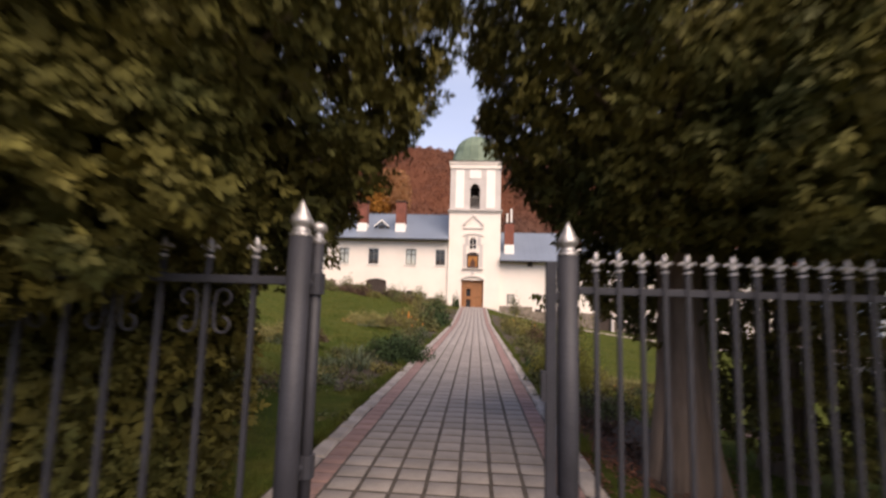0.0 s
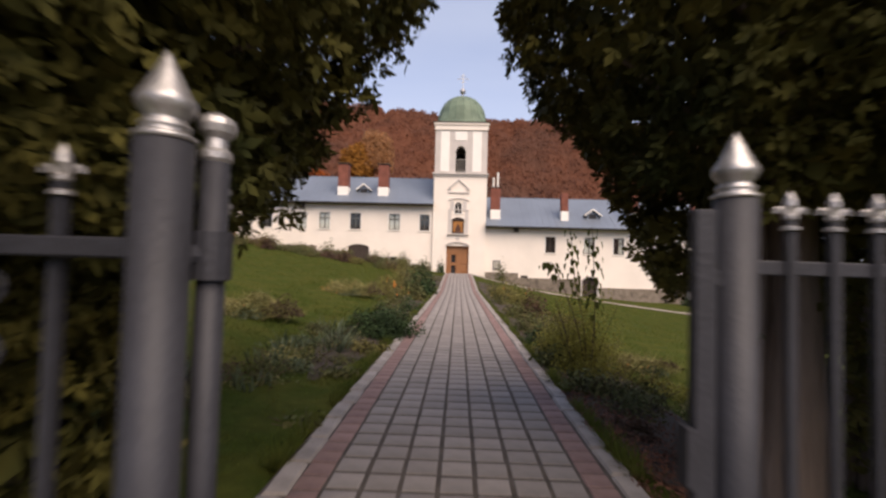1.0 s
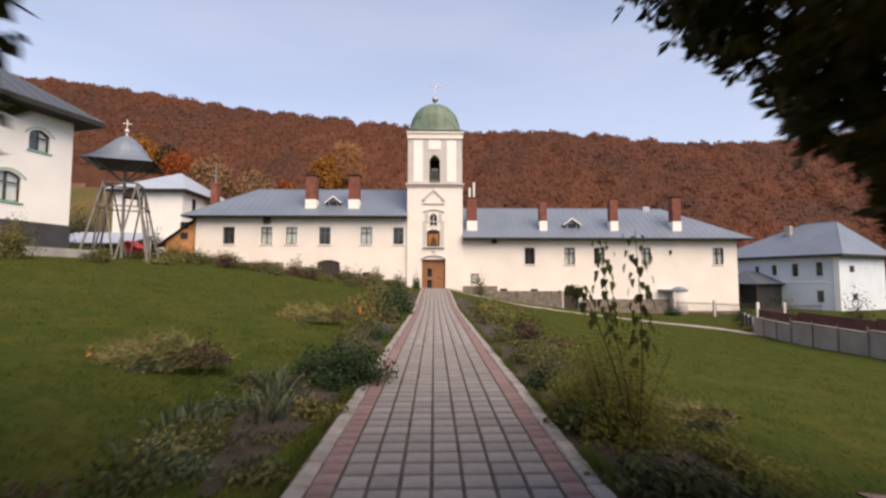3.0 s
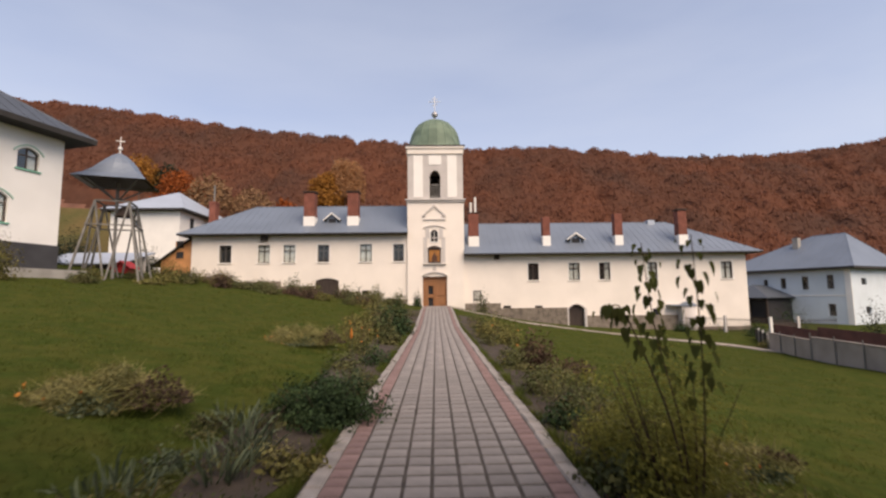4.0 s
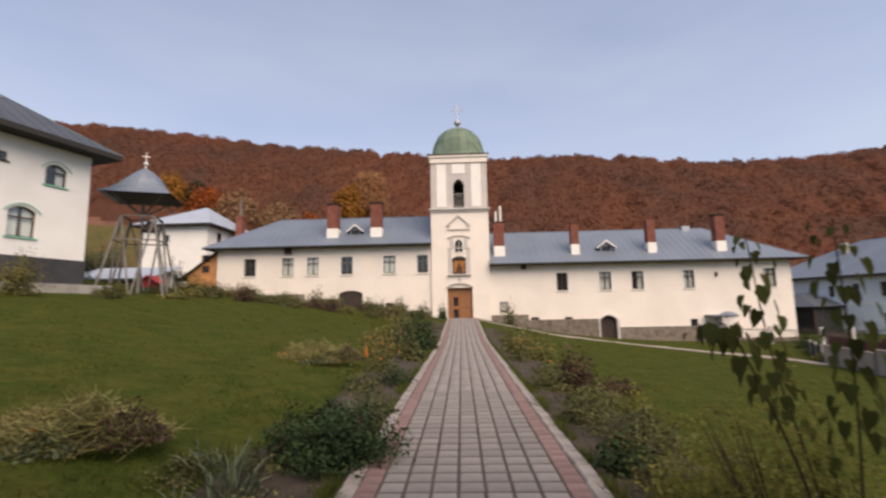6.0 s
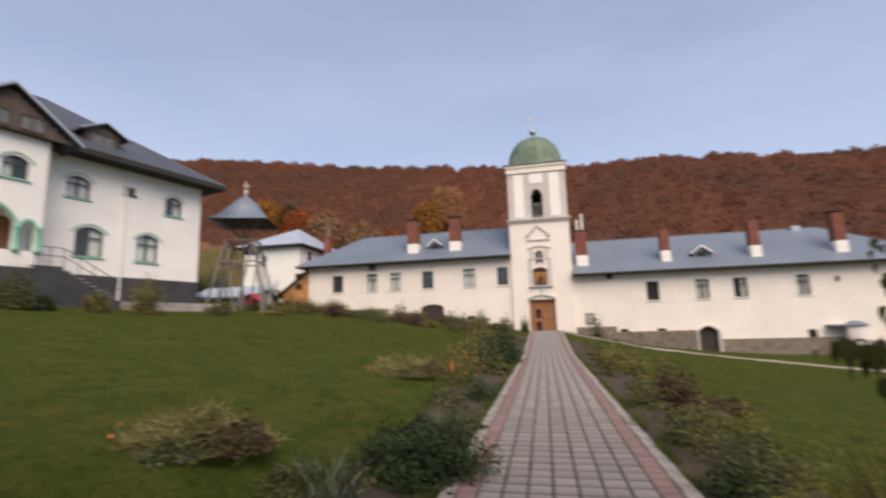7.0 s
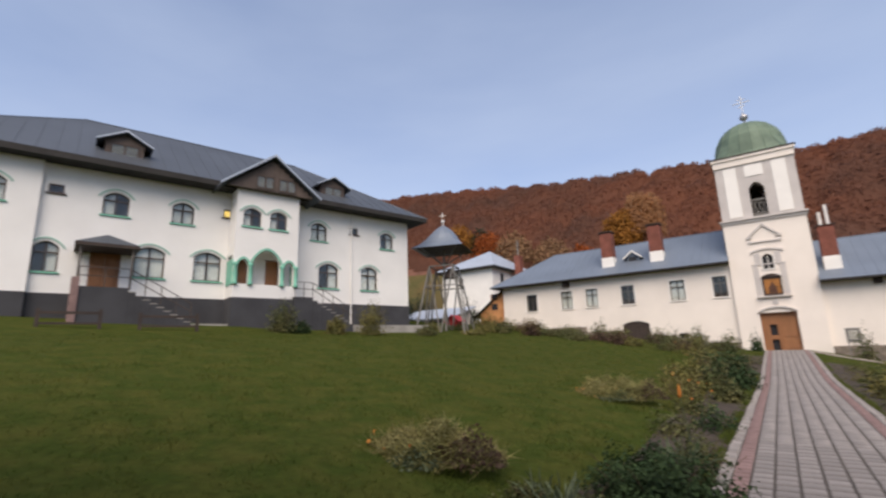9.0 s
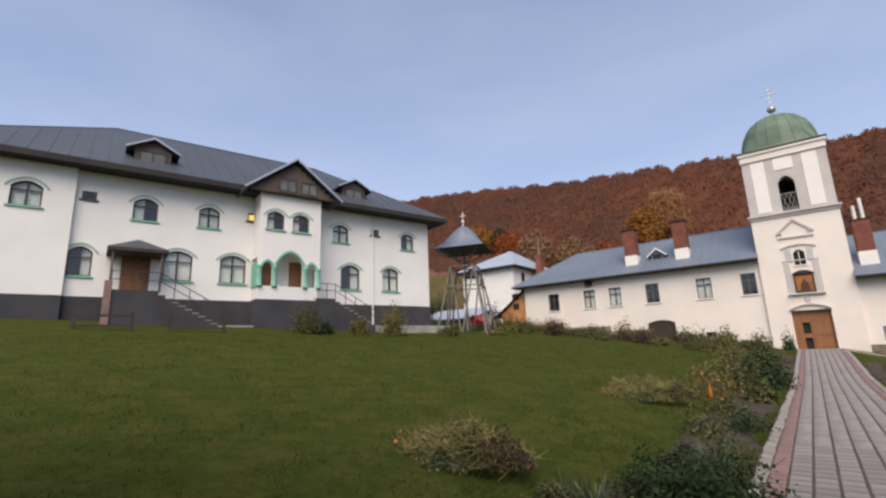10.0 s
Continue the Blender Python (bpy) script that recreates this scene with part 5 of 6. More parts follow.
def build_fence_panel(x0, y0, x1, y1, gap, first, label, scrolls, rails=(0.22, 1.47), top=1.60):
    L, ang = math.hypot(x1 - x0, y1 - y0), math.degrees(math.atan2(y1 - y0, x1 - x0))
    t = thing("fence_panel", pose(x0, y0, 0, 0, 0, ang), label, "fence", "iron fence panels")
    for z in rails:
        part("rail", boxes((0.0, L, -0.02, 0.02, z - 0.02, z + 0.02), bevel=0.004), IRON, t)
    n = int(L / gap)
    for i in range(n):
        x = gap * i + first
        b = part("picket", boxes((x - 0.011, x + 0.011, -0.031, -0.009, 0.08, top)), IRON, t)
        bm = bmesh.new()
        lily(bm, x, -0.02, top - 0.03, 0.088)
        part("lily_tip", bm, SILVER, b)
        if scrolls and i % 2 == 1:
            for s in (-1, 1):
                bm = bmesh.new()
                cx = x + s * 0.082
                arc = lambda a0, a1, zc: [(cx + s * 0.037 * math.cos(math.radians(a)), -0.02, zc + 0.037 * math.sin(math.radians(a))) for a in np.linspace(a0, a1, 10)]
                tube(bm, arc(-80, 180, 1.385) + [(cx - s * 0.042, -0.02, 1.32)] + arc(180, 440, 1.255), 0.007, 6)
                part("scroll", bm, IRON, t)
    return t


build_fence_panel(-0.87, 2.12, -5.6, 1.92, 0.225, 0.178, "dark iron picket fence with silver lily tips", True)
build_fence_panel(0.54, 2.52, 6.2, 2.95, 0.122, 0.092, "dark iron picket fence with silver lily tips", False)


def build_gate_leaf():
    x0, y0, x1, y1 = -0.771, 2.192, -1.135, 2.849
    L, ang = math.hypot(x1 - x0, y1 - y0), math.degrees(math.atan2(y1 - y0, x1 - x0))
    t = thing("gate_leaf", pose(x0, y0, 0, 0, 0, ang), "open dark iron gate leaf with silver tips", "gate")
    for x, z, w in ((0, 1.655, 0.029), (L, 1.60, 0.020)):
        bm = bmesh.new()
        rod(bm, (x, 0, 0.1), (x, 0, z), w, n=14)
        st = part("stile", bm, IRON, t, "", True)
        bm = bmesh.new()
        k = w / 0.036
        lathe(bm, [(0.036 * k, 0), (0.042 * k, 0.008), (0.042 * k, 0.02), (0.03 * k, 0.03), (0.028 * k, 0.05), (0.046 * k, 0.062), (0.05 * k, 0.078), (0.044 * k, 0.092), (0.02 * k, 0.104), (0.004, 0.108)], (x, 0, z), 18)
        part("stile_finial", bm, SILVER, st, "silver painted knob")
    for z in (0.2, 0.95, 1.38, 1.50):
        part("rail", boxes((0, L, -0.016, 0.016, z - 0.016, z + 0.016)), IRON, t)
    for i in range(1, 6):
        x = L * i / 6
        p = part("picket", boxes((x - 0.012, x + 0.012, -0.03, -0.006, 0.12, 1.60)), IRON, t)
        bm = bmesh.new()
        lily(bm, x, -0.018, 1.57, 0.10)
        part("lily_tip", bm, SILVER, p)
    part("lock_case", boxes((L - 0.10, L + 0.02, -0.03, 0.03, 1.0, 1.2), bevel=0.006), IRON, t)
    bm = bmesh.new()
    tube(bm, [(L + 0.015, 0, 1.04), (L + 0.10, 0, 1.04), (L + 0.115, 0, 1.07), (L + 0.115, 0, 1.15), (L + 0.10, 0, 1.18), (L + 0.015, 0, 1.18)], 0.012)
    part("handle", bm, IRON, t, "bent iron pull handle")
    inv = (pose(x0, y0, 0, 0, 0, ang)).inverted() @ Vector((-0.825, 2.105, 0))
    for z in (1.46, 0.62):
        bm = bmesh.new()
        rod(bm, (inv.x, inv.y, z), (0, 0, z), 0.022, n=10)
        rod(bm, (0, 0, z - 0.05), (0, 0, z + 0.05), 0.042, n=12)
        part("hinge", bm, IRON, t, "welded iron hinge")
    s = thing("strike_stile", pose(0.395, 2.49, 0), "flat iron strike stile beside the gate post", "post")
    part("bar", boxes((-0.028, 0.028, -0.02, 0.02, 0.05, 1.62), bevel=0.004), IRON, s)
    for z in (1.42, 0.4):
        part("bracket", boxes((0.028, 0.06, -0.015, 0.015, z, z + 0.04)), IRON, s)
    part("strike_plate", boxes((-0.05, -0.028, -0.03, 0.03, 0.9, 1.05)), IRON, s)


build_gate_leaf()


# ---- planting ----
def scatter(name, tv, tf, centers, axes, material, parent=None, label=""):
    """One mesh of many copies of a small template; axes holds a 3x3 matrix (columns) for each."""
    tv, tf = np.asarray(tv, float), np.asarray(tf, int)
    n, k, m, c = len(centers), len(tv), len(tf), tf.shape[1]
    co = np.einsum("nij,kj->nki", axes, tv) + np.asarray(centers)[:, None, :]
    idx = (tf[None] + (np.arange(n) * k)[:, None, None]).reshape(-1)
    me = bpy.data.meshes.new(name)
    me.vertices.add(n * k)
    me.vertices.foreach_set("co", co.reshape(-1).astype(np.float32))
    me.loops.add(n * m * c)
    me.loops.foreach_set("vertex_index", idx.astype(np.int32))
    me.polygons.add(n * m)
    me.polygons.foreach_set("loop_start", (np.arange(n * m) * c).astype(np.int32))
    me.update(calc_edges=True)
    me.materials.append(material)
    ob = new(name, me)
    if parent:
        ob.parent = parent
    if label:
        ob["label"] = label
    return ob


def frames_of(normal, rng, size, roll=None, droop=None):
    """Matrices whose y axis points along droop (or a random way), z along the normal."""
    n = len(normal)
    z = normal / np.linalg.norm(normal, axis=1, keepdims=True)
    y = rng.normal(size=(n, 3)) if droop is None else droop + rng.normal(size=(n, 3)) * (roll or 0.4)
    y -= (y * z).sum(1, keepdims=True) * z
    y /= np.linalg.norm(y, axis=1, keepdims=True) + 1e-9
    x = np.cross(y, z)
    return np.stack([x, y, z], 2) * np.asarray(size)[:, None, None]


def fan(lobes, spread, curl=0.12):
    """A flat spray of narrow lobes from one point: vertices and triangles."""
    v, f = [(0, 0, 0)], []
    for i in range(lobes):
        a = (i / (lobes - 1) - 0.5) * spread
        l = 1.0 - 0.35 * abs(a) / (spread / 2)
        w = 1.15 * spread / lobes
        k = len(v)
        v += [(math.sin(a - w / 2) * l * 0.62, math.cos(a - w / 2) * l * 0.62, curl * 0.3), (math.sin(a) * l, math.cos(a) * l, curl), (math.sin(a + w / 2) * l * 0.62, math.cos(a + w / 2) * l * 0.62, curl * 0.3)]
        f += [(0, k, k + 1), (0, k + 1, k + 2)]
    return v, f


FAN = fan(3, 2.0)
LEAF = ([(0, 0, 0), (0.30, 0.35, 0.06), (0.22, 0.75, 0.02), (0, 1.1, -0.10), (-0.22, 0.75, 0.02), (-0.30, 0.35, 0.06)], [(0, 1, 2), (0, 2, 3), (0, 3, 4), (0, 4, 5)])
HEART = ([(0, 0.08, 0), (0.30, -0.06, 0.03), (0.52, 0.18, 0.05), (0.40, 0.62, 0.02), (0, 1.15, -0.10), (-0.40, 0.62, 0.02), (-0.52, 0.18, 0.05), (-0.30, -0.06, 0.03)], [(0, 1, 2), (0, 2, 3), (0, 3, 4), (0, 4, 5), (0, 5, 6), (0, 6, 7)])
BLADE = ([(-0.5, 0, 0), (0.5, 0, 0), (0.34, 0.55, 0.12), (-0.34, 0.55, 0.12), (0, 1.0, 0.42)], [(0, 1, 2), (0, 2, 3), (3, 2, 4)])


def noise3(p, s, seed=0):
    return np.array([noise.noise((q[0] * s + seed, q[1] * s, q[2] * s)) for q in p])


def build_thuja(x, y, profile, puffs, seed, label, squash=1.0, size=(0.045, 0.095), south=0.0, girth=1.0, boughs=(), each=36):
    """A thuja: fluted trunks, limbs and a crown of rounded tufts of flat sprays; profile lists (height, radius),
    boughs lists ellipsoids (centre, radii) that stand out of the crown."""
    rng = np.random.default_rng(seed)
    zg = land(x, y)
    t = thing("thuja", pose(x, y, zg), label, "tree", "thujas by the gate")
    zs, rs = [p[0] - zg for p in profile], [p[1] for p in profile]
    for dx, dy, r in ((0, 0, 0.15), (0.13, 0.06, 0.085), (-0.11, 0.08, 0.07)):
        bm = bmesh.new()
        tube(bm, [(dx * 1.9, dy, -0.3), (dx * 1.5, dy, 0.25), (dx * 1.2, dy, 0.8), (dx, dy, 1.6), (dx * 1.6, dy * 2, 3.2), (dx * 3, dy * 3, zs[-1] * 0.8)], r * girth, 12, 0.25)
        for v in bm.verts:
            q = 1 + 0.16 * noise.noise((math.atan2(v.co.y - dy, v.co.x - dx) * 1.6, v.co.z * 0.5, seed))
            flare = 1 + 0.5 * max(0, 0.5 - v.co.z)
            v.co.x, v.co.y = dx + (v.co.x - dx) * q * flare, dy + (v.co.y - dy) * q * flare
        part("trunk", bm, BARK, t, "brown fibrous trunk", True)
    bm = bmesh.new()
    for i in range(34):
        z = rng.uniform(max(1.0, zs[0], south - zg + 0.3), zs[-1] * 0.8)
        a = rng.uniform(0, 6.283)
        r = np.interp(z + 0.5, zs, rs) * 0.8
        tube(bm, [(0, 0, z), (r * 0.5 * math.cos(a), r * 0.5 * math.sin(a) * squash, z + 0.15), (r * math.cos(a), r * math.sin(a) * squash, z + 0.5)], 0.035, 5, 0.3)
    stuff(part("limb", bm, BARK, t))
    def shell(n, deep):
        """Places over the crown with the way out of it; lopped low on the side of the lane."""
        z = rng.uniform(zs[0], zs[-1], n * 4)
        z = z[rng.uniform(0, max(rs), n * 4) < (np.interp(z, zs, rs) + 0.1) * np.where(z > 4.4 - zg, 0.45, 1.0)][:n]
        a = rng.uniform(0, 2 * math.pi, len(z))
        keep = ~((np.sin(a) < 0.15) & (z < south - zg))
        z, a = z[keep], a[keep]
        u = np.stack([np.cos(a), np.sin(a), z * 0.7], 1)
        lobe = noise3(u * np.array([2.2, 2.2, 1.3]), 1.0, seed)
        r = np.maximum((np.interp(z, zs, rs) * (1 + 0.09 * lobe) - 0.10) * (1 - deep(len(z))), 0.04)
        out = np.stack([np.cos(a), np.sin(a), np.full(len(z), 0.2)], 1)
        return np.stack([r * np.cos(a), r * np.sin(a) * squash, z + 0.12 * lobe], 1), out
    c, out = shell(puffs, lambda n: np.abs(rng.normal(size=n)) * 0.07)
    heart, hout = shell(puffs * 6, lambda n: rng.uniform(0.12, 0.66, n))
    for (bx, by, bz), (rx, ry, rz), n in boughs:
        for k, (lo, hi) in ((n, (0.82, 1.0)), (4 * n, (0.25, 0.8))):
            d = rng.normal(size=(k, 3))
            d /= np.linalg.norm(d, axis=1, keepdims=True)
            e = d * np.array([rx, ry, rz]) * rng.uniform(lo, hi, (k, 1)) + np.array([bx - x, by - y, bz - zg])
            if k == n:
                c, out = np.concatenate([c, e]), np.concatenate([out, d + np.array([0, 0, 0.2])])
            else:
                heart, hout = np.concatenate([heart, e]), np.concatenate([hout, d])
    n = len(c)
    pr = np.repeat(rng.uniform(0.10, 0.23, n), each)[:, None]
    o = np.repeat(out, each, 0)
    d = rng.normal(size=(n * each, 3))
    d /= np.linalg.norm(d, axis=1, keepdims=True)
    d = d + o * 0.55
    d /= np.linalg.norm(d, axis=1, keepdims=True)
    p = np.repeat(c, each, 0) + d * pr * np.array([1, 1, 0.8]) * rng.uniform(0.55, 1.05, (n * each, 1))
    droop = d * 0.5 + o * 0.45 + np.array([0, 0, -0.35])
    ax = frames_of(d + rng.normal(size=d.shape) * 0.45, rng, rng.uniform(*size, n * each), 0.4, droop)
    crown = stuff(scatter("crown", *FAN, p, ax, THUJA, t, "dense olive-green scale foliage"))
    stuff(scatter("inner_foliage", *FAN, heart, frames_of(hout + rng.normal(size=hout.shape) * 0.6, rng, rng.uniform(0.13, 0.21, len(heart)), 0.5, hout), THUJA, crown))
    return t


VASE = [(1.05, 0.35), (1.3, 0.75), (1.45, 1.05), (1.6, 1.30), (1.8, 1.50), (2.1, 1.60), (2.3, 1.90), (2.6, 2.16), (3.1, 2.38), (3.8, 2.42), (4.6, 2.32), (5.6, 1.9), (6.8, 1.3), (8.0, 0.5)]
VASER = [(1.15, 0.3), (1.3, 0.55), (1.45, 0.75), (1.68, 0.88), (1.8, 0.96), (1.95, 1.04), (2.2, 1.20), (2.5, 1.43), (2.9, 1.70), (4.2, 1.86), (5.2, 1.7), (6.5, 1.2), (7.6, 0.5)]
OVER = [(0.0, 0.6), (0.9, 0.75), (1.2, 1.15), (1.5, 1.75), (2.2, 2.0), (3.5, 1.9), (5.0, 1.4), (6.5, 0.5)]
OVERR = [(0.0, 1.15), (0.9, 1.3), (1.5, 1.5), (1.8, 1.8), (2.4, 2.0), (3.5, 1.95), (5.0, 1.4), (6.5, 0.5)]
FULL = [(0.0, 0.95), (0.6, 1.25), (1.4, 1.3), (2.4, 1.35), (3.6, 1.3), (5.0, 1.1), (6.5, 0.5)]
build_thuja(-2.5, 2.85, VASE, 1500, 11, "old thuja with overhanging olive-green foliage beside the gate", squash=0.9, south=1.4, boughs=(((-2.1, 1.9, 2.0), (0.98, 0.5, 0.62), 150), ((-2.6, 2.0, 2.7), (1.0, 0.6, 0.7), 110), ((-2.7, 2.0, 1.75), (0.8, 0.5, 0.5), 80), ((-2.3, 3.75, 2.12), (1.22, 0.82, 0.6), 170)))
build_thuja(1.75, 4.1, VASER, 1050, 12, "old thuja with bare fluted trunk beside the gate", south=1.85, girth=1.35, boughs=(((2.15, 2.75, 2.5), (0.85, 0.6, 0.72), 130), ((2.75, 2.45, 3.0), (0.8, 0.55, 0.8), 110)))
build_thuja(-3.35, 2.95, OVER, 520, 13, "dense thuja pushing its foliage through and over the fence", 0.78, each=34)
build_thuja(-2.3, 3.1, [(0.0, 0.6), (0.5, 0.72), (1.2, 0.72), (1.75, 0.5)], 220, 18, "low thuja shrub behind the fence and the gate leaf", size=(0.04, 0.085))
build_thuja(-5.2, 3.0, FULL, 260, 14, "dense thuja with foliage down to the ground behind the fence", each=34)
build_thuja(3.9, 3.5, OVERR, 420, 15, "dense thuja with foliage down to the ground behind the fence", each=34)
build_thuja(6.2, 4.3, FULL, 240, 16, "dense thuja with foliage down to the ground behind the fence", each=34)
build_thuja(3.3, 5.3, [(p, 0.75 * q) for p, q in FULL], 260, 17, "narrow thuja with foliage down to the ground behind the fence", each=34)


# ---- woods on the hill ----
def crown_points(rng, n, r, h):
    """Points over a lumpy crown and the outward directions there."""
    d = rng.normal(size=(n, 3))
    d /= np.linalg.norm(d, axis=1, keepdims=True)
    d[:, 2] = np.abs(d[:, 2]) * 1.15 - 0.25
    return d * np.array([r, r, h]) * rng.uniform(0.65, 1.05, (n, 1)), d


def build_woods():
    """A rolling canopy of broad low crowns, covered all over with fine twigs."""
    rng = np.random.default_rng(5)
    cell, x0, y0, nx, ny = 6.4, -240.0, 72.0, 76, 22
    tx = x0 + cell * (np.arange(nx)[:, None] + rng.uniform(0.05, 0.95, (nx, ny)))
    ty = y0 + cell * (np.arange(ny)[None, :] + rng.uniform(0.05, 0.95, (nx, ny)))
    tr, th = rng.uniform(3.4, 6.0, (nx, ny)), rng.uniform(2.5, 4.3, (nx, ny))
    def canopy(x, y):
        """Height of the canopy over the ground: the highest crown near each place."""
        i, j = ((x - x0) / cell).astype(int), ((y - y0) / cell).astype(int)
        top = np.full(x.shape, 1.6)
        for di in (-1, 0, 1):
            for dj in (-1, 0, 1):
                a, b = np.clip(i + di, 0, nx - 1), np.clip(j + dj, 0, ny - 1)
                d = np.hypot(x - tx[a, b], y - ty[a, b]) / tr[a, b]
                top = np.maximum(top, 2.2 + th[a, b] * (1 - d ** 2.2))
        return top
    def wooded(x, y):
        return not ((x < -40 and y < 106 + 10 * math.sin(x * 0.05)) or (y < 96 and -28 < x < -9) or (-60 < x <= -28 and y < 100) or (y < 80 and -9 <= x < 40) or abs(x) > 40 + y * 1.08)
    xs, ys = np.arange(-236, 240, 1.6), np.arange(74, 208, 1.6)
    gx, gy = np.meshgrid(xs, ys)
    top = canopy(gx.ravel(), gy.ravel())
    inside = [wooded(a, b) for a, b in zip(gx.ravel(), gy.ravel())]
    verts = [(float(a), float(b), land(a, b) + (float(h) if k else 0.0)) for a, b, h, k in zip(gx.ravel(), gy.ravel(), top, inside)]
    n = len(xs)
    faces = [q for j in range(len(ys) - 1) for i in range(n - 1) for q in [(j * n + i, j * n + i + 1, (j + 1) * n + i + 1, (j + 1) * n + i)] if any(inside[k] for k in q)]
    woods = mesh_part("woods", verts, faces, FOREST, smooth=True)
    tagged(woods, "soft russet-brown beech woods covering the hill", "woods", kind="stuff")
    m = 210000
    x, y = rng.uniform(-234, 238, m), rng.uniform(75, 206, m)
    keep = np.array([wooded(a, b) for a, b in zip(x, y)])
    x, y = x[keep], y[keep]
    m = len(x)
    c = np.stack([x, y, np.array([land(a, b) for a, b in zip(x, y)]) + canopy(x, y) + rng.uniform(-0.15, 0.75, m)], 1)
    nrm = rng.normal(size=(m, 3)) * 0.38 + np.array([0, -0.75, 0.55])
    q = ([(-0.20, -0.6, 0), (0.22, -0.5, 0.1), (0.26, 0.5, -0.06), (-0.14, 0.8, 0.08)], [(0, 1, 2, 3)])
    up = np.tile(np.array([0.0, 0.0, 1.0]), (m, 1))
    stuff(scatter("twig_fringe", *q, c, frames_of(nrm, rng, rng.uniform(0.4, 0.95, m), 0.3, up), FOREST, woods))


build_woods()


def build_tree(x, y, r, h, top, material, label, seed, count=420, leaf=(0.3, 0.6)):
    rng = np.random.default_rng(seed)
    z = land(x, y)
    trunk = max(1.5, top - z - 1.3 * h)
    t = thing("autumn_tree", pose(x, y, z), label, "tree", "autumn trees")
    bm = bmesh.new()
    tube(bm, [(0, 0, -0.4), (0.1, 0, trunk * 0.5), (0, 0.1, trunk), (0.1, 0, trunk + h * 0.9)], 0.22, 8, 0.3)
    for i in range(9):
        a, zz = rng.uniform(0, 6.28), trunk * rng.uniform(0.6, 1.3)
        tube(bm, [(0, 0, zz), (r * 0.4 * math.cos(a), r * 0.4 * math.sin(a), zz + h * 0.3), (r * 0.75 * math.cos(a), r * 0.75 * math.sin(a), zz + h * 0.65)], 0.08, 5, 0.3)
    part("trunk", bm, BARK, t)
    p, d = crown_points(rng, count, r, h)
    p *= (1 + 0.25 * noise3(d, 2.2, seed))[:, None]
    stuff(scatter("crown", *LEAF, p + np.array([0, 0, trunk + h * 0.35]), frames_of(d + rng.normal(size=d.shape) * 0.6, rng, rng.uniform(*leaf, count)), material, t))


build_tree(-14.0, 73.5, 3.2, 5.6, 22.8, FORESTT, "tall brown half-bare tree behind the range", 21, 6000, (0.25, 0.45))
build_tree(-16.4, 71.5, 2.6, 4.4, 20.0, FORESTY, "golden yellow autumn tree behind the range", 22, 4500, (0.25, 0.45))
build_tree(-22.3, 72, 2.2, 2.6, 16.0, FORESTO, "orange-red autumn tree behind the range", 23, 1200)
build_tree(-44.5, 84, 4.0, 4.6, 24.0, FORESTO, "orange-red autumn tree on the slope", 24, 1800)
build_tree(-53, 86, 3.6, 5.0, 27.5, FORESTY, "golden yellow autumn tree on the slope", 25, 1800)
build_tree(-49, 88, 3.0, 4.4, 26.0, CONIFER, "dark green tree on the slope", 29, 1800)
build_tree(-38.5, 82, 4.2, 5.0, 22.5, FORESTB, "brown half-bare tree on the slope", 26, 1800)
build_tree(-32, 84, 4.2, 5.0, 21.0, FORESTB, "brown half-bare tree on the slope", 27, 1800)


# ---- garden ----
def at_land(x, y):
    return pose(x, y, land(x, y))


def leaves_dome(rng, n, r, h, inner=0.3):
    d = rng.normal(size=(n, 3))
    d /= np.linalg.norm(d, axis=1, keepdims=True)
    d[:, 2] = np.abs(d[:, 2])
    k = rng.uniform(inner, 1.0, (n, 1)) * (1 + 0.55 * noise3(d, 2.4, float(n % 17)))[:, None]
    return d * np.array([r, r, h]) * k, d


def stems(rng, n, r, h, width=0.006, lean=0.35):
    bm = bmesh.new()
    for i in range(n):
        a, q = rng.uniform(0, 6.283), rng.uniform(0, r * 0.35)
        x, y = q * math.cos(a), q * math.sin(a)
        e = rng.uniform(0.6, 1.0)
        tube(bm, [(x, y, -0.05), (x + lean * r * math.cos(a), y + lean * r * math.sin(a), h * 0.55 * e), (x + r * 0.8 * e * math.cos(a), y + r * 0.8 * e * math.sin(a), h * e)], width, 4, 0.5)
    return bm


def build_bush(name, x, y, r, h, mat, count, size, label, category, seed, tmpl=LEAF, stem_count=14, flowers=None, group=""):
    rng = np.random.default_rng(seed)
    t = thing(name, at_land(x, y), label, category, group)
    stuff(part("stem", stems(rng, stem_count, r, h), TWIG, t))
    p, d = leaves_dome(rng, count, r, h)
    nrm = d * 0.7 + rng.normal(size=d.shape) * 0.5 + np.array([0, 0, 0.35])
    stuff(scatter("foliage", *tmpl, p, frames_of(nrm, rng, rng.uniform(*size, count)), mat, t))
    if flowers:
        m, k, s = flowers
        p, d = leaves_dome(rng, k, r * 1.05, h * 1.08, 0.9)
        n = 7
        v = [(0, 0, 0.1)] + [(math.cos(2 * math.pi * i / n), math.sin(2 * math.pi * i / n), 0.0) for i in range(n)]
        stuff(scatter("flower", v, [(0, i + 1, (i + 1) % n + 1) for i in range(n)], p, frames_of(d + np.array([0, -0.4, 0.6]), rng, rng.uniform(0.7 * s, 1.2 * s, k)), m, t))
    return t


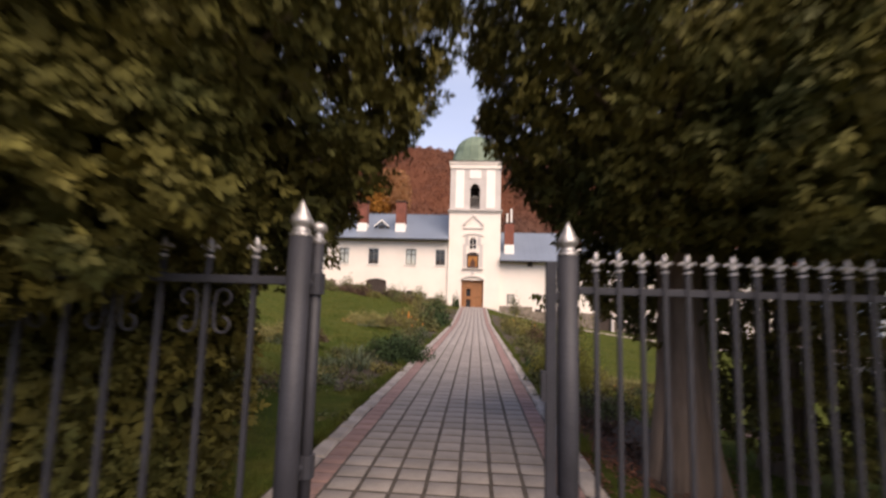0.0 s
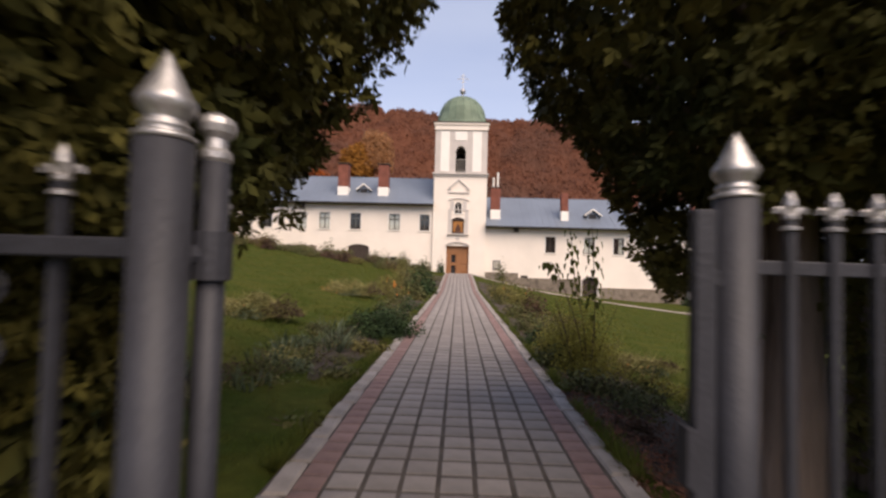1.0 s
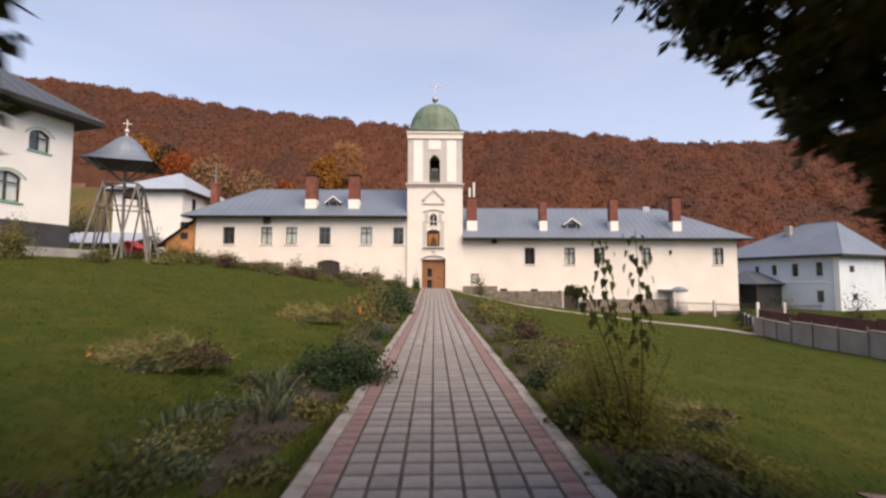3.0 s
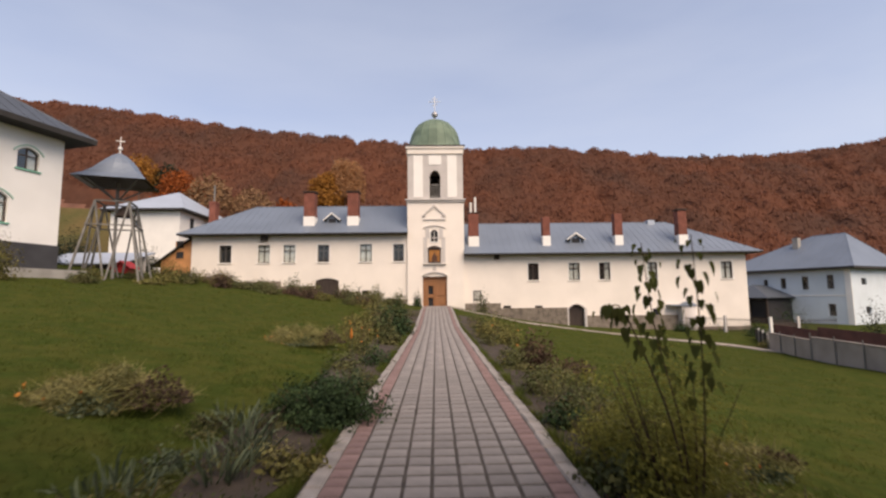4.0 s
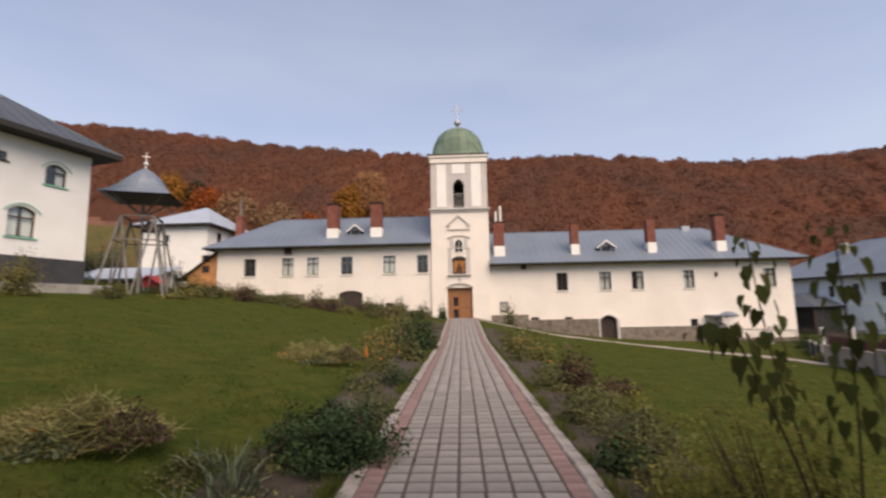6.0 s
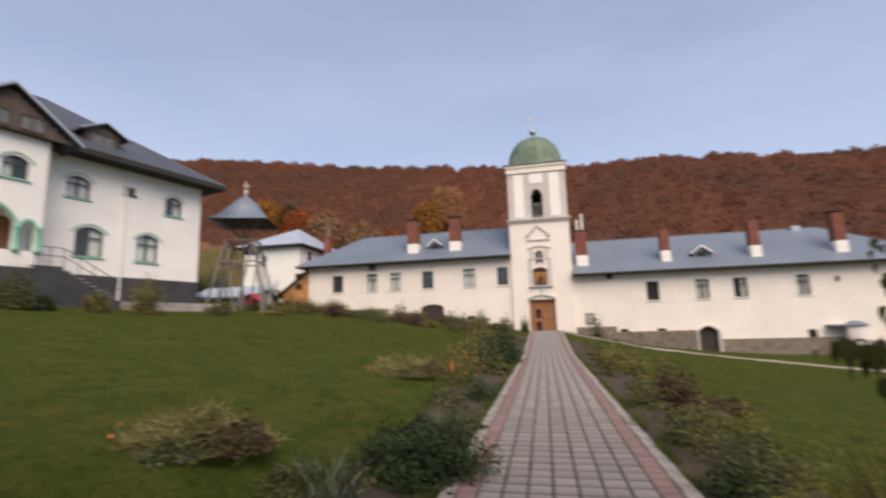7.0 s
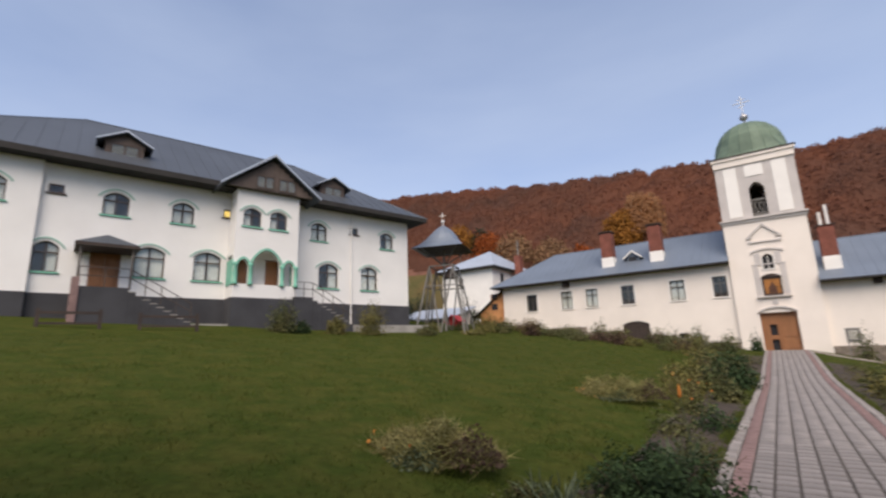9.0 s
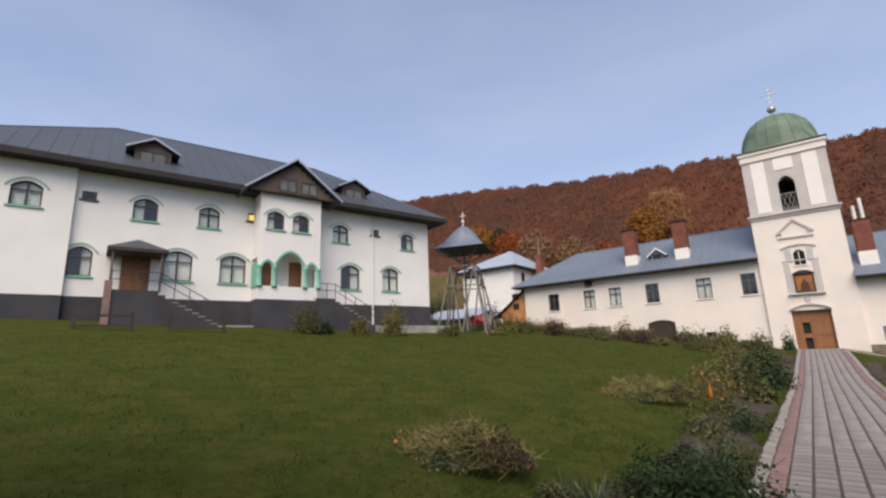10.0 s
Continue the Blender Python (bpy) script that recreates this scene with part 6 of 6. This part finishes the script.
def build_blades(name, x, y, r, h, mat, count, label, category, seed, width=0.022, group=""):
    rng = np.random.default_rng(seed)
    t = thing(name, at_land(x, y), label, category, group)
    a, q = rng.uniform(0, 6.283, count), r * np.sqrt(rng.uniform(0, 1, count))
    c = np.stack([q * np.cos(a), q * np.sin(a), np.full(count, -0.03)], 1)
    up = np.stack([np.cos(a) * 0.35, np.sin(a) * 0.35, np.ones(count)], 1) + rng.normal(size=(count, 3)) * 0.22
    up /= np.linalg.norm(up, axis=1, keepdims=True)
    side = np.cross(up, rng.normal(size=(count, 3)))
    side /= np.linalg.norm(side, axis=1, keepdims=True)
    nz = np.cross(side, up)
    l = rng.uniform(0.55, 1.0, count) * h
    ax = np.stack([side * width, up * l[:, None], nz * l[:, None] * 0.8], 2)
    v = [(-0.5, 0, 0), (0.5, 0, 0), (0.55, 0.4, 0.06), (-0.55, 0.4, 0.06), (0.42, 0.75, 0.22), (-0.42, 0.75, 0.22), (0, 0.95, 0.5)]
    stuff(scatter("blade", v, [(0, 1, 2), (0, 2, 3), (3, 2, 4), (3, 4, 5), (5, 4, 6)], c, ax, mat, t))
    return t


def build_heap(x, y, rx, ry, h, seed, label, strawy=False):
    """A low pile of pulled-up leafy plants: pale bent stalks, small yellow-green leaves, a withered brown end, orange heads."""
    rng = np.random.default_rng(seed)
    t = thing("plant_heap", at_land(x, y), label, "plant", "heaps of pulled plants")
    def pile(n, low, cx=0.0, cy=0.0, k=1.0):
        a, q = rng.uniform(0, 6.283, n), np.sqrt(rng.uniform(0, 1, n))
        px, py = rx * k * q * np.cos(a), ry * k * q * np.sin(a)
        lump = 0.75 + 0.7 * noise3(np.stack([px * 2.6, py * 2.6, np.full(n, seed * 1.3)], 1), 1.0)
        return np.stack([rx * cx + px, ry * cy + py, h * (1 - q ** 2.2) * np.clip(lump, 0.25, 1.4) * rng.uniform(low, 1.0, n) + 0.02], 1)
    n = 1700 if not strawy else 900
    c = pile(n, 0.55)
    up = rng.normal(size=(n, 3)) * np.array([1, 1, 0.45]) + np.array([0, 0, 0.3])
    up /= np.linalg.norm(up, axis=1, keepdims=True)
    side = np.cross(up, rng.normal(size=(n, 3)))
    side /= np.linalg.norm(side, axis=1, keepdims=True)
    l = rng.uniform(0.12, 0.34, n)
    ax = np.stack([side * 0.012, up * l[:, None], np.cross(side, up) * l[:, None] * 0.9], 2)
    stuff(scatter("straw", *BLADE, c - up * 0.08, ax, DRYGRASS, t, "pale straw stalks"))
    n = 300 if strawy else 1900
    stuff(scatter("foliage", *LEAF, pile(n, 0.3, -0.12, 0.0), frames_of(rng.normal(size=(n, 3)) + np.array([0, 0, 0.7]), rng, rng.uniform(0.02, 0.055, n)), YELLOWHERB, t, "yellowing leaves"))
    n = 160 if strawy else 800
    stuff(scatter("withered_foliage", *LEAF, pile(n, 0.2, 0.6, -0.25, 0.5), frames_of(rng.normal(size=(n, 3)) + np.array([0, 0, 0.5]), rng, rng.uniform(0.025, 0.06, n)), BROWNHERB, t, "withered brown leaves"))
    n = 420
    stuff(scatter("grey_foliage", *LEAF, pile(n, 0.2, 0.1, -0.75, 0.4) * np.array([1, 1, 0.5]), frames_of(rng.normal(size=(n, 3)) + np.array([0, 0, 0.7]), rng, rng.uniform(0.03, 0.06, n)), PALEHERB, t, "grey-green leaves"))
    k = 15
    a = rng.uniform(1.8, 5.0, k)
    c = np.stack([rx * 0.9 * np.cos(a), ry * 0.95 * np.sin(a), h * rng.uniform(0.05, 0.5, k) + 0.05], 1)
    m = 8
    v = [(0, 0, 0.25)] + [(math.cos(2 * math.pi * i / m), math.sin(2 * math.pi * i / m), 0.0) for i in range(m)]
    stuff(scatter("flower", v, [(0, i + 1, (i + 1) % m + 1) for i in range(m)], c, frames_of(rng.normal(size=(k, 3)) + np.array([0.3, -1.2, 0.9]), rng, rng.uniform(0.012, 0.026, k)), ORANGE, t, "orange marigold heads"))


strip_on_land("flower_bed", [(-2.0 - 0.07 * math.sin(y * 0.9), y) for y in np.arange(6.8, 40, 0.4)], 1.1, 0.012, SOIL, "dug brown flower bed along the walk", "flower bed", 0.1, 7)
strip_on_land("flower_bed", [(1.66 + 0.06 * math.sin(y * 0.8), y) for y in np.arange(3.6, 36, 0.5)], 1.3, 0.025, SOIL, "dug brown flower bed along the walk", "flower bed", 0.1, 4)

build_bush("peony_bush", -1.78, 10.7, 0.78, 0.60, DARKHERB, 9500, (0.03, 0.062), "dark green peony bush beside the walk", "bush", 31)
build_bush("peony_bush", -2.15, 24.5, 1.0, 1.25, DARKHERB, 3000, (0.07, 0.14), "dark green bush beside the walk", "bush", 32)
build_bush("peony_bush", -1.9, 20.5, 0.45, 0.5, HERB, 1000, (0.07, 0.14), "green bush beside the walk", "bush", 33)
build_heap(-4.2, 10.0, 1.0, 0.62, 0.42, 34, "heap of pulled yellowing plants with orange marigolds")
build_heap(-3.95, 17.2, 1.1, 0.7, 0.6, 35, "heap of pulled yellowing plants on the lawn")
build_heap(3.0, 9.7, 0.7, 0.5, 0.2, 36, "heap of dry straw stalks on the lawn", True)
for i, (x, y, r, h, n) in enumerate(((-2.75, 8.0, 0.28, 0.42, 46), (-2.25, 8.7, 0.3, 0.5, 50), (-2.6, 9.9, 0.25, 0.5, 40), (-2.35, 9.5, 0.22, 0.55, 34), (-2.75, 7.2, 0.3, 0.35, 36), (-2.5, 6.2, 0.26, 0.32, 30), (-2.0, 12.6, 0.3, 0.55, 40), (-2.2, 9.3, 0.25, 0.45, 34))):
    build_blades("iris_clump", x, y, r, 0.78 * h, PALEHERB, n, "pale grey-green iris leaves in the bed", "plant", 40 + i, group="iris clumps")
for i, (x, y, r, h, n, m) in enumerate(((-1.75, 7.2, 0.3, 0.14, 260, HERB), (-1.65, 8.9, 0.35, 0.2, 420, YELLOWHERB), (-1.6, 5.4, 0.3, 0.1, 200, HERB), (-2.1, 11.7, 0.4, 0.3, 420, HERB), (-1.75, 13.0, 0.4, 0.4, 460, HERB), (-2.3, 14.6, 0.5, 0.45, 520, HERB), (-1.8, 15.8, 0.5, 0.45, 520, DARKHERB), (-2.3, 17.2, 0.5, 0.5, 520, HERB), (-2.6, 25.0, 0.7, 0.6, 600, HERB), (-2.1, 28.0, 0.6, 0.6, 500, YELLOWHERB), (-2.6, 31.0, 0.8, 0.7, 600, HERB), (-2.0, 35.0, 0.6, 0.6, 500, HERB),
                                      (1.35, 5.6, 0.3, 0.12, 240, BROWNHERB), (1.6, 4.9, 0.4, 0.08, 300, BROWNHERB), (1.35, 7.0, 0.4, 0.28, 480, HERB), (1.9, 6.8, 0.4, 0.25, 420, HERB), (1.3, 8.4, 0.4, 0.4, 620, HERB), (1.75, 9.4, 0.5, 0.4, 700, HERB), (1.35, 10.4, 0.4, 0.35, 560, DARKHERB), (1.95, 11.2, 0.5, 0.45, 640, HERB), (1.4, 12.4, 0.45, 0.4, 560, HERB), (1.9, 13.6, 0.5, 0.45, 560, HERB), (1.5, 15.0, 0.5, 0.45, 520, HERB), (2.0, 18.2, 0.5, 0.4, 460, HERB), (1.5, 20.5, 0.5, 0.5, 460, HERB), (2.2, 25.5, 0.7, 0.6, 520, HERB), (1.8, 29.0, 0.7, 0.6, 500, YELLOWHERB), (2.0, 33.0, 0.7, 0.6, 460, HERB))):
    build_bush("garden_herb", x, y, r, h, m, n, (0.035, 0.085), "low leafy garden plants in the bed", "plant", 60 + i, stem_count=7, group="garden plants")
build_bush("withered_shrub", 2.05, 15.3, 0.5, 0.95, BROWNHERB, 1500, (0.05, 0.1), "withered brown shrub in the bed", "bush", 100)
build_bush("withered_shrub", 3.2, 16.2, 0.5, 0.3, BROWNHERB, 700, (0.05, 0.1), "flattened withered brown plant", "bush", 101)
build_bush("yellow_shrub", 1.95, 23.2, 0.8, 1.0, YELLOWHERB, 1500, (0.06, 0.12), "yellowing shrub beside the walk", "bush", 102)
build_bush("marigold_plant", -2.5, 17.3, 0.4, 0.8, YELLOWHERB, 520, (0.025, 0.055), "tall yellowing plant with orange flower spikes", "plant", 103, flowers=(ORANGE, 4, 0.025))
build_bush("marigold_plant", -2.9, 19.6, 0.7, 0.75, YELLOWHERB, 1100, (0.03, 0.06), "yellowing plant with orange flowers", "plant", 104, flowers=(ORANGE, 6, 0.028))
build_bush("fern_bush", 1.62, 8.2, 0.58, 1.2, FERN, 8000, (0.018, 0.042), "feathery yellow-green plants below the sapling", "bush", 105, FAN, stem_count=16)
build_bush("fern_bush", 1.42, 8.9, 0.45, 0.75, FERN, 5000, (0.018, 0.042), "feathery yellow-green plants below the sapling", "bush", 106, FAN, stem_count=14)
# shrubs along the range and the guest house
for i, (x, y, r, h, m) in enumerate(((-5.3, 42.5, 0.9, 1.3, HERB), (-7.8, 42.0, 0.8, 1.1, HERB), (-10.5, 42.5, 1.0, 0.9, YELLOWHERB), (-12.2, 43.3, 0.9, 1.4, HERB), (-14.8, 42.5, 1.1, 0.8, HERB), (-17.0, 42.0, 1.0, 0.8, HERB), (-19.0, 41.0, 1.2, 0.8, YELLOWHERB), (-20.2, 38.8, 1.2, 1.7, YELLOWHERB), (-18.0, 33.5, 1.0, 0.6, YELLOWHERB), (-21.5, 33.0, 0.9, 0.7, YELLOWHERB), (-1.9, 44.6, 0.45, 1.3, DARKHERB), (3.6, 43.2, 0.6, 1.9, HERB), (24.3, 40.0, 0.8, 1.3, DARKHERB), (21.0, 44.6, 0.8, 0.9, DARKHERB), (20.5, 33.5, 0.6, 0.5, YELLOWHERB), (21.5, 32.6, 0.8, 0.4, ORANGE), (31.3, 37.5, 1.0, 2.9, CONIFER), (30.5, 44.5, 1.6, 2.6, DARKHERB))):
    build_bush("shrub", x, y, r, h, m, 620, (0.08, 0.17), "loose garden shrub near the buildings", "bush", 120 + i, group="shrubs")
rb = random.Random(8)
for i in range(22):
    x = -3.2 - 0.86 * i
    y = 38.5 + 1.6 * math.sin(i * 1.7) + (2.0 if i < 6 else 0)
    build_bush("border_plant", x, y, rb.uniform(0.7, 1.25), rb.uniform(0.55, 1.25), rb.choice((HERB, HERB, YELLOWHERB, BROWNHERB)), 760, (0.08, 0.17), "loose yellowing border plants before the range", "plant", 200 + i, group="border plants")
for i, (u, r, h, m) in enumerate(((10.5, 0.9, 1.7, HERB), (7.4, 0.6, 0.95, YELLOWHERB), (5.1, 0.95, 2.0, YELLOWHERB), (9.5, 0.5, 0.6, DARKHERB), (1.0, 0.8, 0.6, HERB))):
    p = LB @ Vector((-u, -3.4, 0))
    build_bush("shrub", p.x, p.y, r, h, m, 2600, (0.06, 0.13), "loose yellowing shrub before the guest house", "bush", 150 + i, group="shrubs")
for i, (x, y, r, h) in enumerate(((-44.0, 60, 2.2, 5.0), (-47.0, 61, 2.2, 4.6), (-41.5, 59, 1.8, 4.0), (-33, 47, 1.4, 3.2), (-36, 48, 1.3, 3.0), (-28.5, 50, 1.1, 2.6), (-30.5, 40.5, 1.3, 2.4))):
    build_bush("conifer_shrub", x, y, r, h, CONIFER, 1400, (0.10, 0.2), "dark conifer shrub behind the bell frame", "bush", 160 + i, group="conifer shrubs")

for i, (x, y, r, h, m) in enumerate(((-2.9, 20.5, 0.7, 0.9, YELLOWHERB), (-2.3, 22.0, 0.6, 1.1, HERB), (-3.4, 23.5, 0.8, 0.8, YELLOWHERB), (-2.5, 26.0, 0.7, 1.2, HERB), (-3.2, 28.5, 0.9, 1.0, YELLOWHERB), (-2.4, 31.0, 0.7, 1.1, HERB), (-3.6, 33.0, 0.9, 1.0, HERB), (-4.6, 35.5, 1.0, 1.3, YELLOWHERB), (-6.2, 36.5, 1.0, 1.5, HERB), (2.3, 21.5, 0.7, 0.9, YELLOWHERB), (2.0, 26.5, 0.6, 1.0, HERB))):
    build_bush("border_plant", x, y, r, h, m, 620, (0.06, 0.14), "loose tall border plants beside the walk", "plant", 260 + i, stem_count=18, group="border plants", flowers=(ORANGE, 4, 0.035) if m is YELLOWHERB else None)

rd = random.Random(21)
for i in range(30):
    y = 6.3 + 0.34 * i
    build_bush("garden_herb", 1.35 + 1.5 * rd.random(), y, rd.uniform(0.25, 0.5), rd.uniform(0.12, 0.3) if y < 8 else rd.uniform(0.18, 0.48), rd.choice((HERB, HERB, YELLOWHERB, HERB, DRYGRASS, FERN)), 520, (0.02, 0.055), "straggling garden plants in the bed", "plant", 300 + i, stem_count=8, group="garden plants")
for i in range(18):
    y = 5.6 + 0.3 * i
    build_bush("garden_herb", -1.75 - 1.4 * rd.random(), y, rd.uniform(0.25, 0.45), rd.uniform(0.08, 0.24), rd.choice((HERB, HERB, PALEHERB, BROWNHERB, DRYGRASS)), 360, (0.018, 0.05), "low straggling weeds in the bed", "plant", 340 + i, stem_count=7, group="garden plants")


def build_torch_lily(x, y, h):
    """One orange flower spike on a bare stem over strap leaves."""
    t = build_blades("torch_lily", x, y, 0.16, 0.5, PALEHERB, 26, "green strap leaves with one orange flower spike", "plant", 290)
    bm = bmesh.new()
    tube(bm, [(0, 0, -0.05), (0.02, 0.0, h * 0.5), (-0.03, 0.02, h)], 0.009, 6, 0.5)
    part("stalk", bm, PALEHERB, t)
    bm = bmesh.new()
    lathe(bm, [(0.010, 0), (0.024, 0.03), (0.027, 0.08), (0.019, 0.14), (0.009, 0.19), (0.003, 0.21)], (-0.03, 0.02, h - 0.05), 10)
    part("flower_spike", bm, ORANGE, t, "orange flower spike", True)


build_torch_lily(-1.87, 13.2, 0.9)


def build_sapling():
    rng = np.random.default_rng(77)
    x0, y0 = 1.62, 7.95
    z0 = land(x0, y0)
    t = thing("sapling", pose(x0, y0, z0), "young sapling with drooping heart-shaped leaves", "tree")
    shoots = [[(0, 0, 0), (-0.05, 0.03, 0.7), (-0.18, 0.08, 1.4), (-0.24, 0.12, 2.12)], [(0.03, -0.02, 0), (0.06, -0.1, 0.7), (0.02, -0.2, 1.4), (-0.04, -0.26, 2.14)], [(-0.02, 0, 0.2), (-0.2, -0.1, 0.8), (-0.42, -0.15, 1.35), (-0.56, -0.16, 1.62), (-0.66, -0.16, 1.56)], [(0.02, 0.02, 0.1), (0.1, 0.1, 0.6), (0.16, 0.2, 1.1)]]
    cs, ns, ss, dr = [], [], [], []
    for k, s in enumerate(shoots):
        bm = bmesh.new()
        pts = [Vector(p) - Vector((0, 0, 0.08 if i == 0 else 0)) for i, p in enumerate(s)]
        line = smooth_line([tuple(p) for p in pts], 5)
        tube(bm, line, 0.009, 6, 0.35)
        part("shoot", bm, TWIG, t)
        n = (42, 44, 30, 12)[k]
        for i in range(n):
            f = (0.5, 0.5, 0.45, 0.4)[k] + (0.5, 0.5, 0.55, 0.6)[k] * i / n
            g = min(f, 0.999) * (len(line) - 1)
            p = Vector(line[int(g)]).lerp(Vector(line[int(g) + 1]), g - int(g))
            a = i * 2.4 + rng.uniform(-0.3, 0.3)
            o = Vector((math.cos(a), math.sin(a), 0)) * rng.uniform(0.04, 0.12)
            cs.append(p + o)
            ns.append(Vector((math.cos(a), math.sin(a), 0.45)))
            dr.append(Vector((math.cos(a) * 0.7, math.sin(a) * 0.7, -1.0)))
            ss.append(rng.uniform(0.065, 0.10) * (1.0 if f < 0.9 else 0.6))
    ax = frames_of(np.array(ns, float), rng, np.array(ss), 0.25, np.array(dr, float))
    stuff(scatter("leaf", [(0.74 * a, b, c - 0.12 * b * b) for a, b, c in HEART[0]], HEART[1], np.array(cs, float), ax, SPROUT, t, "dark green drooping heart leaves"))


build_sapling()


def build_grass():
    rng = np.random.default_rng(9)
    n = 235000
    y = 3.0 + 39 * rng.uniform(0, 1, n) ** 1.5
    x = np.where(rng.uniform(0, 1, n) < 0.68, -1.5 - (15 + 0.35 * y) * rng.uniform(0, 1, n) ** 1.5, 1.15 + (5 + 0.4 * y) * rng.uniform(0, 1, n) ** 1.1)
    bed = ((x > -2.5) & (x < -1.4) & (y > 5)) | ((x > 0.9) & (x < 2.3) & (y > 3.6))
    weedy = np.array([noise.noise((a * 1.5, b * 1.5, 2)) for a, b in zip(x, y)])
    keep = ~bed | (rng.uniform(0, 1, n) < np.where(weedy > 0.05, 0.7, 0.12))
    x, y = x[keep], y[keep]
    n = len(x)
    c = np.stack([x, y, np.array([land(a, b) for a, b in zip(x, y)]) - 0.012], 1)
    tuft = 0.75 + 0.9 * np.array([noise.noise((a * 0.8, b * 1.1, 5)) + 0.5 * noise.noise((a * 2.6, b * 2.6, 9)) for a, b in zip(x, y)])
    up = rng.normal(size=(n, 3)) * 0.7 + np.array([0, 0, 0.45])
    up[:, 2] = np.abs(up[:, 2])
    up /= np.linalg.norm(up, axis=1, keepdims=True)
    side = np.cross(up, rng.normal(size=(n, 3)))
    side /= np.linalg.norm(side, axis=1, keepdims=True)
    l = rng.uniform(0.05, 0.12, n) * np.clip(tuft, 0.3, 1.8)
    ax = np.stack([side * (rng.uniform(0.006, 0.012, n) * (0.7 + 0.06 * y))[:, None], up * l[:, None], np.cross(side, up) * l[:, None]], 2)
    m = 14000
    ey = 4.5 + 26 * rng.uniform(0, 1, m) ** 1.6
    west = rng.uniform(0, 1, m) < 0.5
    ex = np.where(west, CX - 1.27 - np.abs(rng.normal(size=m)) * 0.05, CX + 1.25 + np.abs(rng.normal(size=m)) * 0.05)
    tall = np.array([noise.noise((0.0, b * 1.3, 4.0 if k else 8.0)) for b, k in zip(ey, west)])
    sel = tall > -0.12
    ex, ey, tall, west = ex[sel], ey[sel], tall[sel], west[sel]
    m = len(ex)
    ec = np.stack([ex, ey, np.array([land(a, b) for a, b in zip(ex, ey)])], 1)
    lean = rng.normal(size=(m, 3)) * 0.45 + np.stack([np.where(west, 0.35, -0.35), np.zeros(m), np.full(m, 0.9)], 1)
    lean /= np.linalg.norm(lean, axis=1, keepdims=True)
    es = np.cross(lean, rng.normal(size=(m, 3)))
    es /= np.linalg.norm(es, axis=1, keepdims=True)
    el = rng.uniform(0.07, 0.17, m) * (1 + 1.2 * np.clip(tall, 0, 1))
    eax = np.stack([es * rng.uniform(0.007, 0.013, m)[:, None], lean * el[:, None], np.cross(es, lean) * el[:, None]], 2)
    c, ax = np.concatenate([c, ec]), np.concatenate([ax, eax])
    tagged(scatter("grass", *BLADE, c, ax, GRASS), "short uneven green lawn grass", "grass", kind="stuff")


build_grass()


def build_fallen_leaves():
    """Rust-brown leaves lying beside the walk below the thuja."""
    rng = np.random.default_rng(61)
    n = 4200
    x, y = 0.97 + np.abs(rng.normal(size=n)) * 0.6, rng.normal(5.3, 1.1, n)
    c = np.stack([x, y, np.array([land(a, b) for a, b in zip(x, y)]) + rng.uniform(0.03, 0.06, n)], 1)
    ax = frames_of(rng.normal(size=(n, 3)) * 0.35 + np.array([0, 0, 1.0]), rng, rng.uniform(0.02, 0.045, n))
    tagged(scatter("fallen_leaves", *LEAF, c, ax, RUSTLEAF), "rust-brown fallen leaves beside the paved walk", "leaves", kind="stuff")


build_fallen_leaves()


# ---- pavers: the nearest ones singly, the rest joined ----
def build_pavers():
    y_first, y_last = -3.9, 46.2
    block = piece_mesh("paver", BW - 0.030, BL - 0.036, 0.06, PAVER, 0.007)
    band = piece_mesh("band_stone", 0.185, 0.19, 0.06, PINK, 0.007)
    kerb = piece_mesh("kerb_stone", 0.16, 0.46, 0.10, KERB, 0.018)
    rng = random.Random(4)
    rest = {}
    def lay(me, name, x, y, single, lift=0.0, loose=1.0):
        z = path_z(y) + 0.012 + lift + rng.uniform(-0.0018, 0.0018)
        slope = (path_z(y + 0.1) - path_z(y - 0.1)) / 0.2
        m = Matrix.Translation((x + loose * rng.uniform(-0.003, 0.003), y, z)) @ Euler((math.atan(slope) + rng.uniform(-0.010, 0.010), loose * rng.uniform(-0.010, 0.010), loose * rng.uniform(-0.008, 0.008))).to_matrix().to_4x4()
        if single:
            ob = new(name, me)
            ob.parent = PAVEMENT
            ob.matrix_local = m
        else:
            rest.setdefault(name, (me, []))[1].append(m)
    y, k = y_first, 0
    while y < y_last:
        near = 4.2 <= y < 15.1
        for i in range(COLS):
            lay(block, "paver", CX + (i - 3) * BW, y, near)
        y += BL
    y = y_first
    while y < y_last:
        for s in (-1, 1):
            lay(band, "band_stone", CX + s * (3.5 * BW + 0.100), y, 4.2 <= y < 14.5)
        y += 0.205
    y = y_first
    while y < y_last:
        for s in (-1, 1):
            lay(kerb, "kerb_stone", CX + s * (3.5 * BW + 0.285), y, 4.2 <= y < 20, 0.012, 4.0)
        y += 0.485
    for name, (me, ms) in rest.items():
        co = np.array([v.co[:] for v in me.vertices])
        fs = [tuple(p.vertices) for p in me.polygons]
        ax = np.array([np.array(m.to_3x3()) for m in ms])
        cs = np.array([m.translation[:] for m in ms])
        ob = scatter(name, co, fs, cs, ax, me.materials[0], PAVEMENT)
        ob["kind"] = "stuff"


build_pavers()
